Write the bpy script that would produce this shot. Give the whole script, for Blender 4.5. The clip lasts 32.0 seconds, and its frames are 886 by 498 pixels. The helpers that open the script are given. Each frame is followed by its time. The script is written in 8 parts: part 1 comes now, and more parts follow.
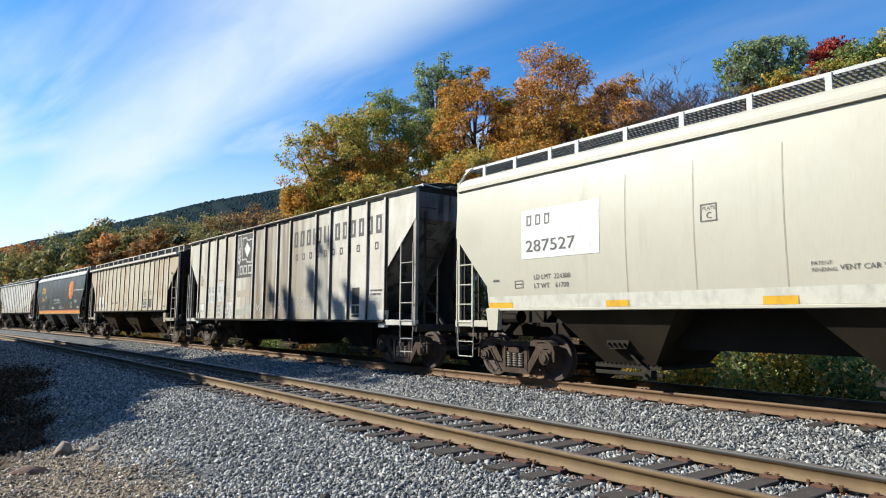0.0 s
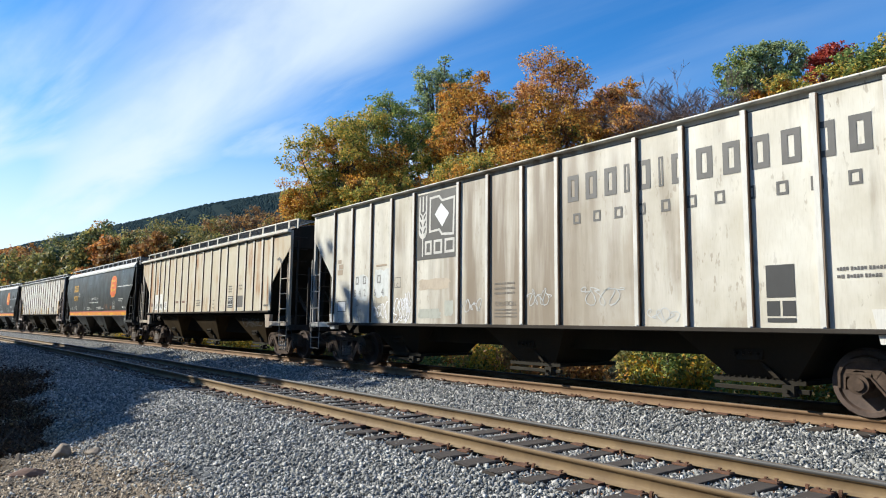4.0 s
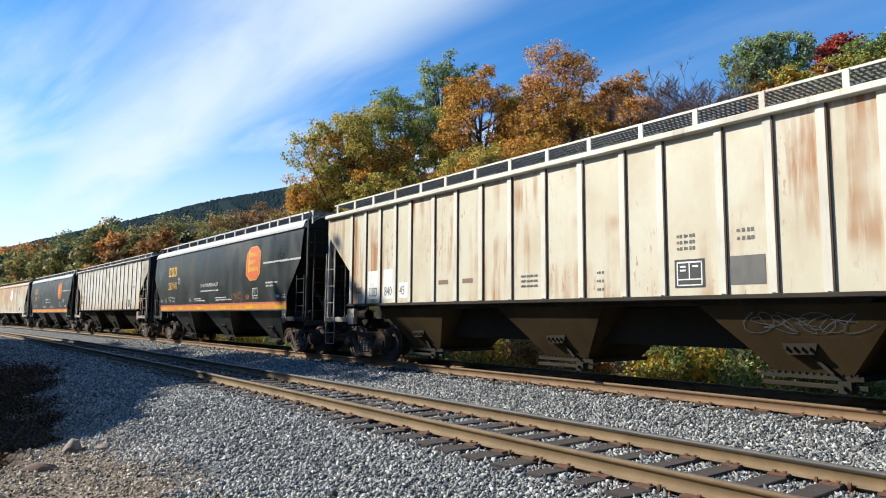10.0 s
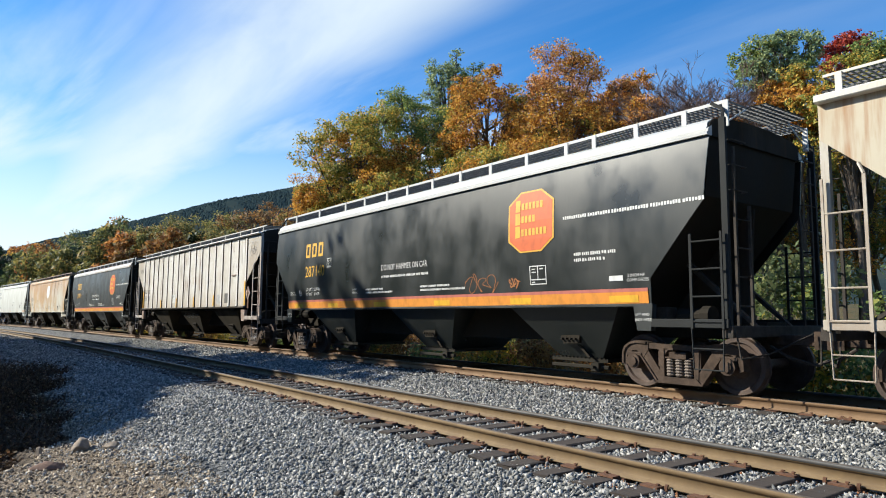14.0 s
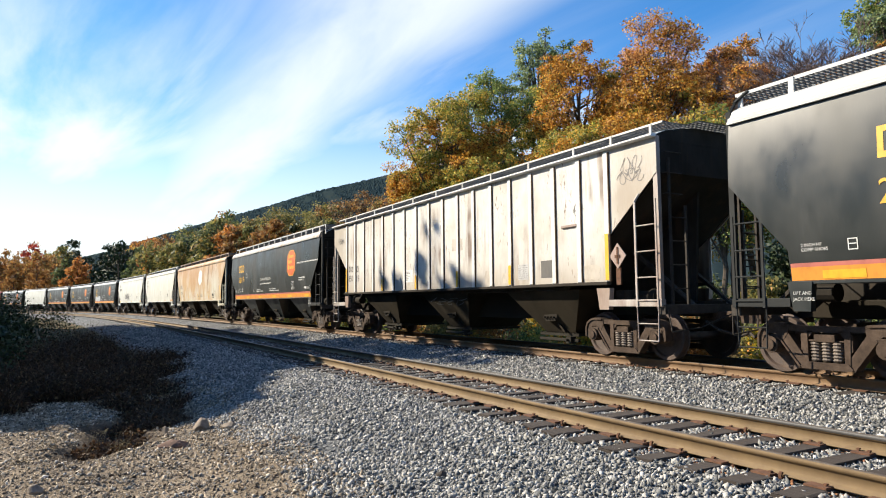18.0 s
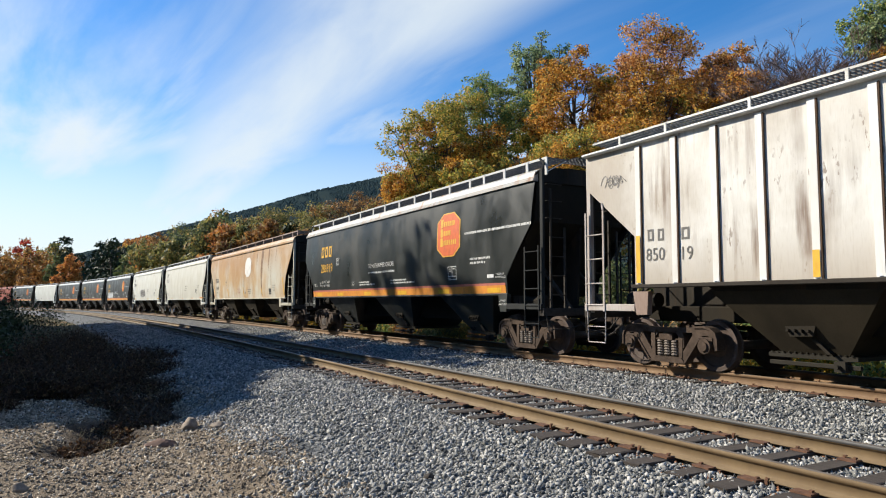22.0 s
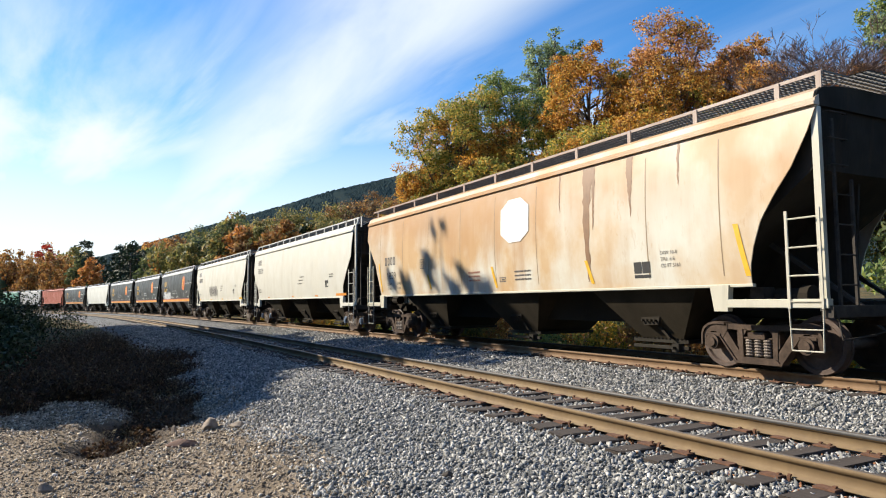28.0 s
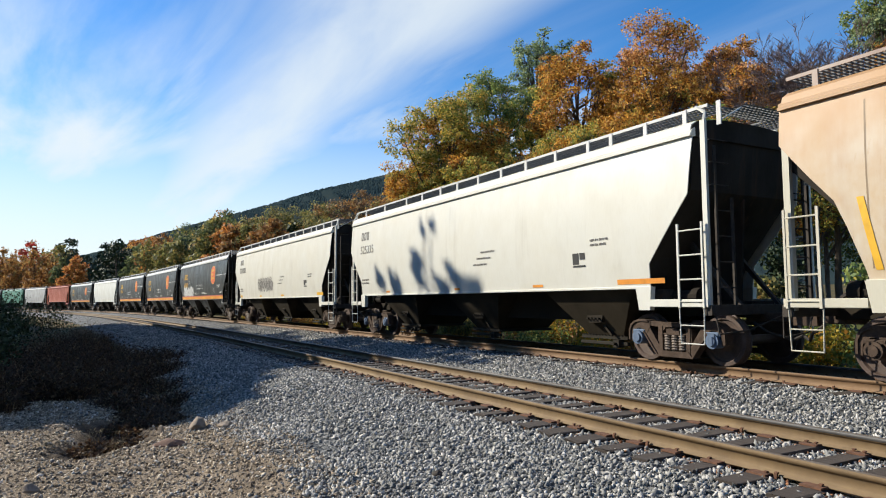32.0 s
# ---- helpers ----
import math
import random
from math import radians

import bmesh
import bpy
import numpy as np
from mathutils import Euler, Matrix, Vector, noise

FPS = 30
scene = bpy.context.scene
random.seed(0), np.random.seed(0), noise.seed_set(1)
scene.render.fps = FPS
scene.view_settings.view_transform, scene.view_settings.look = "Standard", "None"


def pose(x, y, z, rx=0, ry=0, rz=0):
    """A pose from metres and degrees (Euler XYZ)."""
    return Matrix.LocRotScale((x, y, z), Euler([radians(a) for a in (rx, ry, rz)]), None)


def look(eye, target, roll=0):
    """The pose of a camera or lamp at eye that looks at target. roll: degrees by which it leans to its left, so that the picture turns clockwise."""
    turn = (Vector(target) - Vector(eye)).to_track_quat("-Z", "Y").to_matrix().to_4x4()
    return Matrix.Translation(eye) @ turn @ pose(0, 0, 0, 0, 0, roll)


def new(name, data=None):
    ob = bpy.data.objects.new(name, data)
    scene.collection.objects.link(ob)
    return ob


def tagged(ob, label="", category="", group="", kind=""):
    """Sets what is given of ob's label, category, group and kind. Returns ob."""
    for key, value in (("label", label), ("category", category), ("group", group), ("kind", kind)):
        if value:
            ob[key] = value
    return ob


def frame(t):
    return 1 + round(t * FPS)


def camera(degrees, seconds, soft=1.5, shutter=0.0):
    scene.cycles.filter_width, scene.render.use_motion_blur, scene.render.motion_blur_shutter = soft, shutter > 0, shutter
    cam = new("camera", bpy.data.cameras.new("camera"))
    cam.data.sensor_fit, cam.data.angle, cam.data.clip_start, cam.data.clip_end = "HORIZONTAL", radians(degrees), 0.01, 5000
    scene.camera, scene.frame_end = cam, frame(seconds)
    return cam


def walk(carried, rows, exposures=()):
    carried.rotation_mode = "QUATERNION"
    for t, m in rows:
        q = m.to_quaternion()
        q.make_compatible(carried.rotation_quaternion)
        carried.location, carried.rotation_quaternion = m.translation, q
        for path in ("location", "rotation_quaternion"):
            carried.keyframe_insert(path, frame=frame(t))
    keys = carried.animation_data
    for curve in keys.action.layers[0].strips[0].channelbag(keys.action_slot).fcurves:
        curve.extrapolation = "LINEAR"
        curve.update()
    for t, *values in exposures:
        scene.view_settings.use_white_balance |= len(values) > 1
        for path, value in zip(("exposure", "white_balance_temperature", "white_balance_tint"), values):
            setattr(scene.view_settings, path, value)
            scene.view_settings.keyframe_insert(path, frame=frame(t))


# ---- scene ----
cam = camera(66.75, 32.0, soft=1.05)

# seconds, place in metres, turn in degrees
CAMERA_ROWS = [
    (0, 0, 0, 1.202, 96.027, -0.465, 52.399),
    (0.5, 0.003, -0.002, 1.207, 96.116, -0.441, 52.401),
    (1, 0.002, 0.018, 1.202, 96.192, -0.395, 52.541),
    (1.5, 0.013, 0.012, 1.201, 96.098, -0.431, 52.529),
    (2, 0.001, 0.012, 1.199, 96.17, -0.505, 52.383),
    (2.5, 0.003, 0.003, 1.199, 96.121, -0.494, 52.246),
    (3, 0, 0.018, 1.206, 96.161, -0.495, 52.513),
    (3.5, 0.001, 0.006, 1.204, 96.208, -0.59, 52.322),
    (5.5, 0.002, -0.017, 1.201, 96.509, -0.894, 52.595),
    (6, 0.007, -0.003, 1.201, 96.303, -0.915, 52.5),
    (6.5, 0.007, -0.004, 1.196, 96.263, -0.767, 52.569),
    (7, 0.003, -0.011, 1.196, 96.052, -0.82, 52.421),
    (7.5, 0.003, -0.013, 1.192, 95.985, -0.831, 52.606),
    (8, 0.001, -0.004, 1.201, 95.496, -0.638, 52.792),
    (8.5, -0.004, -0.006, 1.199, 95.613, -0.498, 53.01),
    (9, 0.002, -0.008, 1.2, 95.657, -0.313, 52.788),
    (9.5, 0.002, -0.012, 1.203, 95.722, -0.358, 52.764),
    (10, -0.001, -0.007, 1.199, 95.841, -0.383, 52.901),
    (10.5, 0.003, -0.006, 1.2, 95.843, -0.616, 52.943),
    (11, 0.002, -0.012, 1.197, 95.978, -0.709, 52.85),
    (11.5, 0.009, -0.014, 1.203, 95.925, -0.624, 52.967),
    (12, -0.004, -0.017, 1.198, 95.846, -0.655, 52.973),
    (12.5, -0.003, -0.02, 1.2, 95.724, -0.687, 53.218),
    (13, 0.003, -0.018, 1.203, 95.93, -0.824, 53.262),
    (13.5, -0.005, 0.005, 1.207, 95.793, -0.631, 53.345),
    (14, -0.004, -0.006, 1.199, 95.802, -0.403, 53.454),
    (14.5, -0, 0.003, 1.2, 95.939, -0.583, 53.406),
    (16.5, 0.025, -0.01, 1.194, 95.679, -0.471, 55.634),
    (17, 0.02, -0.027, 1.189, 95.292, -0.236, 57.713),
    (17.5, 0.016, -0.026, 1.193, 94.7, 0.202, 59.981),
    (18, 0.008, -0.021, 1.201, 94.449, 0.541, 61.524),
    (18.5, 0.01, 0.003, 1.197, 94.223, 0.813, 62.16),
    (19, 0.02, 0.03, 1.193, 93.841, 1.288, 61.822),
    (19.5, 0.011, 0.02, 1.193, 93.975, 0.884, 61.567),
    (20, 0.001, 0.024, 1.205, 94.257, 0.353, 61.561),
    (20.5, 0.026, 0.018, 1.2, 94.529, 0.116, 61.434),
    (21, 0.015, 0.018, 1.207, 94.594, 0.072, 61.129),
    (21.5, 0.009, 0.015, 1.197, 94.616, 0.099, 60.585),
    (22, 0.016, 0.017, 1.2, 94.619, -0.224, 60.97),
    (22.5, 0.012, 0.022, 1.195, 94.604, -0.368, 60.951),
    (23, 0.015, -0.006, 1.195, 94.699, -0.402, 60.822),
    (23.5, 0.01, -0.008, 1.185, 94.439, -0.31, 60.686),
    (24, 0.021, 0.018, 1.188, 94.389, -0.25, 61.341),
    (24.5, 0.018, 0.01, 1.187, 94.119, -0.481, 61.443),
    (25, 0.02, 0.012, 1.192, 94.128, -0.319, 62.047),
    (25.5, 0.02, -0.001, 1.186, 94.403, -0.38, 62.251),
    (27.5, 0.01, 0.007, 1.198, 94.434, 0.299, 62.367),
    (28, 0.019, 0.017, 1.196, 94.507, 0.455, 62.373),
    (28.5, 0.007, 0.005, 1.198, 94.558, 0.443, 62.179),
    (29, 0.013, 0.021, 1.203, 94.565, 0.569, 62.042),
    (29.5, 0.001, 0.017, 1.198, 94.523, 0.474, 61.853),
    (30, -0.012, 0.019, 1.205, 94.169, 0.456, 61.674),
    (30.5, -0.002, 0.034, 1.211, 94.262, 0.504, 61.747),
    (31, -0.008, 0.03, 1.218, 94.329, 0.55, 61.69),
    (31.5, 0.011, 0.011, 1.195, 94.427, 0.486, 61.47),
    (32, 0.01, -0.001, 1.197, 94.426, 0.371, 61.368),
]
walk(cam, [(t, pose(x, y, z, rx, ry, rz)) for t, x, y, z, rx, ry, rz in CAMERA_ROWS],
     exposures=[(0.0, 0.82, 6150, 7), (14.5, 0.86, 6300, 7), (17.0, 1.06, 6650, 9), (18.5, 1.02, 6900, 10), (20.0, 0.80, 6700, 9), (22.0, 0.70, 6500, 9), (25.5, 1.00, 6700, 10), (28.0, 0.96, 6700, 10), (29.0, 0.88, 6650, 10), (32.0, 0.72, 6500, 9)])

# ---- light: clear autumn afternoon, sun behind the camera and to its left ----
SUN_WAY = Vector((0.62, 0.57, -0.54)).normalized()      # the way the light travels
world = bpy.data.worlds.new("sky")
scene.world = world
world.use_nodes = True


SKY_VALUE = 0.108


def build_sky():
    """Clear sky with one long band of thin high cloud and pale haze along the horizon."""
    nt = world.node_tree
    nt.nodes.clear()
    out = nt.nodes.new("ShaderNodeOutputWorld")
    bg = nt.nodes.new("ShaderNodeBackground")
    sky = nt.nodes.new("ShaderNodeTexSky")
    sky.sky_type = "NISHITA"
    sky.sun_disc = False
    sky.sun_elevation = math.asin(-SUN_WAY.z)
    sky.sun_rotation = math.atan2(-SUN_WAY.x, -SUN_WAY.y)
    sky.altitude = 200
    sky.air_density = 1.0
    sky.dust_density = 0.2
    sky.ozone_density = 3.0
    link = nt.links.new

    def calc(op, a, b=0.0, clamp=False):
        n = nt.nodes.new("ShaderNodeMath")
        n.operation, n.use_clamp = op, clamp
        for sock, val in zip(n.inputs, (a, b)):
            if isinstance(val, (int, float)):
                sock.default_value = val
            else:
                link(val, sock)
        return n.outputs[0]

    def between(x, lo, hi):
        n = nt.nodes.new("ShaderNodeMapRange")
        n.interpolation_type = "SMOOTHSTEP"
        link(x, n.inputs[0])
        n.inputs[1].default_value, n.inputs[2].default_value = lo, hi
        return n.outputs[0]

    co = nt.nodes.new("ShaderNodeTexCoord").outputs["Generated"]
    sep = nt.nodes.new("ShaderNodeSeparateXYZ")
    link(co, sep.inputs[0])
    lift = calc("ADD", calc("MAXIMUM", sep.outputs["Z"], 0.0), 0.10)
    px, py = calc("DIVIDE", sep.outputs["X"], lift), calc("DIVIDE", sep.outputs["Y"], lift)
    flat = nt.nodes.new("ShaderNodeCombineXYZ")
    link(px, flat.inputs[0])
    link(py, flat.inputs[1])

    def wisps(scale, stretch, turn, detail, shift):
        mp = nt.nodes.new("ShaderNodeMapping")
        mp.vector_type = "TEXTURE"
        mp.inputs["Rotation"].default_value = (0, 0, radians(turn))
        mp.inputs["Scale"].default_value = stretch
        mp.inputs["Location"].default_value = shift
        link(flat.outputs[0], mp.inputs["Vector"])
        n = nt.nodes.new("ShaderNodeTexNoise")
        n.inputs["Scale"].default_value = scale
        n.inputs["Detail"].default_value = detail
        n.inputs["Roughness"].default_value = 0.55
        n.inputs["Distortion"].default_value = 0.4
        link(mp.outputs[0], n.inputs["Vector"])
        return n.outputs["Fac"]

    fine = wisps(1.7, (3.0, 0.75, 1), 8, 7, (1, 2, 0))
    broad = wisps(0.7, (2.0, 0.9, 1), 12, 4, (4, 1, 0))
    side = calc("SUBTRACT", py, calc("ADD", calc("MULTIPLY", px, 0.10), 1.25))     # across the band
    side = calc("ADD", side, calc("MULTIPLY", calc("SUBTRACT", broad, 0.5), 0.45))
    band = calc("MULTIPLY", between(side, -0.80, -0.34), calc("SUBTRACT", 1.0, between(side, -0.24, 0.12)))
    thick = calc("MULTIPLY", band, between(fine, 0.02, 0.62))
    left = between(px, -1.0, -3.0)
    veil = calc("MULTIPLY", between(broad, 0.34, 0.66), calc("MULTIPLY", between(fine, 0.30, 0.66), 0.62))
    veil = calc("MULTIPLY", veil, calc("ADD", 0.30, calc("MULTIPLY", left, 1.2)))
    haze = calc("SUBTRACT", 1.0, between(sep.outputs["Z"], 0.0, 0.33))
    haze = calc("MULTIPLY", haze, calc("ADD", 0.16, calc("MULTIPLY", left, 0.80)))
    cover = calc("MAXIMUM", calc("MAXIMUM", calc("MULTIPLY", thick, 0.86), veil), haze, True)
    sat = nt.nodes.new("ShaderNodeHueSaturation")
    sat.inputs["Saturation"].default_value = 1.34
    sat.inputs["Hue"].default_value = 0.5045
    sat.inputs["Value"].default_value = SKY_VALUE
    link(sky.outputs[0], sat.inputs["Color"])
    mx = nt.nodes.new("ShaderNodeMix")
    mx.data_type = "RGBA"
    link(cover, mx.inputs[0])
    link(sat.outputs[0], mx.inputs[6])
    mx.inputs[7].default_value = (0.52, 0.563, 0.583, 1)
    link(mx.outputs[2], bg.inputs["Color"])
    bg.inputs["Strength"].default_value = 1.0
    link(bg.outputs[0], out.inputs["Surface"])


build_sky()
sun_data = bpy.data.lights.new("sun", "SUN")
sun_data.energy = 5.0
sun_data.angle = radians(0.53)
sun_data.color = (1.0, 0.92, 0.78)
sun = new("sun", sun_data)
sun.matrix_world = look((0, 0, 30), Vector((0, 0, 30)) + SUN_WAY)

# ---- materials ----
def node_material(name):
    m = bpy.data.materials.new(name)
    m.use_nodes = True
    nt = m.node_tree
    return m, nt, nt.nodes["Principled BSDF"]


def noise_node(nt, coord, scale, stretch=(1, 1, 1), detail=5.0, shift=(0, 0, 0), rough=0.55):
    mp = nt.nodes.new("ShaderNodeMapping")
    mp.inputs["Scale"].default_value = stretch
    mp.inputs["Location"].default_value = shift
    nt.links.new(coord, mp.inputs["Vector"])
    n = nt.nodes.new("ShaderNodeTexNoise")
    n.inputs["Scale"].default_value = scale
    n.inputs["Detail"].default_value = detail
    n.inputs["Roughness"].default_value = rough
    nt.links.new(mp.outputs[0], n.inputs["Vector"])
    return n.outputs["Fac"]


def ramp(nt, fac, stops):
    r = nt.nodes.new("ShaderNodeValToRGB")
    els = r.color_ramp.elements
    els.remove(els[1])
    for i, (p, c) in enumerate(stops):
        e = els.new(p) if i else els[0]
        e.position = p
        e.color = (*c, 1)
    nt.links.new(fac, r.inputs["Fac"])
    return r.outputs["Color"]


def grey(v):
    return (v, v, v)


def mix(nt, fac, a, b, kind="MIX"):
    n = nt.nodes.new("ShaderNodeMix")
    n.data_type, n.blend_type = "RGBA", kind
    for sock, val in ((n.inputs[0], fac), (n.inputs[6], a), (n.inputs[7], b)):
        if isinstance(val, bpy.types.NodeSocket):
            nt.links.new(val, sock)
        elif isinstance(val, tuple):
            sock.default_value = (*val, 1)
        else:
            sock.default_value = val
    return n.outputs[2]


def math_node(nt, op, a, b):
    n = nt.nodes.new("ShaderNodeMath")
    n.operation = op
    for sock, val in zip(n.inputs, (a, b)):
        if isinstance(val, bpy.types.NodeSocket):
            nt.links.new(val, sock)
        else:
            sock.default_value = val
    return n.outputs[0]


def bump(nt, bsdf, height, strength=0.3, dist=0.01):
    b = nt.nodes.new("ShaderNodeBump")
    b.inputs["Strength"].default_value = strength
    b.inputs["Distance"].default_value = dist
    nt.links.new(height, b.inputs["Height"])
    nt.links.new(b.outputs[0], bsdf.inputs["Normal"])


def coords(nt):
    return nt.nodes.new("ShaderNodeTexCoord").outputs["Object"]


def paint(name, base, streak=(0.30, 0.13, 0.05), streak_amount=0.0, grime=(0.2, 0.17, 0.13), grime_amount=0.3,
          rough=0.45, streak_scale=1.3, streak_edge=0.56, shift=0.0, low_grime=0.0, high_stain=0.0, soot=0.0, spec=0.5, cloud_scale=1.1, flakes=0.0, clean_end=0.0, grain=0.55, cloud_edge=(0.38, 0.72), ends=0.0):
    """Weathered car paint: vertical run-down streaks, cloudy grime, road dirt near the sill."""
    m, nt, b = node_material(name)
    co = coords(nt)
    runs = noise_node(nt, co, streak_scale, (2.6, 2.6, 0.22), 7, (shift, 0, shift))
    patch = noise_node(nt, co, 0.45, (1, 1, 1.3), 3, (shift * 2, 3, 0))
    run_mask = math_node(nt, "MULTIPLY", ramp(nt, runs, [(streak_edge, grey(0)), (streak_edge + 0.13, grey(1))]),
                         ramp(nt, patch, [(0.42, grey(0)), (0.6, grey(1))]))
    cloud = noise_node(nt, co, cloud_scale, (1, 1, 0.7), 8, (0, shift, 2))
    cloud_mask = ramp(nt, cloud, [(cloud_edge[0], grey(0)), (cloud_edge[1], grey(1))])
    keep = None
    if clean_end:
        # the stains thin out towards the front end of the car
        sep = nt.nodes.new("ShaderNodeSeparateXYZ")
        nt.links.new(co, sep.inputs[0])
        where = math_node(nt, "ADD", math_node(nt, "MULTIPLY", sep.outputs["X"], 0.055), math_node(nt, "ADD", math_node(nt, "MULTIPLY", patch, 0.3), 0.35))
        keep = ramp(nt, where, [(0.55, grey(1)), (0.80, grey(1 - clean_end))])
        cloud_mask = math_node(nt, "MULTIPLY", cloud_mask, keep)
        run_mask = math_node(nt, "MULTIPLY", run_mask, keep)
    fine = noise_node(nt, co, 14, (3, 3, 0.35), 4)
    col = mix(nt, math_node(nt, "MULTIPLY", cloud_mask, grime_amount), base, grime)
    col = mix(nt, math_node(nt, "MULTIPLY", ramp(nt, fine, [(0.5, grey(0)), (0.8, grey(1))]), grime_amount * grain), col, grime)
    col = mix(nt, math_node(nt, "MULTIPLY", run_mask, streak_amount), col, streak)
    if flakes:
        # small dark chips and drips, gathered in patches
        chip = noise_node(nt, co, 9, (1.6, 1.6, 0.5), 3, (shift, 1, 4), 0.6)
        where = noise_node(nt, co, 0.9, (1, 1, 0.8), 2, (7, shift, 1))
        chip = math_node(nt, "MULTIPLY", ramp(nt, chip, [(0.60, grey(0)), (0.66, grey(1))]), ramp(nt, where, [(0.50, grey(0)), (0.62, grey(1))]))
        col = mix(nt, math_node(nt, "MULTIPLY", chip, flakes), col, streak)
    if soot:
        # engine soot caked over the middle panels, thinner towards both ends
        sep = nt.nodes.new("ShaderNodeSeparateXYZ")
        nt.links.new(co, sep.inputs[0])
        along = math_node(nt, "ADD", math_node(nt, "MULTIPLY", sep.outputs["X"], 0.055), math_node(nt, "ADD", math_node(nt, "MULTIPLY", runs, 0.22), 0.39))
        thick = ramp(nt, along, [(0.05, grey(0.14)), (0.22, grey(0.20)), (0.34, grey(0.42)), (0.46, grey(1)), (0.58, grey(0.95)), (0.68, grey(0.45)), (0.80, grey(0.15)), (1.0, grey(0.05))])
        thick = math_node(nt, "MULTIPLY", thick, ramp(nt, math_node(nt, "ADD", runs, math_node(nt, "MULTIPLY", sep.outputs["Z"], -0.045)), [(0.15, grey(0.25)), (0.42, grey(1))]))
        col = mix(nt, math_node(nt, "MULTIPLY", thick, soot), col, streak)
    if ends:
        # brake dust and handling grime on the end panels
        sep = nt.nodes.new("ShaderNodeSeparateXYZ")
        nt.links.new(co, sep.inputs[0])
        out = math_node(nt, "ADD", math_node(nt, "MULTIPLY", math_node(nt, "ABSOLUTE", sep.outputs["X"], 0.0), 0.1), math_node(nt, "MULTIPLY", cloud, 0.14))
        col = mix(nt, math_node(nt, "MULTIPLY", ramp(nt, out, [(0.78, grey(0)), (0.86, grey(1))]), ends), col, grime)
    if low_grime:
        sep = nt.nodes.new("ShaderNodeSeparateXYZ")
        nt.links.new(co, sep.inputs[0])
        wob = math_node(nt, "ADD", sep.outputs["Z"], math_node(nt, "MULTIPLY", cloud, 1.6))
        col = mix(nt, math_node(nt, "MULTIPLY", ramp(nt, math_node(nt, "MULTIPLY", wob, 0.2),
                                                     [(0.42, grey(1)), (0.62, grey(0))]), low_grime), col, grime)
    if high_stain:
        sep = nt.nodes.new("ShaderNodeSeparateXYZ")
        nt.links.new(co, sep.inputs[0])
        wob = math_node(nt, "ADD", sep.outputs["Z"], math_node(nt, "ADD", math_node(nt, "MULTIPLY", runs, 1.6), math_node(nt, "MULTIPLY", patch, 2.2)))
        col = mix(nt, math_node(nt, "MULTIPLY", ramp(nt, math_node(nt, "MULTIPLY", wob, 0.1), [(0.41, grey(0)), (0.56, grey(1))]), math_node(nt, "MULTIPLY", keep, high_stain) if keep else high_stain), col, streak)
    nt.links.new(col, b.inputs["Base Color"])
    b.inputs["Specular IOR Level"].default_value = spec
    nt.links.new(ramp(nt, cloud, [(0.3, grey(max(rough - 0.1, 0.1))), (0.7, grey(min(rough + 0.2, 1)))]), b.inputs["Roughness"])
    bump(nt, b, cloud, 0.25, 0.012)
    return m


def speckled(name, stops, scale, rough=0.85, stretch=(1, 1, 1), metal=0.0, bump_strength=0.4, bump_dist=0.01, spec=0.5):
    m, nt, b = node_material(name)
    b.inputs["Specular IOR Level"].default_value = spec
    co = coords(nt)
    f = noise_node(nt, co, scale, stretch, 7)
    g = noise_node(nt, co, scale * 6.3, stretch, 4, (5, 1, 2))
    both = math_node(nt, "ADD", math_node(nt, "MULTIPLY", f, 0.7), math_node(nt, "MULTIPLY", g, 0.3))
    nt.links.new(ramp(nt, both, stops), b.inputs["Base Color"])
    b.inputs["Roughness"].default_value = rough
    b.inputs["Metallic"].default_value = metal
    bump(nt, b, both, bump_strength, bump_dist)
    return m


def island_material(name, stops, rough=0.8, translucent=0.0):
    """Colour picked piece by piece, for stones and leaves joined in one mesh."""
    m, nt, b = node_material(name)
    g = nt.nodes.new("ShaderNodeNewGeometry")
    col = ramp(nt, g.outputs["Random Per Island"], stops)
    nt.links.new(col, b.inputs["Base Color"])
    b.inputs["Roughness"].default_value = rough
    b.inputs["Specular IOR Level"].default_value = 0.25
    if translucent:
        tr = nt.nodes.new("ShaderNodeBsdfTranslucent")
        nt.links.new(col, tr.inputs["Color"])
        mx = nt.nodes.new("ShaderNodeMixShader")
        mx.inputs[0].default_value = translucent
        nt.links.new(b.outputs[0], mx.inputs[1])
        nt.links.new(tr.outputs[0], mx.inputs[2])
        nt.links.new(mx.outputs[0], nt.nodes["Material Output"].inputs["Surface"])
    return m


def plain(name, col, rough=0.55):
    """Stencil paint or reflective tape: one colour with faint wear."""
    m, nt, b = node_material(name)
    co = coords(nt)
    f = noise_node(nt, co, 7, (1, 1, 0.6), 6)
    dark = tuple(c * 0.72 for c in col)
    nt.links.new(mix(nt, ramp(nt, f, [(0.45, grey(0)), (0.75, grey(1))]), col, dark), b.inputs["Base Color"])
    b.inputs["Roughness"].default_value = rough
    return m


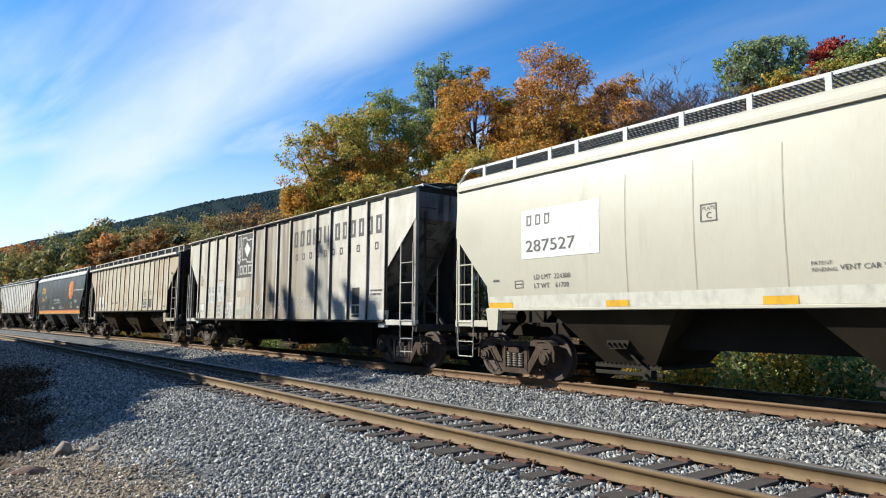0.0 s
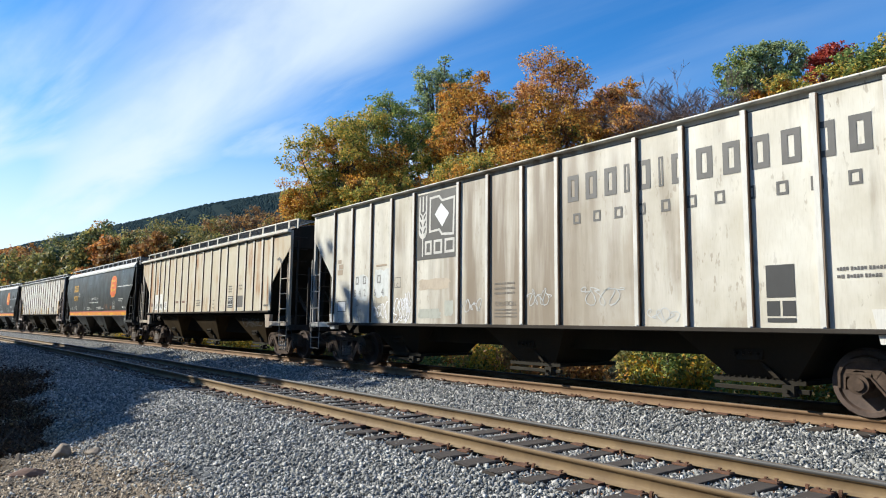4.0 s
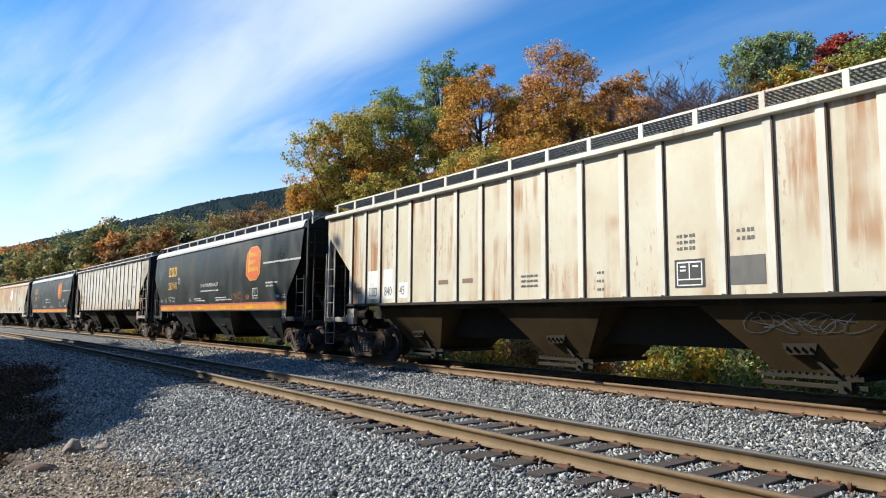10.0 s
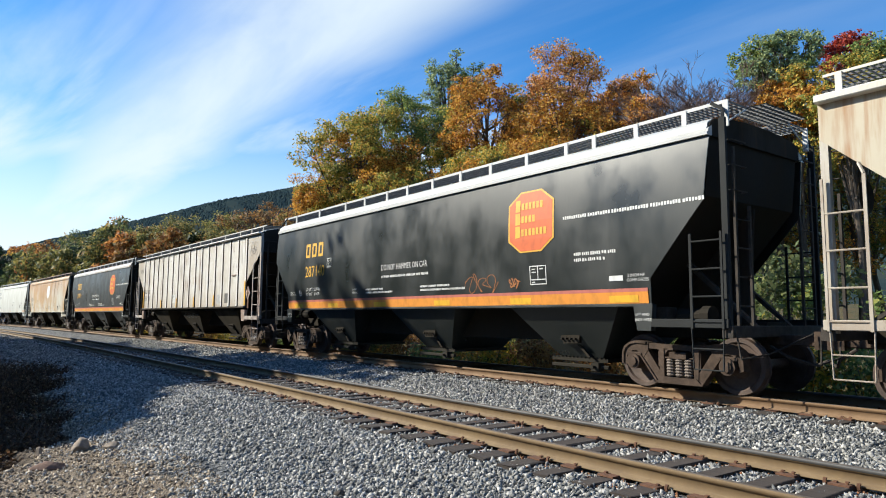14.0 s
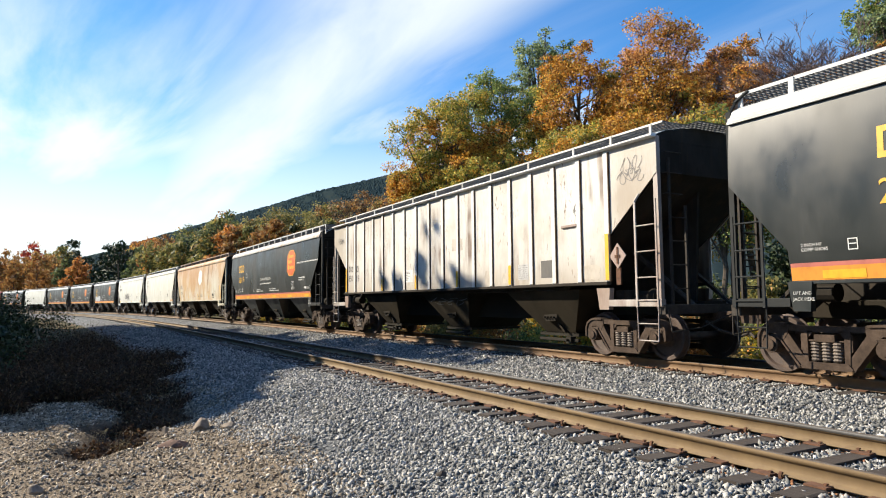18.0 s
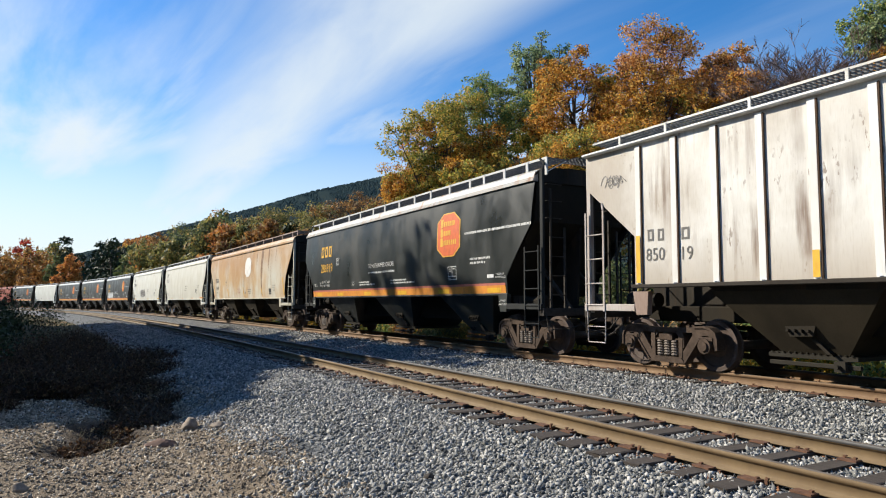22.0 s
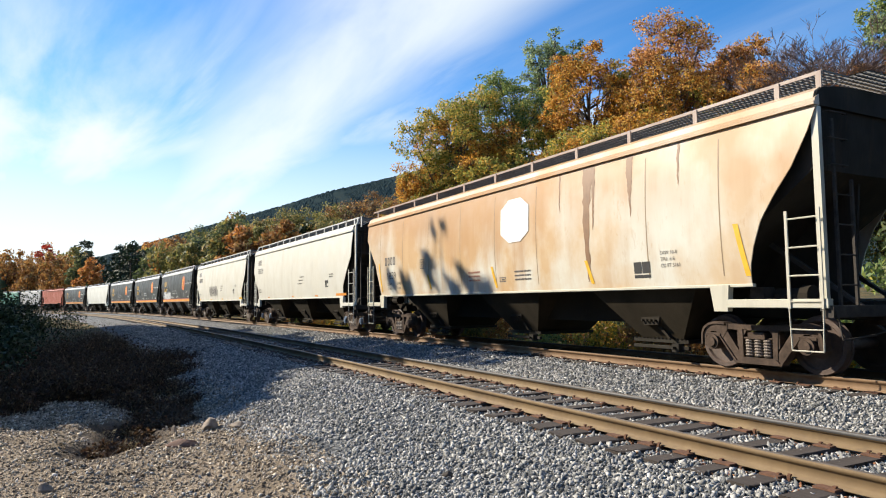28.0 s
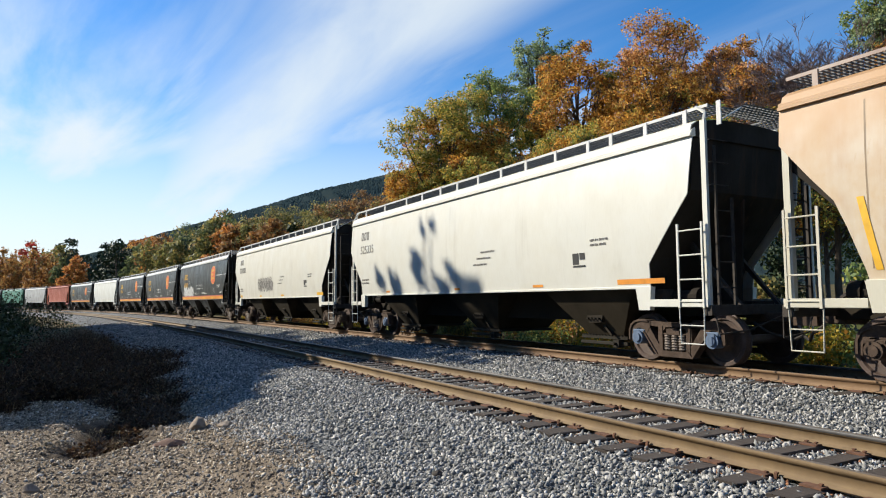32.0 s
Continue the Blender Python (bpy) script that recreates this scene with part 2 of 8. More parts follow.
MAT = {
    "beige": paint("beige_paint", (0.468, 0.445, 0.359), grime=(0.296, 0.265, 0.195), grime_amount=0.35, streak=(0.195, 0.172, 0.133), streak_amount=0.3, rough=0.4),
    "soot": paint("sooty_grey_paint", (0.60, 0.58, 0.51), streak=(0.17, 0.13, 0.088), streak_amount=0.6, grime=(0.36, 0.32, 0.235), grime_amount=0.7, streak_edge=0.50, shift=4, rough=0.55, streak_scale=1.0, soot=0.95, flakes=0.5),
    "cream": paint("rust_streaked_cream_paint", (0.515, 0.478, 0.372), streak=(0.29, 0.130, 0.042), streak_amount=1.0, grime=(0.36, 0.275, 0.17), grime_amount=0.65, streak_edge=0.465, streak_scale=1.7, shift=9, flakes=0.65, grain=0.3, ends=0.3),
    "white": paint("grimy_white_paint", (0.624, 0.612, 0.573), streak=(0.133, 0.078, 0.0468), streak_amount=0.9, grime=(0.285, 0.225, 0.16), grime_amount=0.6, streak_edge=0.50, shift=15, low_grime=0.8, flakes=0.8, ends=0.6),
    "white_rib": paint("white_rib_paint", (0.655, 0.647, 0.616), grime=(0.351, 0.296, 0.234), grime_amount=0.3, streak=(0.195, 0.133, 0.0858), streak_amount=0.3, shift=7),
    "cream_rib": paint("pale_cream_rib_paint", (0.577, 0.558, 0.484), grime=(0.281, 0.211, 0.133), grime_amount=0.5, streak=(0.195, 0.109, 0.0546), streak_amount=0.6, shift=10),
    "grey_rib": paint("pale_grey_rib_paint", (0.577, 0.562, 0.515), grime=(0.156, 0.133, 0.101), grime_amount=0.5, streak=(0.078, 0.0624, 0.0468), streak_amount=0.6, shift=8),
    "rust_post": paint("rusted_white_post_paint", (0.328, 0.257, 0.211), streak=(0.156, 0.078, 0.0468), streak_amount=0.8, grime=(0.172, 0.101, 0.0702), grime_amount=0.9, shift=3),
    "black": paint("dark_green_black_paint", (0.0117, 0.0148, 0.014), grime=(0.0265, 0.0289, 0.0265), grime_amount=0.5, streak=(0.0468, 0.0468, 0.0429), streak_amount=0.25, rough=0.36, shift=2),
    "tan": paint("rust_stained_tan_paint", (0.546, 0.534, 0.46), streak=(0.343, 0.183, 0.0663), streak_amount=0.5, grime=(0.437, 0.281, 0.129), grime_amount=0.95, streak_edge=0.50, shift=21, streak_scale=0.7, high_stain=0.85, clean_end=0.25, grain=0.10, cloud_scale=0.62, cloud_edge=(0.42, 0.60), flakes=0.25),
    "pale": paint("pale_cream_paint", (0.548, 0.546, 0.492), grime=(0.351, 0.32, 0.234), grime_amount=0.3, streak=(0.234, 0.203, 0.156), streak_amount=0.25, shift=6),
    "red": paint("faded_red_paint", (0.40, 0.088, 0.042), grime=(0.25, 0.10, 0.06), grime_amount=0.5, shift=11),
    "green": paint("faded_green_paint", (0.039, 0.187, 0.117), grime=(0.078, 0.14, 0.0936), grime_amount=0.5, shift=13),
    "greycar": paint("weathered_grey_paint", (0.351, 0.351, 0.335), grime=(0.195, 0.172, 0.14), grime_amount=0.5, shift=17, streak=(0.234, 0.078, 0.0468), streak_amount=0.5),
    "roof_grey": paint("light_grey_roof_paint", (0.429, 0.437, 0.429), grime=(0.312, 0.296, 0.257), grime_amount=0.35, shift=3),
    # dusty underframe, its colour lowered to hold shade from beneath the car
    "under": paint("dusty_underframe_with_shade", (0.0172, 0.0148, 0.0117), grime=(0.039, 0.0312, 0.0218), grime_amount=0.6, spec=0.12, rough=0.8, shift=5),
    # hopper colour taken down to include the shade below the car
    "hopper_beige": paint("shaded_hopper_sheet", (0.0343, 0.0273, 0.0172), grime=(0.0125, 0.0101, 0.00702), grime_amount=0.7, spec=0.12, rough=0.8, shift=8),
    # soot and rust, with the shade of the car ends in the colour
    "end_grime_shade": paint("sooty_rusty_shaded_end_sheet", (0.039, 0.0343, 0.0289), grime=(0.0172, 0.0148, 0.0125), grime_amount=0.8, streak=(0.0858, 0.0507, 0.0296), streak_amount=0.5, spec=0.08, rough=0.9, shift=19),
    "truck": speckled("rusty_dusty_truck_iron", [(0.3, (0.02142, 0.0138, 0.009316)), (0.5, (0.05644, 0.03767, 0.02666)), (0.7, (0.09792, 0.06739, 0.04855))], 5, 0.85, spec=0.25),
    "wheel": speckled("rusty_wheel_steel", [(0.3, (0.02808, 0.01685, 0.01238)), (0.55, (0.06739, 0.04212, 0.03089)), (0.75, (0.09576, 0.06739, 0.05335))], 4, 0.7),
    "bearing_blue": speckled("blue_bearing_cap", [(0.3, (0.039, 0.0702, 0.125)), (0.7, (0.0936, 0.14, 0.218))], 8, 0.6),
    "grate": speckled("dark_walkway_grating", [(0.3, (0.0562, 0.0562, 0.0562)), (0.7, (0.15, 0.15, 0.146))], 9, 0.7),
    "iron": speckled("dark_worn_iron", [(0.3, (0.0234, 0.0218, 0.0195)), (0.7, (0.0663, 0.0546, 0.0452))], 6, 0.8, spec=0.2),
    "main_rail": speckled("red_brown_rail_steel", [(0.25, (0.0975, 0.0538, 0.0265)), (0.5, (0.156, 0.092, 0.0452)), (0.75, (0.207, 0.129, 0.0671))], 2.5, 0.8, bump_dist=0.004),
    "rail": speckled("rusty_rail_steel", [(0.25, (0.090, 0.056, 0.026)), (0.5, (0.145, 0.095, 0.044)), (0.75, (0.195, 0.133, 0.064))], 2.5, 0.8, bump_dist=0.004),
    "railtop": speckled("worn_rail_head", [(0.3, (0.101, 0.078, 0.0585)), (0.7, (0.187, 0.156, 0.125))], 5, 0.55, metal=0.3, bump_dist=0.002),
    "railhead": speckled("worn_gauge_face_with_shade", [(0.3, (0.039, 0.0374, 0.0359)), (0.7, (0.0936, 0.0897, 0.0858))], 4, 0.62, (0.3, 1, 1), metal=0.2, bump_dist=0.002),
    "tie": speckled("weathered_creosote_timber", [(0.25, (0.0156, 0.0117, 0.00936)), (0.5, (0.039, 0.0296, 0.0234)), (0.75, (0.0819, 0.0624, 0.0491))], 4, 0.9, (1, 7, 4)),
    "spike": speckled("rusty_spike_iron", [(0.3, (0.0585, 0.0265, 0.014)), (0.7, (0.156, 0.0718, 0.0374))], 15, 0.9),
    "dark_sill": paint("grimy_dark_sill_paint", (0.0468, 0.0406, 0.0343), grime=(0.0234, 0.0195, 0.0156), grime_amount=0.6, rough=0.85, spec=0.06, shift=6),
    "yellow": plain("yellow_reflective_tape", (0.663, 0.367, 0.0156)),
    "orange": plain("orange_stripe_paint", (0.624, 0.234, 0.0234)),
    "orange_deep": plain("deep_orange_paint", (0.562, 0.101, 0.0156)),
    "gold": plain("golden_yellow_lettering", (0.64, 0.351, 0.0234)),
    "stencil_white": plain("white_stencil_paint", (0.585, 0.585, 0.562)),
    "stencil_black": plain("black_stencil_paint", (0.0234, 0.0234, 0.0234)),
    "stencil_grey": plain("faded_grey_stencil", (0.101, 0.0936, 0.0858)),
    "panel_white": plain("fresh_white_panel_paint", (0.64, 0.64, 0.624)),
    "logo_grey": plain("charcoal_emblem_panel", (0.0585, 0.0562, 0.0507)),
    "graffiti": plain("scratchy_graffiti_paint", (0.156, 0.148, 0.14)),
    "graffiti_pale": plain("pale_graffiti_paint", (0.437, 0.445, 0.437)),
    "graffiti_orange": plain("orange_graffiti_paint", (0.351, 0.133, 0.039)),
    "bark": speckled("grey_brown_bark", [(0.3, (0.039, 0.0296, 0.0218)), (0.7, (0.125, 0.0975, 0.0741))], 5, 0.9, (1, 1, 0.25)),
    "bare_bark": speckled("pale_grey_bark", [(0.3, (0.10, 0.08, 0.07)), (0.7, (0.21, 0.17, 0.15))], 5, 0.9, (1, 1, 0.25)),
    "rock": speckled("tan_field_stone", [(0.3, (0.109, 0.0858, 0.0663)), (0.7, (0.281, 0.226, 0.172))], 6, 0.9),
    "red_rock": speckled("reddish_field_stone", [(0.3, (0.078, 0.0429, 0.0296)), (0.7, (0.203, 0.121, 0.0858))], 6, 0.9),
    "stones": island_material("crushed_grey_stone", [(0.0, (0.075, 0.078, 0.078)), (0.25, (0.145, 0.147, 0.142)), (0.55, (0.240, 0.236, 0.222)), (0.82, (0.352, 0.343, 0.318)), (0.95, (0.43, 0.415, 0.385)), (1.0, (0.52, 0.50, 0.46))], 0.85),
    "pebbles": island_material("tan_gravel", [(0.0, (0.0571, 0.0438, 0.0323)), (0.35, (0.181, 0.143, 0.103)), (0.7, (0.353, 0.29, 0.211)), (0.92, (0.456, 0.39, 0.305)), (1.0, (0.59, 0.523, 0.428))], 0.9),
    "rustbits": island_material("rusty_fallen_leaves_and_chips", [(0.0, (0.156, 0.0624, 0.0273)), (1.0, (0.281, 0.14, 0.0702))], 0.9),
}


def leaves_material(name, stops):
    return island_material(name, stops, 0.6, 0.0 if "pine" in name else 0.42)


LEAF = {
    "olive": leaves_material("olive_and_gold_leaves", [(0.0, (0.1055, 0.1291, 0.0318)), (0.35, (0.2626, 0.2857, 0.0599)), (0.65, (0.493, 0.4147, 0.0826)), (0.85, (0.738, 0.493, 0.1055)), (1.0, (0.738, 0.3893, 0.06728))]),
    "green": leaves_material("dull_green_leaves", [(0.0, (0.06877, 0.1078, 0.03639)), (0.5, (0.1766, 0.2532, 0.07666)), (0.85, (0.3062, 0.345, 0.09476)), (1.0, (0.5535, 0.4286, 0.1001))]),
    "grey_green": leaves_material("grey_green_leaves", [(0.0, (0.1061, 0.1521, 0.08463)), (0.6, (0.26, 0.3367, 0.1677)), (1.0, (0.4589, 0.4875, 0.2145))]),
    "orange": leaves_material("orange_leaves", [(0.0, (0.159, 0.0652, 0.0172)), (0.3, (0.396, 0.167, 0.0278)), (0.65, (0.656, 0.322, 0.0508)), (0.9, (0.747, 0.485, 0.102)), (1.0, (0.283, 0.26, 0.0623))]),
    "rust": leaves_material("rust_brown_leaves", [(0.0, (0.138, 0.0534, 0.0217)), (0.35, (0.363, 0.138, 0.038)), (0.7, (0.599, 0.261, 0.0705)), (1.0, (0.705, 0.416, 0.117))]),
    "amber": leaves_material("amber_brown_leaves", [(0.0, (0.192, 0.0815, 0.0287)), (0.35, (0.452, 0.192, 0.0528)), (0.7, (0.709, 0.355, 0.11)), (1.0, (0.787, 0.517, 0.192))]),
    "red": leaves_material("crimson_leaves", [(0.0, (0.145, 0.0172, 0.0172)), (0.6, (0.405, 0.0507, 0.0362)), (1.0, (0.55, 0.13, 0.0579))]),
    "twig": leaves_material("bare_grey_twigs", [(0.0, (0.1796, 0.1347, 0.1222)), (1.0, (0.3753, 0.2862, 0.2511))]),
    "yellow": leaves_material("yellow_green_brush", [(0.0, (0.0663, 0.0749, 0.0164)), (0.4, (0.215, 0.199, 0.0265)), (0.75, (0.497, 0.348, 0.0367)), (1.0, (0.547, 0.215, 0.0328))]),
    "brown": leaves_material("dry_brown_brush", [(0.0, (0.02598, 0.01763, 0.01059)), (0.5, (0.06473, 0.03526, 0.02111)), (0.75, (0.07053, 0.0471, 0.02354)), (0.92, (0.1357, 0.07296, 0.04234)), (1.0, (0.2818, 0.2006, 0.1059))]),
    "pine": leaves_material("dark_pine_needles", [(0.0, (0.0125, 0.0226, 0.0101)), (0.7, (0.0359, 0.0562, 0.0226)), (1.0, (0.0608, 0.0764, 0.0304))]),
    "dry": leaves_material("dry_grass_blades", [(0.0, (0.0936, 0.078, 0.039)), (1.0, (0.234, 0.203, 0.109))]),
    "dull_orange": leaves_material("dull_orange_leaves", [(0.0, (0.133, 0.0601, 0.0226)), (0.4, (0.295, 0.138, 0.0437)), (0.8, (0.457, 0.247, 0.0764)), (1.0, (0.257, 0.219, 0.0764))]),
    "dull_olive": leaves_material("dull_olive_leaves", [(0.0, (0.08786, 0.09602, 0.0368)), (0.5, (0.2081, 0.2024, 0.06819)), (0.85, (0.3392, 0.284, 0.08786)), (1.0, (0.4381, 0.2633, 0.08786))]),
    "brown_oak": leaves_material("dark_brown_oak_leaves", [(0.0, (0.08625, 0.0483, 0.0253)), (0.5, (0.1955, 0.1127, 0.05175)), (0.85, (0.299, 0.1782, 0.0805)), (1.0, (0.184, 0.1725, 0.069))]),
    "dull_green": leaves_material("dark_dull_green_leaves", [(0.0, (0.05474, 0.07268, 0.03323)), (0.6, (0.1253, 0.1587, 0.06371)), (1.0, (0.2185, 0.2185, 0.08165))]),
}

# ---- mesh tools ----
class Build:
    """Collects faces of one part; done() links them as one mesh object."""

    def __init__(self):
        self.v, self.f = [], []

    def add(self, verts, faces):
        n = len(self.v)
        self.v += [tuple(p) for p in verts]
        self.f += [tuple(n + i for i in f) for f in faces]
        return self

    def box(self, x0, x1, y0, y1, z0, z1, c=0.0):
        """A box; c cuts its long edges, for rolled and cast pieces."""
        if c <= 0:
            v = [(x, y, z) for x in (x0, x1) for y in (y0, y1) for z in (z0, z1)]
            return self.add(v, [(0, 1, 3, 2), (4, 6, 7, 5), (0, 4, 5, 1), (2, 3, 7, 6), (0, 2, 6, 4), (1, 5, 7, 3)])
        d = (x1 - x0, y1 - y0, z1 - z0)
        if d[0] >= d[1] and d[0] >= d[2]:
            return self.prism([(y0 + c, z0), (y1 - c, z0), (y1, z0 + c), (y1, z1 - c), (y1 - c, z1), (y0 + c, z1), (y0, z1 - c), (y0, z0 + c)], x0, x1, "x")
        if d[1] >= d[2]:
            return self.prism([(x0 + c, z0), (x1 - c, z0), (x1, z0 + c), (x1, z1 - c), (x1 - c, z1), (x0 + c, z1), (x0, z1 - c), (x0, z0 + c)], y0, y1, "y")
        return self.prism([(x0 + c, y0), (x1 - c, y0), (x1, y0 + c), (x1, y1 - c), (x1 - c, y1), (x0 + c, y1), (x0, y1 - c), (x0, y0 + c)], z0, z1, "z")

    def prism(self, poly, a, b, axis="y"):
        """A polygon drawn out along an axis; for y it lies in x, z."""
        def at(p, q):
            return {"x": (q, p[0], p[1]), "y": (p[0], q, p[1]), "z": (p[0], p[1], q)}[axis]
        n = len(poly)
        v = [at(p, a) for p in poly] + [at(p, b) for p in poly]
        f = [tuple(range(n)), tuple(range(2 * n - 1, n - 1, -1))]
        f += [(i, i + n, (i + 1) % n + n, (i + 1) % n) for i in range(n)]
        return self.add(v, f)

    def tube(self, p, q, r, n=6, r2=None):
        p, q = Vector(p), Vector(q)
        w = (q - p).normalized()
        a = w.orthogonal().normalized()
        b = w.cross(a)
        r2 = r if r2 is None else r2
        v = [p + (a * math.cos(i * math.tau / n) + b * math.sin(i * math.tau / n)) * r for i in range(n)]
        v += [q + (a * math.cos(i * math.tau / n) + b * math.sin(i * math.tau / n)) * r2 for i in range(n)]
        f = [(i, (i + 1) % n, (i + 1) % n + n, i + n) for i in range(n)]
        return self.add(v, f + [tuple(range(n - 1, -1, -1)), tuple(range(n, 2 * n))])

    def path(self, pts, r, n=6):
        for p, q in zip(pts[:-1], pts[1:]):
            self.tube(p, q, r, n)
        return self

    def lathe(self, profile, centre, n=24):
        """Turns (radius, y) round the y axis through centre."""
        c = Vector(centre)
        v = [(c.x + r * math.cos(i * math.tau / n), c.y + y, c.z + r * math.sin(i * math.tau / n)) for r, y in profile for i in range(n)]
        f = [(j * n + i, j * n + (i + 1) % n, (j + 1) * n + (i + 1) % n, (j + 1) * n + i) for j in range(len(profile) - 1) for i in range(n)]
        f += [tuple(range(n - 1, -1, -1)), tuple(range((len(profile) - 1) * n, len(profile) * n))]
        return self.add(v, f)

    def mesh(self, name, material, smooth=False):
        me = bpy.data.meshes.new(name)
        me.from_pydata(self.v, [], self.f)
        bm = bmesh.new()
        bm.from_mesh(me)
        bmesh.ops.recalc_face_normals(bm, faces=bm.faces)
        bm.to_mesh(me)
        bm.free()
        me.materials.append(material)
        if smooth:
            me.polygons.foreach_set("use_smooth", [True] * len(me.polygons))
            me.set_sharp_from_angle(angle=radians(40))
        return me

    def done(self, name, material, parent=None, label="", smooth=False):
        ob = new(name, self.mesh(name, material, smooth))
        ob.parent = parent
        return tagged(ob, label) if label else ob


def raw_mesh(name, verts, faces, material):
    """A mesh of many loose equal faces, from arrays."""
    me = bpy.data.meshes.new(name)
    k = faces.shape[1]
    me.vertices.add(len(verts))
    me.vertices.foreach_set("co", np.asarray(verts, np.float32).ravel())
    me.loops.add(faces.size)
    me.loops.foreach_set("vertex_index", np.asarray(faces, np.int32).ravel())
    me.polygons.add(len(faces))
    me.polygons.foreach_set("loop_start", np.arange(0, faces.size, k, dtype=np.int32))
    me.materials.append(material)
    me.update(calc_edges=True)
    return me


# ---- the line of the tracks: straight past the camera, then bending away to the left ----
Y_MAIN, NEAR_OFF, NEAR_Z = 11.03, -4.79, -0.172
ARCS = ((8.82, 0.000974), (80.0, 0.0022))
rng = np.random.default_rng(7)


def track_at(s, off=0.0):
    """Place and heading s metres up the line; off is to the far side of the main track."""
    x, y, h = -min(s, ARCS[0][0]), Y_MAIN, 0.0
    for i, (a, k) in enumerate(ARCS):
        d = min(s, ARCS[i + 1][0] if i + 1 < len(ARCS) else 1e9) - a
        if d <= 0:
            break
        x -= (math.sin(h + k * d) - math.sin(h)) / k
        y -= (math.cos(h) - math.cos(h + k * d)) / k
        h += k * d
    return Vector((x - off * math.sin(h), y + off * math.cos(h), 0)), h


def track_array(s, off):
    """The same for arrays."""
    x, y, h = -np.minimum(s, ARCS[0][0]), np.full(len(s), Y_MAIN), np.zeros(len(s))
    for i, (a, k) in enumerate(ARCS):
        d = np.maximum(np.minimum(s, ARCS[i + 1][0] if i + 1 < len(ARCS) else 1e9) - a, 0)
        x = x - (np.sin(h + k * d) - np.sin(h)) / k
        y = y - (np.cos(h) - np.cos(h + k * d)) / k
        h = h + k * d
    return x - off * np.sin(h), y + off * np.cos(h)


WAVES = [(rng.uniform(0.25, 1.6), rng.uniform(0, math.tau), rng.uniform(0, math.tau)) for _ in range(14)]


def ripple(s, v):
    """Uneven ground, a few centimetres."""
    z = 0
    for k, a, p in WAVES:
        z = z + np.sin(k * (s * math.cos(a) + v * math.sin(a)) * 2.2 + p) / (k + 0.6)
    return z * 0.008


PROFILE_V = (-900, -60, -20, -12, -9.6, -8.7, -6.55, -6.25, -3.3, -2.5, -1.8, 1.8, 2.3, 3.8, 7, 20, 45, 120, 900)
PROFILE_Z = (2.0, 0.5, -0.75, -0.80, -0.84, -0.74, -0.43, -0.388, -0.385, -0.34, -0.205, -0.205, -0.28, -1.0, -1.2, -0.7, 0.5, 4.0, 8.0)


def gully(s, v):
    """How deep the washed-out gully is at a place, 0 to 1."""
    a = (s - 12.9) * 0.957 + (v + 10.15) * 0.29
    b = (v + 10.15) * 0.957 - (s - 12.9) * 0.29 + 0.12 * np.sin(s * 3.1) + 0.07 * np.sin(s * 8.3 + v * 6) + 0.04 * np.sin(s * 19 - v * 11)
    return np.exp(-(a / 2.5) ** 4 - (b / 0.40) ** 2)


def ground_height(s, v):
    s, v = np.asarray(s, float), np.asarray(v, float)
    z = np.interp(v, PROFILE_V, PROFILE_Z)
    soft = np.clip((np.abs(v + 2.2) - 4.1) / 1.5, 0.0, 1.0)
    z = z + ripple(s, v) * (0.25 + 1.5 * soft)
    # a washed-out gully beside the track, with a low bank towards the camera
    z = z - 0.30 * gully(s, v)
    z = z - 0.25 * np.exp(-((s - 14.5) / 3.0) ** 2 - ((v + 9.3) / 0.9) ** 2)
    z = z + 0.10 * np.exp(-((s - 8.0) / 2.0) ** 2 - ((v + 9.0) / 0.8) ** 2)
    z = z + 0.14 * np.exp(-((s - 12.5) / 3.5) ** 2 - ((v + 7.2) / 0.7) ** 2)
    return z


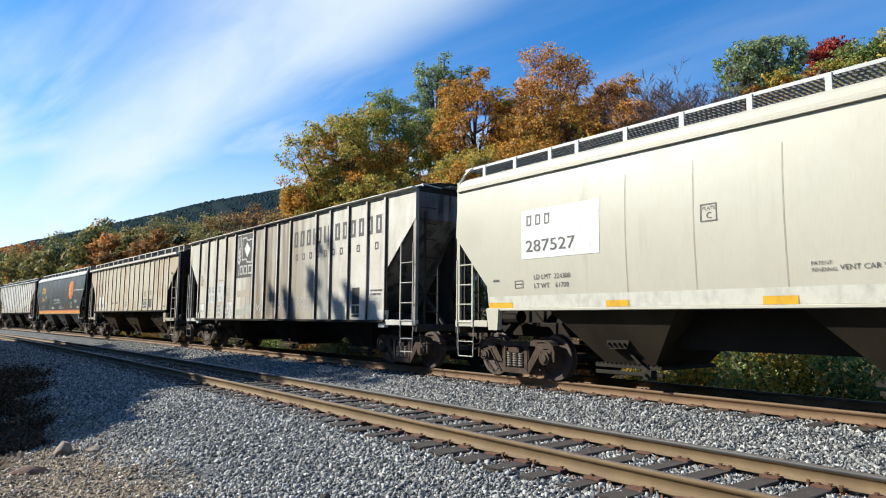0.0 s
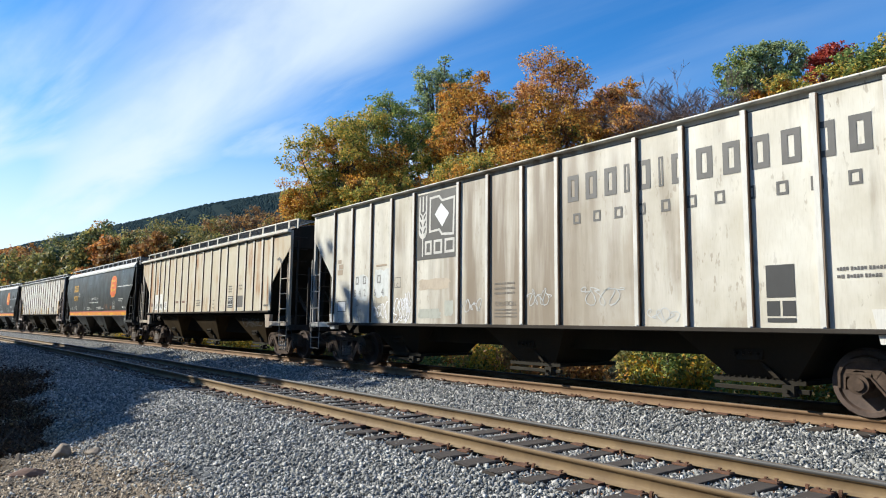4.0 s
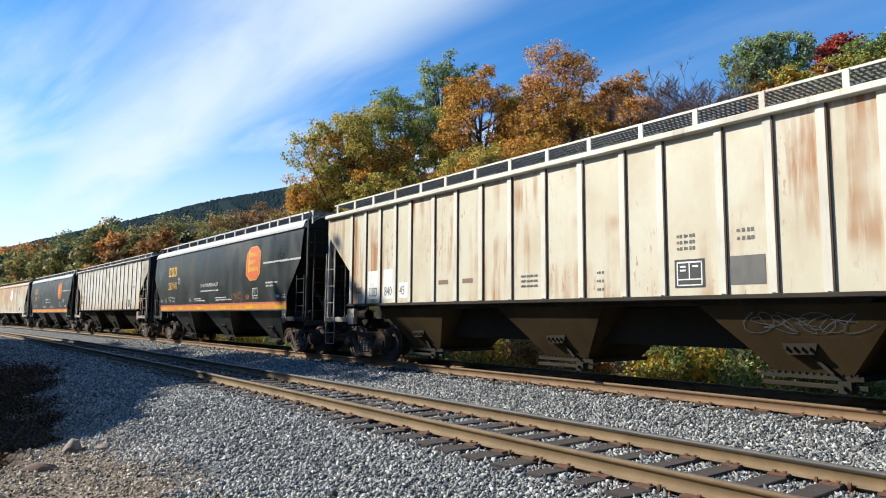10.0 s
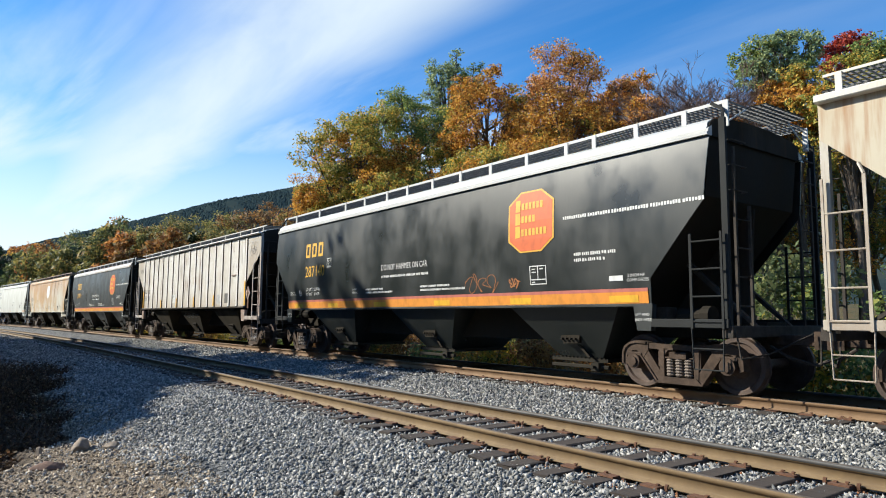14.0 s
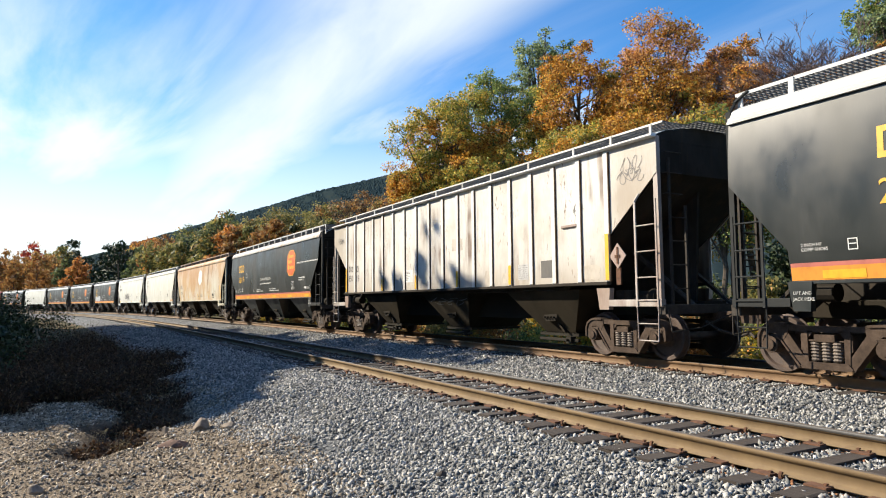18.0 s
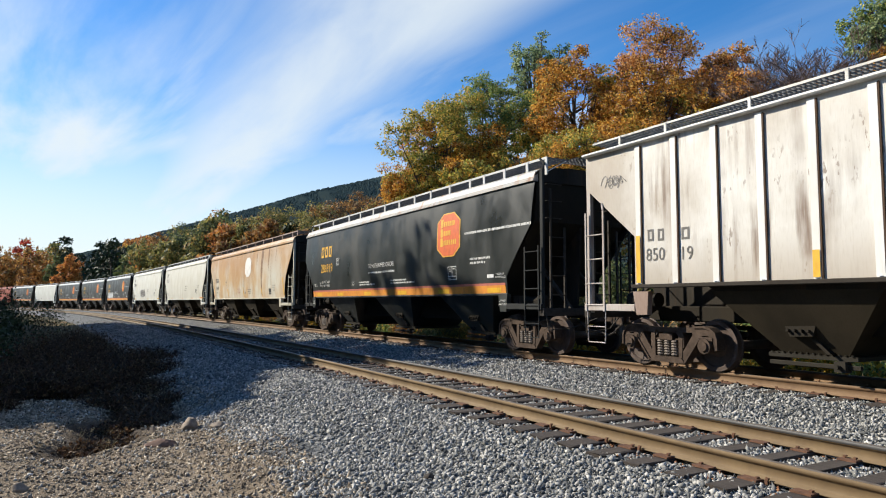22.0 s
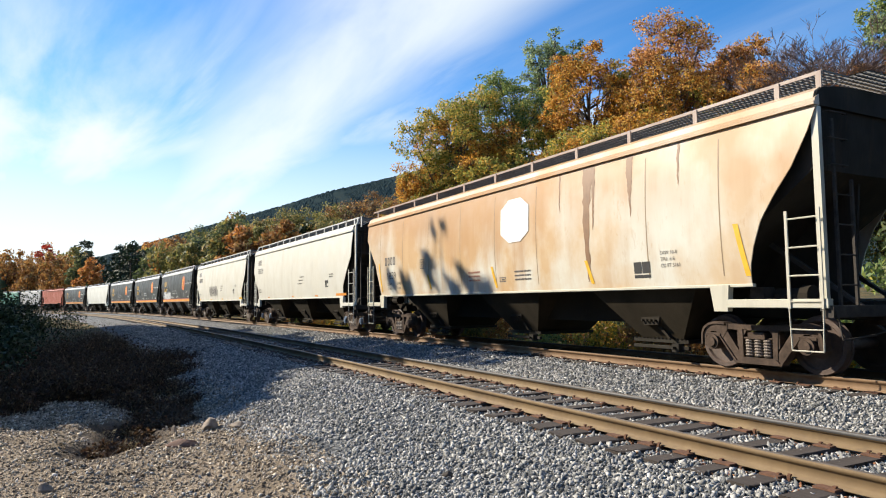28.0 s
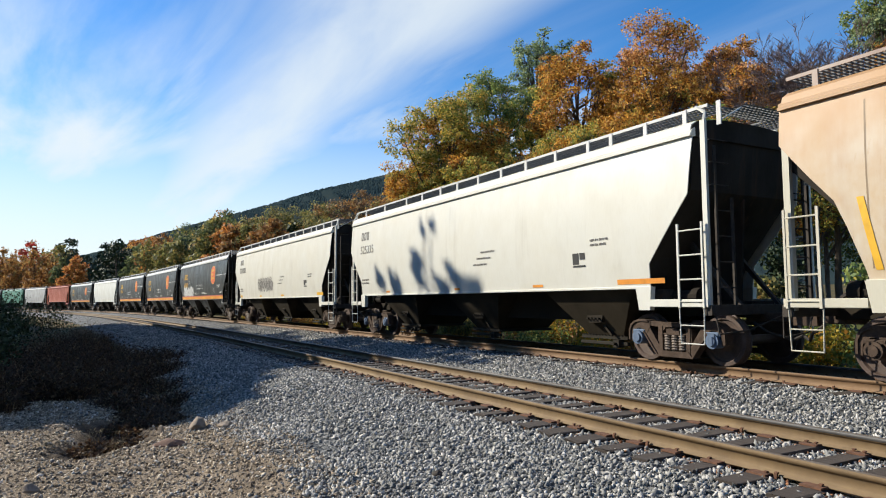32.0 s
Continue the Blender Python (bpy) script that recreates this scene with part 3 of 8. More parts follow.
def build_ground_material():
    m, nt, b = node_material("ballast_dirt_and_grass")
    co = coords(nt)
    at = nt.nodes.new("ShaderNodeAttribute")
    at.attribute_name = "ballast"
    vor = nt.nodes.new("ShaderNodeTexVoronoi")
    vor.inputs["Scale"].default_value = 17
    nt.links.new(co, vor.inputs["Vector"])
    big = nt.nodes.new("ShaderNodeTexVoronoi")
    big.inputs["Scale"].default_value = 6
    nt.links.new(co, big.inputs["Vector"])
    sep = nt.nodes.new("ShaderNodeSeparateColor")
    nt.links.new(vor.outputs["Color"], sep.inputs[0])
    rock = ramp(nt, sep.outputs[0], [(0.0, (0.0312, 0.0335, 0.0359)), (0.35, (0.078, 0.0819, 0.0842)), (0.7, (0.14, 0.142, 0.14)), (1.0, (0.234, 0.23, 0.222))])
    soil = noise_node(nt, co, 1.3, (1, 1, 1), 9)
    grain = noise_node(nt, co, 38, (1, 1, 1), 4, (3, 1, 0), 0.7)
    dirt = ramp(nt, math_node(nt, "ADD", math_node(nt, "MULTIPLY", soil, 0.45), math_node(nt, "MULTIPLY", grain, 0.55)),
                [(0.30, (0.0655, 0.0487, 0.0337)), (0.46, (0.168, 0.13, 0.0889)), (0.58, (0.281, 0.223, 0.16)), (0.72, (0.394, 0.328, 0.248))])
    wild = ramp(nt, noise_node(nt, co, 0.6, (1, 1, 1), 9, (9, 2, 0)), [(0.35, (0.0351, 0.039, 0.0125)), (0.5, (0.078, 0.0663, 0.0273)), (0.65, (0.133, 0.078, 0.0273))])
    wd = nt.nodes.new("ShaderNodeAttribute")
    wd.attribute_name = "wild"
    edge = math_node(nt, "ADD", at.outputs["Fac"], math_node(nt, "MULTIPLY", math_node(nt, "SUBTRACT", soil, 0.5), 0.9))
    col = mix(nt, wd.outputs["Fac"], dirt, wild)
    # shade of the deep gully, painted into the soil colour
    pit_shade = nt.nodes.new("ShaderNodeAttribute")
    pit_shade.attribute_name = "gully_shade"
    col = mix(nt, pit_shade.outputs["Fac"], col, (0.0172, 0.0109, 0.00702))
    col = mix(nt, ramp(nt, edge, [(0.42, grey(0)), (0.58, grey(1))]), col, rock)
    nt.links.new(col, b.inputs["Base Color"])
    b.inputs["Roughness"].default_value = 0.92
    b.inputs["Specular IOR Level"].default_value = 0.2
    hgt = math_node(nt, "ADD", math_node(nt, "MULTIPLY", vor.outputs["Distance"], -1.0), math_node(nt, "MULTIPLY", grain, 1.2))
    bump(nt, b, hgt, 0.8, 0.03)
    return m


def build_ground():
    s = np.unique(np.concatenate([np.linspace(-900, -40, 20), np.linspace(-40, -2, 30), np.arange(-2, 30, 0.16),
                                  np.arange(30, 90, 0.8), np.arange(90, 320, 4), np.linspace(320, 640, 30)]))
    v = np.unique(np.concatenate([np.linspace(-900, -60, 14), np.linspace(-60, -14, 24), np.arange(-14, 3, 0.14),
                                  np.linspace(3, 20, 24), np.linspace(20, 120, 20), np.linspace(120, 440, 10)]))
    S, V = np.meshgrid(s, v, indexing="ij")
    x, y = track_array(S.ravel(), V.ravel())
    z = ground_height(S.ravel(), V.ravel())
    ns, nv = len(s), len(v)
    i = np.arange(ns * nv).reshape(ns, nv)
    faces = np.stack([i[:-1, :-1], i[:-1, 1:], i[1:, 1:], i[1:, :-1]], -1).reshape(-1, 4)
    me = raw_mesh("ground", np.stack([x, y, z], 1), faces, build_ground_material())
    vv = V.ravel()
    bal = np.clip((vv + 9.3) / 1.0, 0, 1) * np.clip((4.2 - vv) / 1.2, 0, 1)
    wild = np.clip((vv - 2.5) / 2.0, 0, 1) + np.clip((-14.5 - vv) / 3.0, 0, 1) + np.clip((S.ravel() - 15.0) / 2, 0, 1) * np.clip((-8.5 - vv) / 0.5, 0, 1)
    for name, val in (("ballast", bal), ("wild", np.clip(wild, 0, 1)), ("gully_shade", np.clip(gully(S.ravel(), vv) ** 0.35 * 1.7 - 0.35, 0, 1))):
        a = me.attributes.new(name, "FLOAT", "POINT")
        a.data.foreach_set("value", val.astype(np.float32))
    me.polygons.foreach_set("use_smooth", [True] * len(me.polygons))
    return tagged(new("ground", me), "grey ballast bed beside tan gravel and dry earth", "ground", kind="structure")


ground = build_ground()

# ---- rails, ties and fastenings ----
RAIL_SECTION = [(-0.070, -0.171), (0.070, -0.171), (0.070, -0.160), (0.016, -0.142), (0.009, -0.128), (0.009, -0.050),
                (0.036, -0.038), (0.037, -0.010), (0.029, 0.0), (-0.029, 0.0), (-0.037, -0.010), (-0.036, -0.038),
                (-0.009, -0.050), (-0.009, -0.128), (-0.016, -0.142), (-0.070, -0.160)]


def rail(parent, off, z, inner):
    s = np.unique(np.concatenate([np.arange(-40, 30, 5.0), np.arange(30, 300, 3.0)]))
    n = len(RAIL_SECTION)
    verts = []
    for q, h in RAIL_SECTION:
        x, y = track_array(s, np.full(len(s), off + q))
        verts.append(np.stack([x, y, np.full(len(s), z + h)], 1))
    verts = np.stack(verts, 1).reshape(-1, 3)
    i = np.arange(len(s) - 1)[:, None] * n
    j = np.arange(n)[None, :]
    faces = np.stack([i + j, i + n + j, i + n + (j + 1) % n, i + (j + 1) % n], -1).reshape(-1, 4)
    me = raw_mesh("rail", verts, faces, MAT["rail" if z < 0 else "main_rail"])
    me.materials.append(MAT["railtop"])
    kind = np.tile(np.arange(n), len(s) - 1)
    me.materials.append(MAT["railhead"])
    worn = (9, 10) if inner < 0 else (6, 7)      # the gauge face is worn by the flanges; its dark grey includes reflected shade
    me.polygons.foreach_set("material_index", np.where(kind == 8, 1, np.where((kind == worn[0]) | (kind == worn[1]), 2, 0)).astype(np.int32))
    ob = new("rail", me)
    ob.parent = parent
    return ob


TRACKS = []
for label, off, z in (("main railway track with rusty steel rails on timber ties", 0.0, 0.0),
                      ("siding track with brown rusty rails on weathered timber ties", NEAR_OFF, NEAR_Z)):
    tr = tagged(new("railway_track"), label, "railway track", "tracks", "structure")
    TRACKS.append((tr, off, z))
    for g in (-0.7525, 0.7525):
        rail(tr, off + g, z, -g)

# ---- hopper cars: x forward, y to the far side, z up from the rail head ----
MESHES = {}


def shared(key, make, name, parent, label=""):
    """One mesh for all alike parts."""
    if key not in MESHES:
        MESHES[key] = make()
    ob = new(name, MESHES[key])
    ob.parent = parent
    return tagged(ob, label) if label else ob


def bulge(z, kind):
    """Half width of the side sheet at a height."""
    if kind == "ribbed":
        return 1.50
    return 1.47 + 0.105 * math.sin(math.pi * min(max((z - 1.3) / 3.1, 0), 1)) ** 0.8


def side_outline(c):
    """Corner points of the side sheet, upper edge first, from the rear end to the front end."""
    e, er, d = c["end"], c["rear"], c["deep"]
    kf, kr = c["kink"], c["rear_kink"]
    if c["kind"] == "ribbed":
        return [(-er, c["top"]), (-er, c["nick"]), (-kr, 2.50), (-kr, d), (kf, d), (kf, 2.50), (e, c["nick"]), (e, c["top"])]
    if c["kind"] == "round":
        arc = [(e, 4.10), (8.62, 3.72), (8.35, 3.22), (8.05, 2.84), (7.78, 2.45), (7.62, 2.05), (7.54, 1.75), (7.52, 1.42)]
        return [(-er, 4.10), (-er, 3.55), (-8.74, 3.02), (-8.36, 2.59), (-8.20, 2.20), (-8.10, 1.90), (-8.0, 1.60), (-7.96, 1.42)] + arc[::-1]
    sf = c["sheet"]
    return [(-er, 4.10), (-er, 3.06), (-kr, 1.92), (-kr + 0.02, 1.42), (kf - 0.02, 1.42), (kf, 1.88), (sf - 0.10, 3.07), (sf, 4.10)]


def side_sheet(c, sign):
    """The side of the car, cut into strips that follow its bulge, with real thickness."""
    out = side_outline(c)
    top = max(z for _, z in out)
    low = min(z for _, z in out)
    left = sorted([p for p in out if p[0] < 0], key=lambda p: p[1])
    right = sorted([p for p in out if p[0] > 0], key=lambda p: p[1])

    def at(side, z):
        return float(np.interp(z, [p[1] for p in side], [p[0] for p in side]))
    levels = sorted({low, top} | {z for _, z in out} | ({low + (top - low) * i / 14 for i in range(15)} if c["kind"] != "ribbed" else set()))
    v, f = [], []
    for z in levels:
        y = sign * bulge(z, c["kind"])
        xs = (at(left, z), at(right, z))
        v += [(xs[0], y, z), (xs[1], y, z), (xs[0], y - sign * 0.02, z), (xs[1], y - sign * 0.02, z)]
    for i in range(len(levels) - 1):
        a, b = i * 4, i * 4 + 4
        f += [(a, a + 1, b + 1, b), (a + 2, b + 2, b + 3, a + 3), (a, b, b + 2, a + 2), (a + 1, a + 3, b + 3, b + 1)]
    n = len(levels) * 4 - 4
    f += [(0, 2, 3, 1), (n, n + 1, n + 3, n + 2)]
    return Build().add(v, f)


def flat_on_side(c, verts, faces, name, material, parent, label="", lift=0.006):
    """Paint on the near side: x, z points laid on the sheet."""
    v = [(x, -bulge(z, c["kind"]) - lift, z) for x, z in verts]
    me = bpy.data.meshes.new(name)
    me.from_pydata(v, [], faces)
    me.materials.append(material)
    ob = new(name, me)
    ob.parent = parent
    return tagged(ob, label) if label else ob


def bars(c, parent, name, material, rects, label="", lift=0.006):
    """Painted rectangles (x0, x1, z0, z1); cut in strips so that they follow the bulge."""
    if len(rects) > 1 and name in ("reflector", "number_panel", "data_panel", "rust_plate", "overpaint"):
        for one in rects:
            bars(c, parent, name, material, [one], label, lift)
        return None
    v, f = [], []
    for x0, x1, z0, z1 in rects:
        k = max(1, int((z1 - z0) / 0.3))
        for i in range(k + 1):
            z = z0 + (z1 - z0) * i / k
            v += [(x0, z), (x1, z)]
        n = len(v) - 2 * (k + 1)
        f += [(n + 2 * i, n + 2 * i + 1, n + 2 * i + 3, n + 2 * i + 2) for i in range(k)]
    return flat_on_side(c, v, f, name, material, parent, label, lift)


def lettering(c, parent, text, x, z, size, material, label="", squeeze=1.0, lift=0.008, name="lettering"):
    """Words in the built-in font; x, z is the lower left corner."""
    key = ("text", text)
    if key not in MESHES:
        cu = bpy.data.curves.new("text", "FONT")
        cu.body, cu.size, cu.resolution_u = text, 1.0, 3
        ob = new("text", cu)
        dg = bpy.context.evaluated_depsgraph_get()
        me = bpy.data.meshes.new_from_object(ob.evaluated_get(dg))
        MESHES[key] = ([(p.co.x, p.co.y) for p in me.vertices], [tuple(p.vertices) for p in me.polygons])
        bpy.data.objects.remove(ob)
        bpy.data.curves.remove(cu)
        bpy.data.meshes.remove(me)
    pts, faces = MESHES[key]
    return flat_on_side(c, [(x + px * size * squeeze / 0.73, z + py * size / 0.73) for px, py in pts], faces, name, material, parent, label, lift)


def marks(c, parent, x, z, h, widths, material, name="mark", label="", gap=0.35):
    """A row of plain letter-sized frames; small ones are solid."""
    rects, at = [], x
    for k, w in enumerate(widths):
        if h > 0.15:
            x0, x1, q = at + 0.06 * w * h, at + 0.94 * w * h, min(0.19 * h, 0.3 * w * h)
            bars(c, parent, name, material, [(x0, x0 + q, z, z + h), (x1 - q, x1, z, z + h), (x0 + q, x1 - q, z, z + q), (x0 + q, x1 - q, z + h - q, z + h)], label)
        else:
            n = max(1, round(w / 0.85))
            step = w * h / n
            rects += [(at + i * step, at + (i + 0.72) * step, z + (0.0 if (i * 5 + k) % 3 else 0.12 * h), z + h * (1.0 if (i * 7 + k) % 4 else 0.86)) for i in range(n)]
        at += (w + gap) * h
    if not rects:
        return None
    return tagged(bars(c, parent, name, material, rects, label), kind="stuff")


def scribble(c, parent, x, z, w, h, material, seed, thick=0.02, name="graffiti", label="sprayed graffiti scrawl"):
    """A looping spray line."""
    r = random.Random(seed)
    pts = []
    n = 60
    a1, a2, a3 = r.uniform(3, 5), r.uniform(6, 9), r.uniform(0, 6)
    for i in range(n):
        t = i / (n - 1)
        pts.append((x + w * (t + 0.10 * math.sin(a2 * 6 * t + a3)), z + h * (0.5 + 0.33 * math.sin(a1 * 6.3 * t) + 0.17 * math.sin(a2 * 5 * t + a3))))
    v, f = [], []
    for i, (px, pz) in enumerate(pts):
        q = pts[min(i + 1, n - 1)]
        p = pts[max(i - 1, 0)]
        d = Vector((q[0] - p[0], q[1] - p[1]))
        d = Vector((-d.y, d.x)).normalized() * thick * (0.6 + 0.5 * abs(math.sin(i * 0.7)))
        v += [(px + d.x, pz + d.y), (px - d.x, pz - d.y)]
        if i:
            f.append((2 * i - 2, 2 * i - 1, 2 * i + 1, 2 * i))
    return flat_on_side(c, v, f, name, material, parent, label)


def blotch(c, parent, x0, x1, z0, z1, material, seed, name, label):
    """A painted patch with a ragged edge."""
    r = random.Random(seed)
    cx, cz, pts = (x0 + x1) / 2, (z0 + z1) / 2, []
    for i in range(28):
        a = i * math.tau / 28
        k = min(1 / max(abs(math.cos(a)), 1e-6), 1 / max(abs(math.sin(a)), 1e-6)) * r.uniform(0.82, 1.0)
        pts.append((cx + (x1 - x0) / 2 * k * math.cos(a), cz + (z1 - z0) / 2 * k * math.sin(a)))
    pts.append((cx, cz))
    return flat_on_side(c, pts, [(i, (i + 1) % 28, 28) for i in range(28)], name, material, parent, label, 0.003)


def drip(c, parent, x, w, z1, z0, material, seed):
    """A stain that runs down from the roof edge, ragged and narrowing."""
    r = random.Random(seed)
    n, v, f, mid = 22, [], [], x + w / 2
    for i in range(n + 1):
        t = i / n
        mid += r.uniform(-0.012, 0.012)
        a = w * 0.5 * (1 - t) ** 0.55 * r.uniform(0.72, 1.1) + 0.006
        z = z1 + (z0 - z1) * t
        v += [(mid - a, z), (mid + a * r.uniform(0.7, 1.1), z)]
        if i:
            f.append((2 * i - 2, 2 * i - 1, 2 * i + 1, 2 * i))
    return flat_on_side(c, v, f, "run_stain", material, parent, "dark rust stain running down", 0.004)


WHEEL_R = 0.457


def wheelset_mesh():
    b = Build()
    for s in (-1, 1):
        prof = [(0.10, s * 0.83), (0.13, s * 0.815), (0.20, s * 0.77), (0.36, s * 0.79), (0.385, s * 0.825), (0.452, s * 0.825),
                (WHEEL_R, s * 0.80), (WHEEL_R + 0.002, s * 0.72), (WHEEL_R + 0.028, s * 0.705), (WHEEL_R + 0.022, s * 0.685), (0.40, s * 0.685), (0.37, s * 0.72), (0.22, s * 0.71), (0.12, s * 0.66)]
        b.lathe(prof, (0, 0, 0), 28)
        for k in range(3):
            a = k * math.tau / 3
            b.tube((0.045 * math.cos(a), s * 1.09, 0.045 * math.sin(a)), (0.045 * math.cos(a), s * 1.12, 0.045 * math.sin(a)), 0.014, 6)
    b.tube((0, -1.08, 0), (0, 1.08, 0), 0.085, 14)
    return b.mesh("wheelset", MAT["wheel"], True)


def side_frame_mesh():
    """Cast truck side: hooded ends over the bearings, raking arms to a narrow foot, three-cornered windows."""
    b = Build()
    y0, y1 = -0.075, 0.075
    b.prism([(-0.66, 0.69), (-0.66, 0.785), (-0.34, 0.765), (0.34, 0.765), (0.66, 0.785), (0.66, 0.69), (0.34, 0.675), (-0.34, 0.675)], y0, y1)
    for s in (-1, 1):
        hood = [(0.60, 0.665), (0.60, 0.79), (0.86, 0.80), (0.99, 0.765), (1.08, 0.70), (1.125, 0.60), (1.13, 0.40), (1.065, 0.375),
                (1.055, 0.53), (1.01, 0.60), (0.93, 0.64), (0.84, 0.64), (0.77, 0.60), (0.72, 0.50), (0.66, 0.58)]
        b.prism([(s * x, z) for x, z in hood], y0 - 0.01, y1 + 0.01)
        lip = [(0.64, 0.765), (0.64, 0.80), (0.87, 0.815), (1.0, 0.78), (1.10, 0.71), (1.145, 0.60), (1.15, 0.40), (1.115, 0.40), (1.11, 0.59), (1.065, 0.685), (0.98, 0.745), (0.86, 0.775)]
        b.prism([(s * x, z) for x, z in lip], y0 - 0.035, y1 + 0.02)
        b.prism([(s * 0.76, 0.67), (s * 0.765, 0.57), (s * 0.42, 0.125), (s * 0.27, 0.125), (s * 0.33, 0.26), (s * 0.62, 0.67)], y0 - 0.004, y1 + 0.004)
        b.prism([(s * 0.765, 0.60), (s * 0.765, 0.56), (s * 0.43, 0.12), (s * 0.385, 0.12)], y0 - 0.03, y1)
        b.prism([(s * 0.385, 0.70), (s * 0.285, 0.70), (s * 0.28, 0.20), (s * 0.36, 0.20)], y0 - 0.015, y1)
        b.prism([(s * 0.40, 0.64), (s * 0.36, 0.68), (s * 0.36, 0.38), (s * 0.40, 0.40)], y0 - 0.002, y1)
        b.prism([(s * 0.285, 0.70), (s * 0.19, 0.70), (s * 0.285, 0.58)], y0, y1)
    b.prism([(-0.44, 0.115), (0.44, 0.115), (0.33, 0.225), (-0.33, 0.225)], y0 - 0.03, y1 + 0.03)
    b.box(-0.27, 0.27, y0 - 0.005, y1 + 0.02, 0.53, 0.56, 0.008)
    return b.mesh("side_frame", MAT["truck"])


def spring_mesh():
    b = Build()
    n, prof = 10, [(0.082 if i % 2 else 0.062, 0.24 + i * 0.024) for i in range(13)]
    v = [(r * math.cos(k * math.tau / n), r * math.sin(k * math.tau / n), z) for r, z in prof for k in range(n)]
    f = [(j * n + i, j * n + (i + 1) % n, (j + 1) * n + (i + 1) % n, (j + 1) * n + i) for j in range(12) for i in range(n)]
    b.add(v, f + [tuple(range(n - 1, -1, -1)), tuple(range(12 * n, 13 * n))])
    return b.mesh("spring", MAT["spring"])


def bearing_mesh():
    b = Build()
    b.tube((0, -0.12, 0), (0, 0.10, 0), 0.135, 16)
    b.tube((0, -0.15, 0), (0, -0.12, 0), 0.085, 12)
    b.box(-0.15, 0.15, -0.08, 0.08, 0.08, 0.16, 0.02)
    return b


def truck(car, x, wheels):
    """Two axles, cast sides, springs, bolster and brake beam."""
    bol = shared("bolster", lambda: Build().prism([(-1.13, 0.535), (-0.9, 0.44), (0.9, 0.44), (1.13, 0.535), (1.13, 0.64), (0.5, 0.70), (-0.5, 0.70), (-1.13, 0.64)], -0.16, 0.16, "x")
                 .box(-0.10, 0.10, -0.45, 0.45, 0.70, 0.80).mesh("truck", MAT["truck"]), "truck", car)
    bol.location = (x, 0, 0)
    for s in (-1, 1):
        o = shared("side_frame", side_frame_mesh, "side_frame", bol)
        o.location = (0, s * 1.01, 0)
        for k in (-0.17, 0.0, 0.17):
            o = shared("springs", spring_mesh, "spring", bol)
            o.location = (k, s * 1.055, 0)
        for w in (-0.889, 0.889):
            key = "bearing_blue" if car.get("blue_bearings") else "truck"
            o = shared("bearing" + key, lambda: bearing_mesh().mesh("bearing", MAT[key]), "bearing", bol)
            o.matrix_basis = pose(w, s * 1.03, WHEEL_R, 0, 0, 0 if s < 0 else 180)
    shared("brake_beam", lambda: Build().box(-0.46, -0.38, -0.8, 0.8, 0.30, 0.38, 0.01).box(0.38, 0.46, -0.8, 0.8, 0.30, 0.38, 0.01)
           .tube((-0.42, 0.25, 0.36), (0.42, 0.25, 0.36), 0.025).mesh("brake_beam", MAT["iron"]), "brake_beam", bol)
    for w in (-0.889, 0.889):
        o = shared("wheelset", wheelset_mesh, "wheelset", bol)
        o.location = (w, 0, WHEEL_R)
        wheels.append((o, w))
    return bol


def grating(b, x0, x1, y0, y1, z, step=0.10):
    """Open walkway: edge bars and cross bars."""
    for y in np.linspace(y0, y1, 5):
        b.box(x0, x1, y - 0.006, y + 0.006, z - 0.028, z)
    n = int((x1 - x0) / step)
    for i in range(n + 1):
        x = x0 + (x1 - x0) * i / n
        b.box(x - 0.008, x + 0.008, y0, y1, z - 0.030, z - 0.006)


def tread_plate(b, x0, x1, y0, y1, z, step):
    """Walkway plate pierced with square holes, all one piece."""
    nx, ny = max(2, round((x1 - x0) / step)), max(2, round((y1 - y0) / step))
    dx, dy = (x1 - x0) / nx, (y1 - y0) / ny
    for zz in (z, z - 0.025):
        n0 = len(b.v)
        b.v += [(x0 + i * dx, y0 + j * dy, zz) for i in range(nx + 1) for j in range(ny + 1)]
        n1 = len(b.v)
        b.v += [(x0 + (i + p) * dx, y0 + (j + q) * dy, zz) for i in range(nx) for j in range(ny) for p, q in ((0.13, 0.13), (0.87, 0.13), (0.87, 0.87), (0.13, 0.87))]
        for i in range(nx):
            for j in range(ny):
                o = [n0 + i * (ny + 1) + j, n0 + (i + 1) * (ny + 1) + j, n0 + (i + 1) * (ny + 1) + j + 1, n0 + i * (ny + 1) + j + 1]
                h = [n1 + (i * ny + j) * 4 + k for k in range(4)]
                b.f += [(o[k], o[(k + 1) % 4], h[(k + 1) % 4], h[k]) for k in range(4)]
    m = (nx + 1) * (ny + 1)
    k0, all_ = n0 - m - nx * ny * 4, m + nx * ny * 4
    for c in range(nx * ny):
        h = [k0 + m + c * 4 + k for k in range(4)]
        b.f += [(h[k], h[(k + 1) % 4], h[(k + 1) % 4] + all_, h[k] + all_) for k in range(4)]


def ladder(b, x0, x1, y, z0, z1, rungs, r=0.014):
    b.box(x0 - 0.022, x0 + 0.022, y - 0.012, y + 0.012, z0, z1)
    b.box(x1 - 0.018, x1 + 0.018, y - 0.012, y + 0.012, z0, z1)
    for z in rungs:
        b.tube((x0, y, z), (x1, y, z), r)


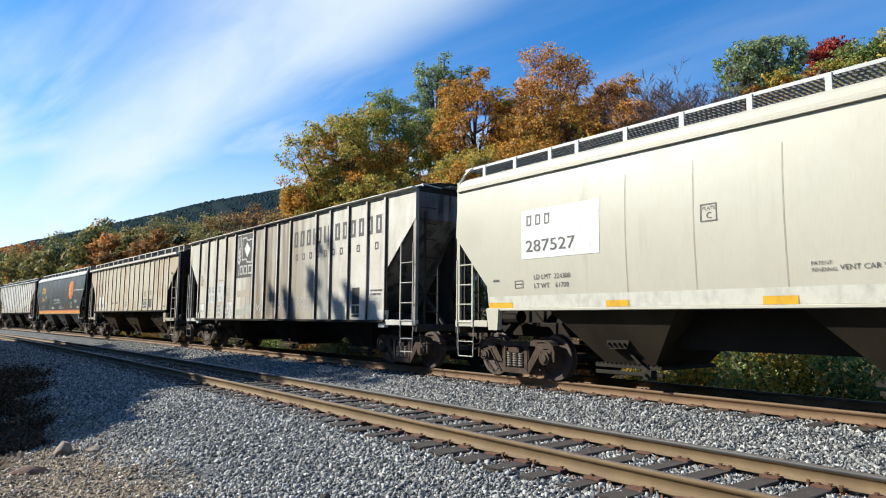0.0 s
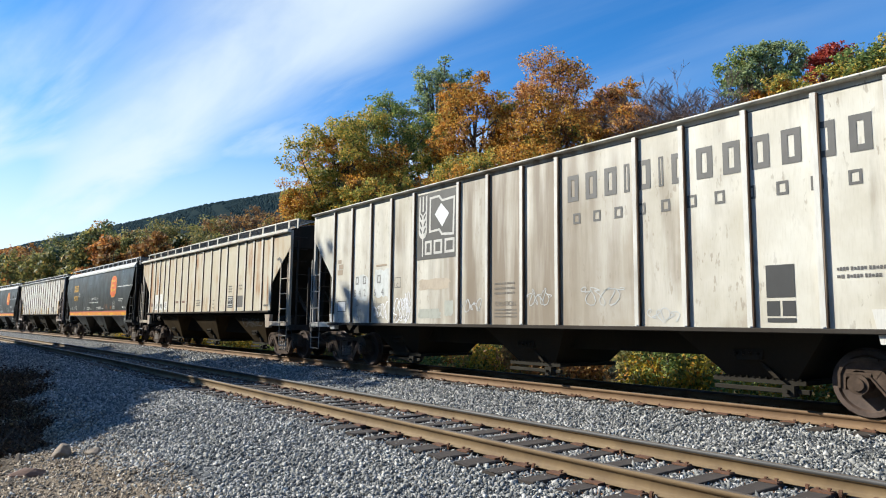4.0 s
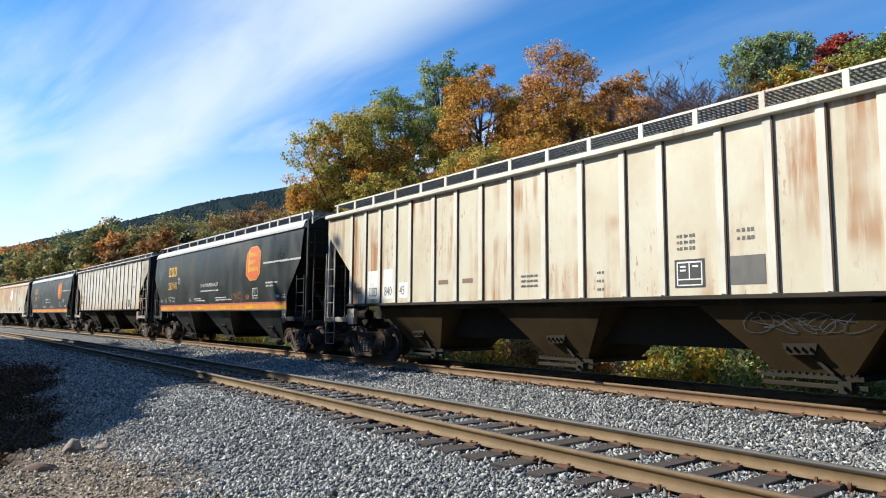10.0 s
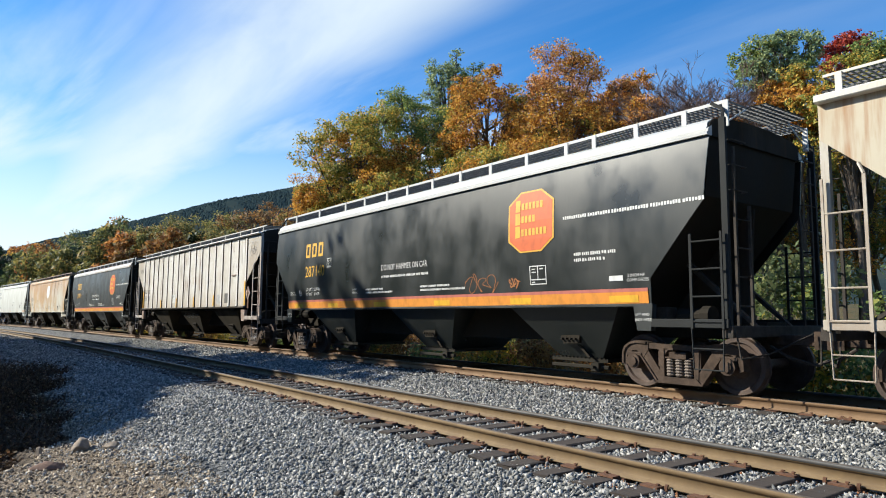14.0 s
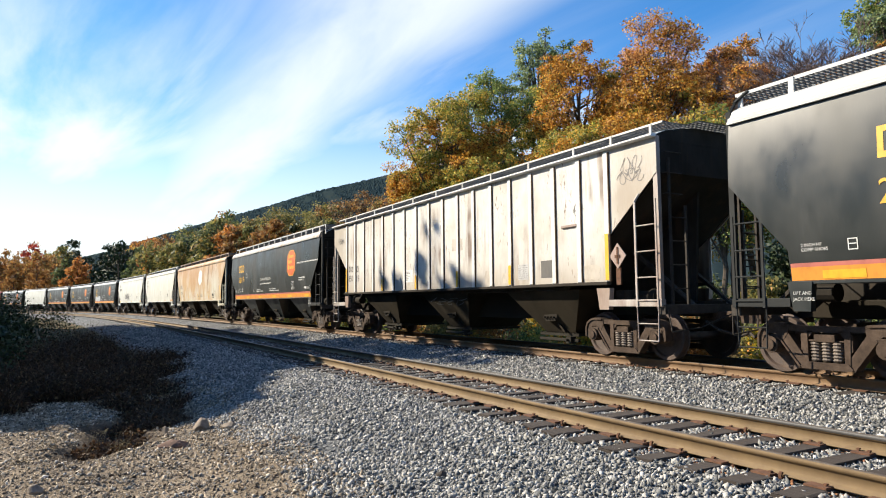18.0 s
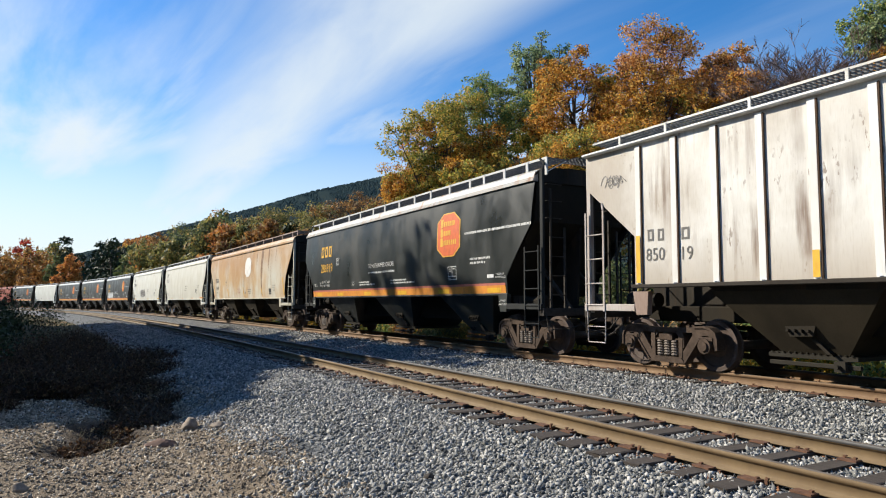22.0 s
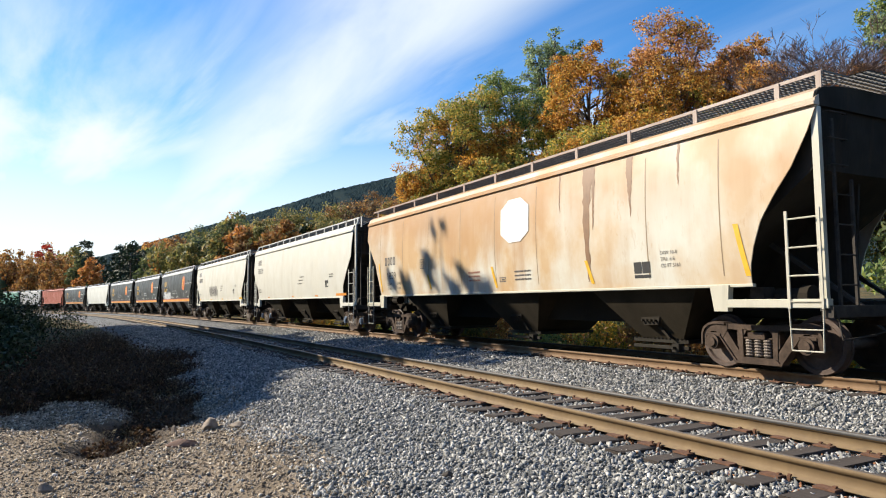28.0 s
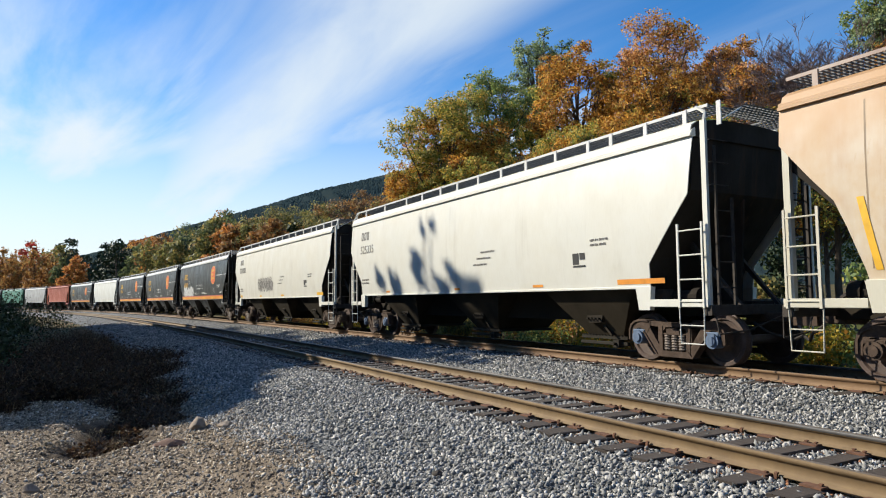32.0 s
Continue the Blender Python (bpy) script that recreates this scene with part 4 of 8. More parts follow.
def hopper_car(c):
    """One covered hopper, parts under an empty at the rail head."""
    kind, body, trim = c["kind"], MAT[c["body"]], MAT[c["trim"]]
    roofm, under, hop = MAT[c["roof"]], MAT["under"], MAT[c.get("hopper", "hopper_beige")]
    car = tagged(new("hopper_car"), c["label"], "hopper car", "train of hopper cars")
    if c.get("blue"):
        car["blue_bearings"] = 1
    ef, er, half, kf, kr, sf = c["end"], c["rear"], c["half"], c["kink"], c["rear_kink"], c["sheet"]
    wheels = []
    near = c["near"]
    top = c["top"]
    w_in = 1.44
    # bin between the side sheets, with sloping ends
    if kind == "ribbed":
        prof = [(-er + 0.02, top), (-er + 0.02, c["nick"]), (-kr, 2.50), (-5.9, 1.42), (5.9, 1.42), (kf, 2.50), (ef - 0.02, c["nick"]), (ef - 0.02, top)]
    else:
        prof = [(-er + 0.05, 4.2), (-er + 0.05, 3.2), (-kr + 0.08, 2.0), (-6.6, 1.40), (6.6, 1.40), (kf - 0.05, 2.0), (sf - 0.16, 3.16), (sf - 0.05, 4.2)]
    Build().prism(prof, -w_in + 0.03, w_in - 0.03).done("bin", MAT[c.get("endcol", "end_grime_shade")], car)
    for sign in (-1, 1):
        side_sheet(c, sign).done("side_sheet", body, car, c["side_label"], kind != "ribbed")
    # ribs and sills
    for sign in (-1, 1):
        if kind == "ribbed":
            y = sign * 1.50
            ya, yb = sorted((y - sign * 0.005, y + sign * c.get("rib", 0.034)))
            for x in c["ribs"]:
                wide = c.get("rib_half", 0.075)
                b = Build().prism([(x - wide, ya if sign > 0 else yb), (x + wide, ya if sign > 0 else yb), (x + wide * 0.8, yb if sign > 0 else ya), (x - wide * 0.8, yb if sign > 0 else ya)], c["deep"] + 0.02, top - 0.08, "z")
                if near:
                    b.tube((x, y + sign * 0.05, c["deep"] - 0.03), (x, y + sign * 0.05, c["deep"] + 0.03), 0.035, 6)
                b.done("rib", trim, car)
                # dark strip over each rib's front side: rust, plus that side's shade
                if near and sign < 0:
                    Build().box(x + wide * 0.8 + 0.004, x + wide + 0.012, y - c.get("rib", 0.034) + 0.003, y + 0.003, c["deep"] + 0.02, top - 0.09).done("rib_shade_strip", MAT["rib_rust_shade"], car, "dark strip of rust and shade along a rib")
            ys = sorted((y - sign * 0.02, y + sign * 0.10))
            Build().box(-kr - 0.02, kf + 0.02, ys[0], ys[1], c["deep"] - 0.06, c["deep"] + 0.012, 0.012).done("side_sill", MAT[c.get("sill", c["trim"])], car)
            Build().box(-er, ef, ys[0] - 0.02, ys[1] + 0.005, top - c.get("chord", 0.10), top + 0.015, 0.02).done("top_chord", roofm, car)
        else:
            ys = sorted((sign * 1.44, sign * 1.52))
            x0, x1 = (-kr - 0.02, kf if kind == "smooth" else 7.56)
            Build().box(x0, x1, ys[0], ys[1], 1.40, 1.455, 0.01).done("side_sill", MAT[c.get("sill", c["trim"])], car)
            fa = sorted((sign * 1.42, sign * 1.56))
            Build().prism([(fa[0], 4.10), (fa[1], 4.10), (fa[1], 4.145), (fa[1] - 0.03, 4.16), (fa[1] - 0.03, 4.20), (fa[0], 4.27)] if sign > 0 else
                          [(fa[0], 4.10), (fa[1], 4.10), (fa[1], 4.27), (fa[0] + 0.03, 4.20), (fa[0] + 0.03, 4.16), (fa[0], 4.145)], -er, sf, "x").done("roof_eave", roofm, car)
    # roof
    rz = top + 0.01 if kind == "ribbed" else 4.2
    if kind != "ribbed":
        arch = [(-1.52, rz), (-1.47, rz + 0.12), (-1.34, rz + 0.20), (-0.9, rz + 0.27), (-0.4, rz + 0.30), (0.4, rz + 0.30), (0.9, rz + 0.27), (1.34, rz + 0.20), (1.47, rz + 0.12), (1.52, rz)]
    else:
        arch = [(-1.50, rz), (-1.25, rz + 0.10), (-0.8, rz + 0.19), (-0.4, rz + 0.235), (0.4, rz + 0.235), (0.8, rz + 0.19), (1.25, rz + 0.10), (1.50, rz)]
    Build().prism(arch + [(1.45, rz - 0.06), (-1.45, rz - 0.06)], -er + 0.04, sf - 0.04, "x").done("roof", roofm, car)
    # thin dark plate added over each roof end to give it shade
    for sx in (-1, 1):
        x0, x1 = (sf - 0.04, sf - 0.012) if sx > 0 else (-er + 0.012, -er + 0.04)
        Build().prism([(-1.44, rz - 0.10)] + [(y * 0.985, z - 0.005) for y, z in arch] + [(1.44, rz - 0.10)], x0, x1, "x").done("roof_end_shade", MAT["end_grime_shade"], car)
    b = Build()
    b.box(-er + 0.6, ef - 0.6, -0.30, 0.30, rz + 0.2, rz + 0.30, 0.03)
    for i in range(9):
        x = -er + 1.3 + i * (er + ef - 2.6) / 8
        b.box(x - 0.05, x + 0.05, -0.36, 0.36, rz + 0.22, rz + 0.33)
    b.done("hatch_cover", roofm, car)
    # running boards
    bz = c["board"]
    for sign in (-1, 1):
        ya, yb = sorted((sign * 1.28, sign * 0.66))
        b = Build()
        grating(b, -er, ef, ya, yb, bz, 0.085 if near else 0.5)
        b.done("running_board", MAT["grate"], car)
        Build().box(-er, ef, sign * 1.30 - 0.008, sign * 1.30 + 0.008, bz - (0.032 if kind == "ribbed" else 0.05), bz + 0.005).done("board_edge", MAT[c["rail"]], car)
        for x in c["posts"]:
            Build().box(x - c.get("bracket", 0.045), x + c.get("bracket", 0.045), sign * 1.31 - 0.014, sign * 1.31 + 0.012, rz + 0.03, bz - 0.005).tube((x, sign * 1.3, rz + 0.10), (x, sign * 0.7, bz - 0.04), 0.015, 4).done("board_bracket", MAT[c["rail"]], car)
    for sx in (-1, 1):
        e, k = (ef, kf) if sx > 0 else (er, kr)
        b = Build()
        tread_plate(b, sx * e - 0.32, sx * e + 0.32, -0.66, 0.66, bz, 0.11 if near else 0.22)
        b.done("end_platform", MAT["grate"], car)
        # corner posts, end sill and ladders
        for sign in (-1, 1):
            b = Build()
            y = sign * 1.46
            if kind == "smooth":
                b.box(sx * (e + 0.02) - 0.05, sx * (e + 0.02) + 0.05, y - 0.03, y + 0.03, 1.02, 4.34)
                b.path([(sx * (e + 0.02), y, 4.3), (sx * (e - 0.02), y * 0.93, 4.5), (sx * (e - 0.25), sign * 1.3, bz)], 0.03, 5)
            else:
                b.box(sx * (e - 0.05) - 0.055, sx * (e - 0.05) + 0.055, y - 0.03, y + 0.055, 1.02, top - 0.02)
            b.done("corner_post", MAT[c["post"]], car)
            b = Build()
            xo = sx * (e - 0.55)
            zt = 3.10 if kind == "ribbed" else 2.55
            ladder(b, xo, sx * (e - 0.02), sign * 1.55, 1.05, zt, (1.16, 1.55, 1.98, 2.42) if kind != "ribbed" else (1.18, 1.62, 2.12, 2.62))
            if kind == "ribbed":
                b.tube((xo, sign * 1.55, zt), (xo + sx * 0.08, sign * 1.50, zt + 0.16), 0.022)
            b.done("side_ladder", MAT[c["post"]], car)
            b = Build()
            xs = sx * (e - 0.30)
            b.path([(xs - 0.27, sign * 1.53, 1.05), (xs - 0.25, sign * 1.53, 0.42), (xs + 0.25, sign * 1.53, 0.42), (xs + 0.27, sign * 1.53, 1.05)], 0.012)
            b.tube((xs - 0.26, sign * 1.53, 0.74), (xs + 0.26, sign * 1.53, 0.74), 0.011)
            b.done("sill_step", MAT[c["post"]], car)
            b = Build()
            ya, yb = sorted((sign * 1.42, sign * 1.54))
            b.box(min(sx * k, sx * (e + 0.05)), max(sx * k, sx * (e + 0.05)), ya, yb, 1.06, 1.20, 0.01)
            b.done("end_sill_rail", MAT[c.get("end_rail", c["post"])], car)
            b = Build()
            x0, x1 = sorted((sx * (k - 0.36), sx * (k + 0.03)))
            b.prism([(x0, 1.44), (x1, 1.44), (x1 - 0.04, 1.0), (x0 + 0.08, 1.0)], ya, yb)
            b.done("jacking_pad", MAT[c["pad"]], car)
            # uprights and a ladder on the end
            b = Build()
            ye = sign * 1.25
            for yy in (ye, ye - sign * 0.42):
                b.box(sx * e - 0.02 + sx * 0.06, sx * e + 0.02 + sx * 0.06, yy - 0.025, yy + 0.025, 1.1, 3.9 if yy == ye else 3.0)
            for z in (1.4, 1.85, 2.3, 2.75):
                b.tube((sx * (e + 0.07), ye, z), (sx * (e + 0.07), ye - sign * 0.42, z), 0.013)
            for z in (3.2, 3.6, 4.0):
                b.path([(sx * e, ye + sign * 0.1, z), (sx * (e + 0.09), ye + sign * 0.1, z), (sx * (e + 0.09), ye - sign * 0.32, z), (sx * e, ye - sign * 0.32, z)], 0.012, 5)
            # dark iron in place of post paint takes in the shade of the end
            b.done("end_ladder", MAT["iron"], car)
        b = Build()
        x0, x1 = sorted((sx * (e - 0.08), sx * (e + 0.10)))
        b.box(x0, x1, -1.5, 1.5, 0.92, 1.10, 0.01)
        for yy in (-0.55, 0.55):
            b.prism([(sx * (e - 0.02), 1.1), (sx * (e - 0.10), 1.1), (sx * (7.0), 2.25), (sx * 7.1, 2.3)], yy - 0.04, yy + 0.04)
        b.done("end_sill", MAT["iron"], car)
        # upright web plate on the centre line, below the slope sheet
        zt = c["nick"] if kind == "ribbed" else 3.18
        Build().prism([(sx * 6.2, 1.14), (sx * (e - 0.45), 1.14), (sx * (e - 0.30), zt - 0.1), (sx * 7.3, 2.35)], -0.03, 0.03).done("web_plate", MAT["end_grime_shade"], car)
        # coupler, air hose and lever
        b = Build()
        x0, x1 = sorted((sx * (e - 0.3), sx * (half - 0.16)))
        b.box(x0, x1, -0.09, 0.09, 0.78, 0.96, 0.02)
        b.prism([(sx * (half - 0.22), -0.15), (sx * (half + 0.02), -0.16), (sx * (half + 0.05), -0.02), (sx * (half - 0.05), 0.03), (sx * (half + 0.06), 0.10), (sx * (half + 0.02), 0.17), (sx * (half - 0.2), 0.14)], 0.74, 1.02, "z")
        b.done("coupler", MAT["truck"], car)
        b = Build()
        b.path([(sx * (e + 0.1), -0.42, 0.78), (sx * (e + 0.35), -0.40, 0.62), (sx * (half - 0.15), -0.25, 0.50), (sx * half, -0.20, 0.58)], 0.026, 6)
        b.path([(sx * (e + 0.12), -1.45, 1.02), (sx * (e + 0.16), -1.40, 0.60), (sx * (e + 0.22), -0.7, 0.66), (sx * (half - 0.2), -0.2, 0.98)], 0.014, 5)
        b.done("air_hose", MAT["iron"], car)
    # hoppers and outlets
    for x in c["bays"]:
        hx, hy = 1.42, 1.40
        bx = 0.46
        v = [(x - hx, -hy, 1.43), (x + hx, -hy, 1.43), (x + hx, hy, 1.43), (x - hx, hy, 1.43), (x - bx, -0.84, 0.42), (x + bx + 0.12, -0.84, 0.42), (x + bx + 0.12, 0.84, 0.42), (x - bx, 0.84, 0.42)]
        Build().add(v, [(0, 1, 5, 4), (1, 2, 6, 5), (2, 3, 7, 6), (3, 0, 4, 7), (4, 5, 6, 7), (3, 2, 1, 0)]).done("hopper_bay", hop, car, "dark sloping discharge hopper")
        b = Build()
        b.box(x - 0.72, x + 0.72, -0.86, 0.86, 0.36, 0.43, 0.01)
        b.box(x - 0.64, x + 0.80, -0.95, -0.88, 0.24, 0.31, 0.01)
        for k in range(14):
            b.tube((x - 0.65 + 0.1 * k, -0.87, 0.435), (x - 0.65 + 0.1 * k, -0.87, 0.455), 0.018, 5)
        b.box(x + 0.45, x + 0.62, -1.02, -0.86, 0.20, 0.36)
        b.tube((x + 0.53, -1.1, 0.28), (x + 0.53, -0.9, 0.28), 0.03)
        b.done("outlet_gate", MAT["under"] if not near else MAT["gate"], car, "dusty metal outlet gate")
        # shaker bracket: a plate with studs and a raking bar below it
        b = Build()
        b.prism([(x - 0.26, 0.86), (x + 0.24, 0.88), (x + 0.20, 0.72), (x - 0.18, 0.70)], -1.10, -0.99)
        for k in range(4):
            b.tube((x - 0.19 + 0.11 * k, -1.16, 0.80), (x - 0.19 + 0.11 * k, -1.08, 0.80), 0.025, 6)
        b.prism([(x + 0.04, 0.72), (x + 0.12, 0.72), (x + 0.40, 0.46), (x + 0.34, 0.45)], -0.99, -0.88)
        b.done("vibrator_bracket", under, car)
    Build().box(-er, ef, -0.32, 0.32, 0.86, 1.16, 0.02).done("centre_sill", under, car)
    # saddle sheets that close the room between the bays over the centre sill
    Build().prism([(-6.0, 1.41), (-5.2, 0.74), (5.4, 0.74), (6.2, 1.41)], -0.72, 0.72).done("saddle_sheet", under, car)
    # brake gear at the rear
    b = Build()
    b.tube((-er + 0.75, -0.75, 1.28), (-er + 1.25, -0.75, 1.28), 0.15, 12)
    b.tube((-er + 0.55, -0.75, 1.28), (-er + 0.75, -0.75, 1.28), 0.19, 12)
    b.done("brake_cylinder", MAT[c.get("tank", "under")], car)
    b = Build()
    b.tube((ef - 1.15, -0.95, 1.25), (ef - 0.70, -0.95, 1.25), 0.13, 12)
    b.tube((ef - 0.70, -0.95, 1.25), (ef - 0.55, -0.95, 1.25), 0.17, 12)
    b.done("air_reservoir", MAT[c.get("tank", "under")], car)
    Build().box(ef - 1.5, ef - 1.25, -1.2, -0.9, 1.15, 1.4, 0.02).done("valve_box", MAT["iron"], car)
    b = Build()
    b.lathe([(0.24, -0.015), (0.27, 0.0), (0.24, 0.015), (0.22, 0.0)], (0, 0, 0), 16)
    for k in range(3):
        a = k * math.tau / 3
        b.tube((0, 0, 0), (0.24 * math.cos(a), 0, 0.24 * math.sin(a)), 0.015, 5)
    o = b.done("brake_wheel", MAT["iron"], car)
    o.matrix_basis = pose(-er - 0.14, 0.3, 3.1, 0, 0, 90)
    for x in (-c.get("truck", 7.28), c.get("truck", 7.28)):
        truck(car, x, wheels)
    return car, wheels


MAT["spring"] = speckled("dusty_coil_spring_steel", [(0.3, (0.0624, 0.0484, 0.039)), (0.7, (0.187, 0.148, 0.121))], 9, 0.7)
MAT["gate"] = paint("dusty_grey_gate", (0.030, 0.027, 0.021), grime=(0.015, 0.012, 0.009), grime_amount=0.6, rough=0.85, spec=0.15, shift=12)


# ---- painted markings, car by car ----
def octagon(c, car, x0, x1, z0, z1, material, name, cut=0.27, lift=0.006, label=""):
    w, h = (x1 - x0) * cut, (z1 - z0) * cut * 0.72
    v = [(x0 + w, z0), (x1 - w, z0), (x1, z0 + h), (x1, z1 - h), (x1 - w, z1), (x0 + w, z1), (x0, z1 - h), (x0, z0 + h)]
    zs = [z0, z0 + h, (z0 + z1) / 2, z1 - h, z1]
    pts, f = [], []
    for z in zs:
        k = 0 if z0 + h <= z <= z1 - h else w
        pts += [(x0 + k, z), (x1 - k, z)]
    f = [(2 * i, 2 * i + 1, 2 * i + 3, 2 * i + 2) for i in range(4)]
    return flat_on_side(c, pts, f, name, material, car, label, lift)


def dark_marks(c, car, number, dx=0.0):
    """Dark cars: gold reporting marks, orange emblem and sill stripe, small white stencils."""
    bars(c, car, "sill_stripe", MAT["orange"], [(-7.49, 7.02, 1.46, 1.66)], "orange stripe with pink upper edge along the sill", 0.012)
    bars(c, car, "stripe_edge", MAT["stripe_pink"], [(-7.49, 7.02, 1.66, 1.72)], "", 0.013)
    bars(c, car, "reflector", MAT["yellow"], [(x, x + 0.62, 1.48, 1.60) for x in (-7.0, -4.6, -1.9, 0.9, 3.6, 6.2)], "", 0.016)
    marks(c, car, -6.42 + dx, 3.08, 0.44, (0.80, 0.80, 0.80), MAT["gold"], "reporting_mark", "golden yellow reporting mark blocks", 0.2)
    if number:
        lettering(c, car, number, -6.42 + dx, 2.46, 0.36, MAT["gold"], "golden yellow car number", 0.92, name="number")
    else:
        marks(c, car, -6.42, 2.47, 0.36, [0.45] * 6, MAT["gold"], "number", "golden yellow number blocks", 0.2)
    octagon(c, car, 3.62, 4.92, 2.52, 3.78, MAT["gold"], "emblem_border", lift=0.008, label="yellow edge of the octagonal emblem")
    octagon(c, car, 3.66, 4.88, 2.55, 3.75, MAT["orange_deep"], "emblem", lift=0.012, label="orange octagonal railway emblem")
    rects = []
    for k, n in ((0, 6), (1, 4), (2, 8)):
        z0 = 3.40 - 0.27 * k
        rects.append((3.84, 3.98, z0 - 0.03, z0 + 0.21))
        wid = 0.78 / 8
        for i in range(min(n, 7)):
            rects.append((4.02 + i * wid * 1.08, 4.02 + i * wid * 1.08 + wid * 0.72, z0, z0 + 0.14))
    bars(c, car, "emblem_lettering", MAT["gold"], rects, "", 0.016)
    scribble(c, car, 3.98, 2.60, 0.62, 0.16, MAT["gold"], 3, 0.012, "emblem_flourish", "thin golden flourish")
    bars(c, car, "stencil_box", MAT["stencil_white"], [(-4.62, -4.60, 2.70, 2.98), (-4.36, -4.34, 2.70, 2.98), (-4.62, -4.34, 2.96, 2.98), (-4.62, -4.34, 2.70, 2.72)])
    lettering(c, car, "C", -4.53, 2.74, 0.10, MAT["stencil_white"])
    lettering(c, car, "PLATE", -4.585, 2.87, 0.065, MAT["stencil_white"])
    lettering(c, car, "DO NOT HAMMER ON CAR", -1.45, 2.44, 0.155, MAT["stencil_white"], "white stencilled warning", 0.80)
    marks(c, car, -1.45, 2.24, 0.062, (2, 4, 6, 5, 7, 3, 5), MAT["stencil_white"], "stencil_line", "", 0.5)
    marks(c, car, -2.3, 1.84, 0.05, (7, 5, 6, 8), MAT["stencil_white"], "stencil_line", "", 0.5)
    marks(c, car, -2.3, 1.93, 0.05, (5, 8, 4), MAT["stencil_white"], "stencil_line", "", 0.5)
    marks(c, car, 0.35, 1.84, 0.05, (8, 9, 6, 11), MAT["stencil_white"], "stencil_line", "", 0.5)
    marks(c, car, 0.35, 1.93, 0.05, (6, 7, 10), MAT["stencil_white"], "stencil_line", "", 0.5)
    lettering(c, car, "LD LMT  224500", -6.36 + dx, 2.01, 0.10, MAT["stencil_white"])
    lettering(c, car, "LT WT    61400", -6.36 + dx, 1.86, 0.10, MAT["stencil_white"])
    bars(c, car, "stencil_box", MAT["stencil_white"], [(4.22, 4.24, 1.86, 2.24), (4.66, 4.68, 1.86, 2.24), (4.22, 4.68, 2.22, 2.24), (4.22, 4.68, 1.86, 1.88), (4.44, 4.46, 1.96, 2.24), (4.22, 4.68, 1.95, 1.97), (4.28, 4.38, 2.16, 2.18), (4.28, 4.40, 2.10, 2.12), (4.50, 4.60, 2.16, 2.18), (4.28, 4.36, 1.90, 1.92)])
    marks(c, car, 5.16, 3.07, 0.066, (9, 8, 12, 9, 6), MAT["stencil_white"], "stencil_line", "white stencilled line", 0.35)
    marks(c, car, 5.42, 2.36, 0.06, (3, 3, 4, 2, 3), MAT["stencil_white"], "stencil_line")
    marks(c, car, 5.42, 2.25, 0.06, (3, 2, 3, 2, 1), MAT["stencil_white"], "stencil_line")
    bars(c, car, "stencil_box", MAT["panel_white"], [(6.22, 6.52, 1.86, 1.95)])
    lettering(c, car, "2 INCH HF", 6.62, 1.92, 0.055, MAT["stencil_white"])
    lettering(c, car, "COMP SHOES", 6.60, 1.84, 0.055, MAT["stencil_white"])
    for x in (-7.46, 6.76):
        lettering(c, car, "LIFT AND", x, 1.25, 0.05, MAT["stencil_white"], lift=0.076)
        lettering(c, car, "JACK HERE", x, 1.16, 0.05, MAT["stencil_white"], lift=0.076)
    lettering(c, car, "PATENT", -3.06, 1.95, 0.055, MAT["stencil_white"])
    lettering(c, car, "PENDING", -3.06, 1.86, 0.055, MAT["stencil_white"])
    lettering(c, car, "2 INCH HF", -7.30, 1.96, 0.05, MAT["stencil_white"])
    lettering(c, car, "COMP SHOES", -7.30, 1.89, 0.05, MAT["stencil_white"])
    bars(c, car, "stencil_box", MAT["stencil_white"], [(-6.60, -6.46, 2.02, 2.035), (-6.60, -6.46, 1.87, 1.885), (-6.60, -6.585, 1.87, 2.03), (-6.475, -6.46, 1.87, 2.03), (-6.58, -6.48, 1.95, 1.965)])


MAT["stripe_pink"] = plain("faded_pink_stripe_paint", (0.429, 0.125, 0.0936))
MAT["oval_white"] = plain("white_emblem_paint", (0.686, 0.686, 0.671))
MAT["teal"] = plain("faded_teal_graffiti", (0.328, 0.335, 0.289))
MAT["salmon"] = plain("faded_salmon_graffiti", (0.39, 0.328, 0.25))

RIBS18 = [round(-7.2 + 14.4 * i / 17, 3) for i in range(18)]
RIBS_WHITE = [round(-7.52 + 14.86 * i / 17, 3) for i in range(18)]
RIBS_CREAM = [-7.38, -6.62, -5.86, -5.10, -4.42, -3.43, -2.56, -1.67, -0.74, 0.24, 1.19, 2.15, 2.92, 3.98, 4.75, 5.49, 6.25, 7.04]
RIBSL = [7.07, 6.17, 5.17, 4.12, 3.22, 1.42, 0.47, -0.58, -1.58, -3.32, -4.33, -5.33, -6.33, -7.37]
POSTS = [-8.4, -7.48, -5.74, -3.99, -2.84, -1.63, -0.62, 0.52, 1.65, 2.74, 3.9, 5.02, 5.73, 6.69, 7.66, 8.4]
BAYS = (-4.60, 0.15, 4.88)


def smooth(body, trim, roof, label, side_label, **more):
    c = dict(kind="smooth", body=body, trim=trim, roof=roof, post=trim, pad=trim, rail="rail_white", end=8.40, rear=8.50, sheet=8.22, kink=7.08, rear_kink=7.52, deep=1.42, top=4.10, board=4.66, posts=POSTS,
             bays=BAYS, label=label, side_label=side_label, near=True)
    if body == "black":
        c["hopper"] = "black"
        c["endcol"] = "under"
        c["post"] = "black_post"
    c.update(more)
    if c["kind"] == "round":
        c["sheet"] = c["end"]
    return c


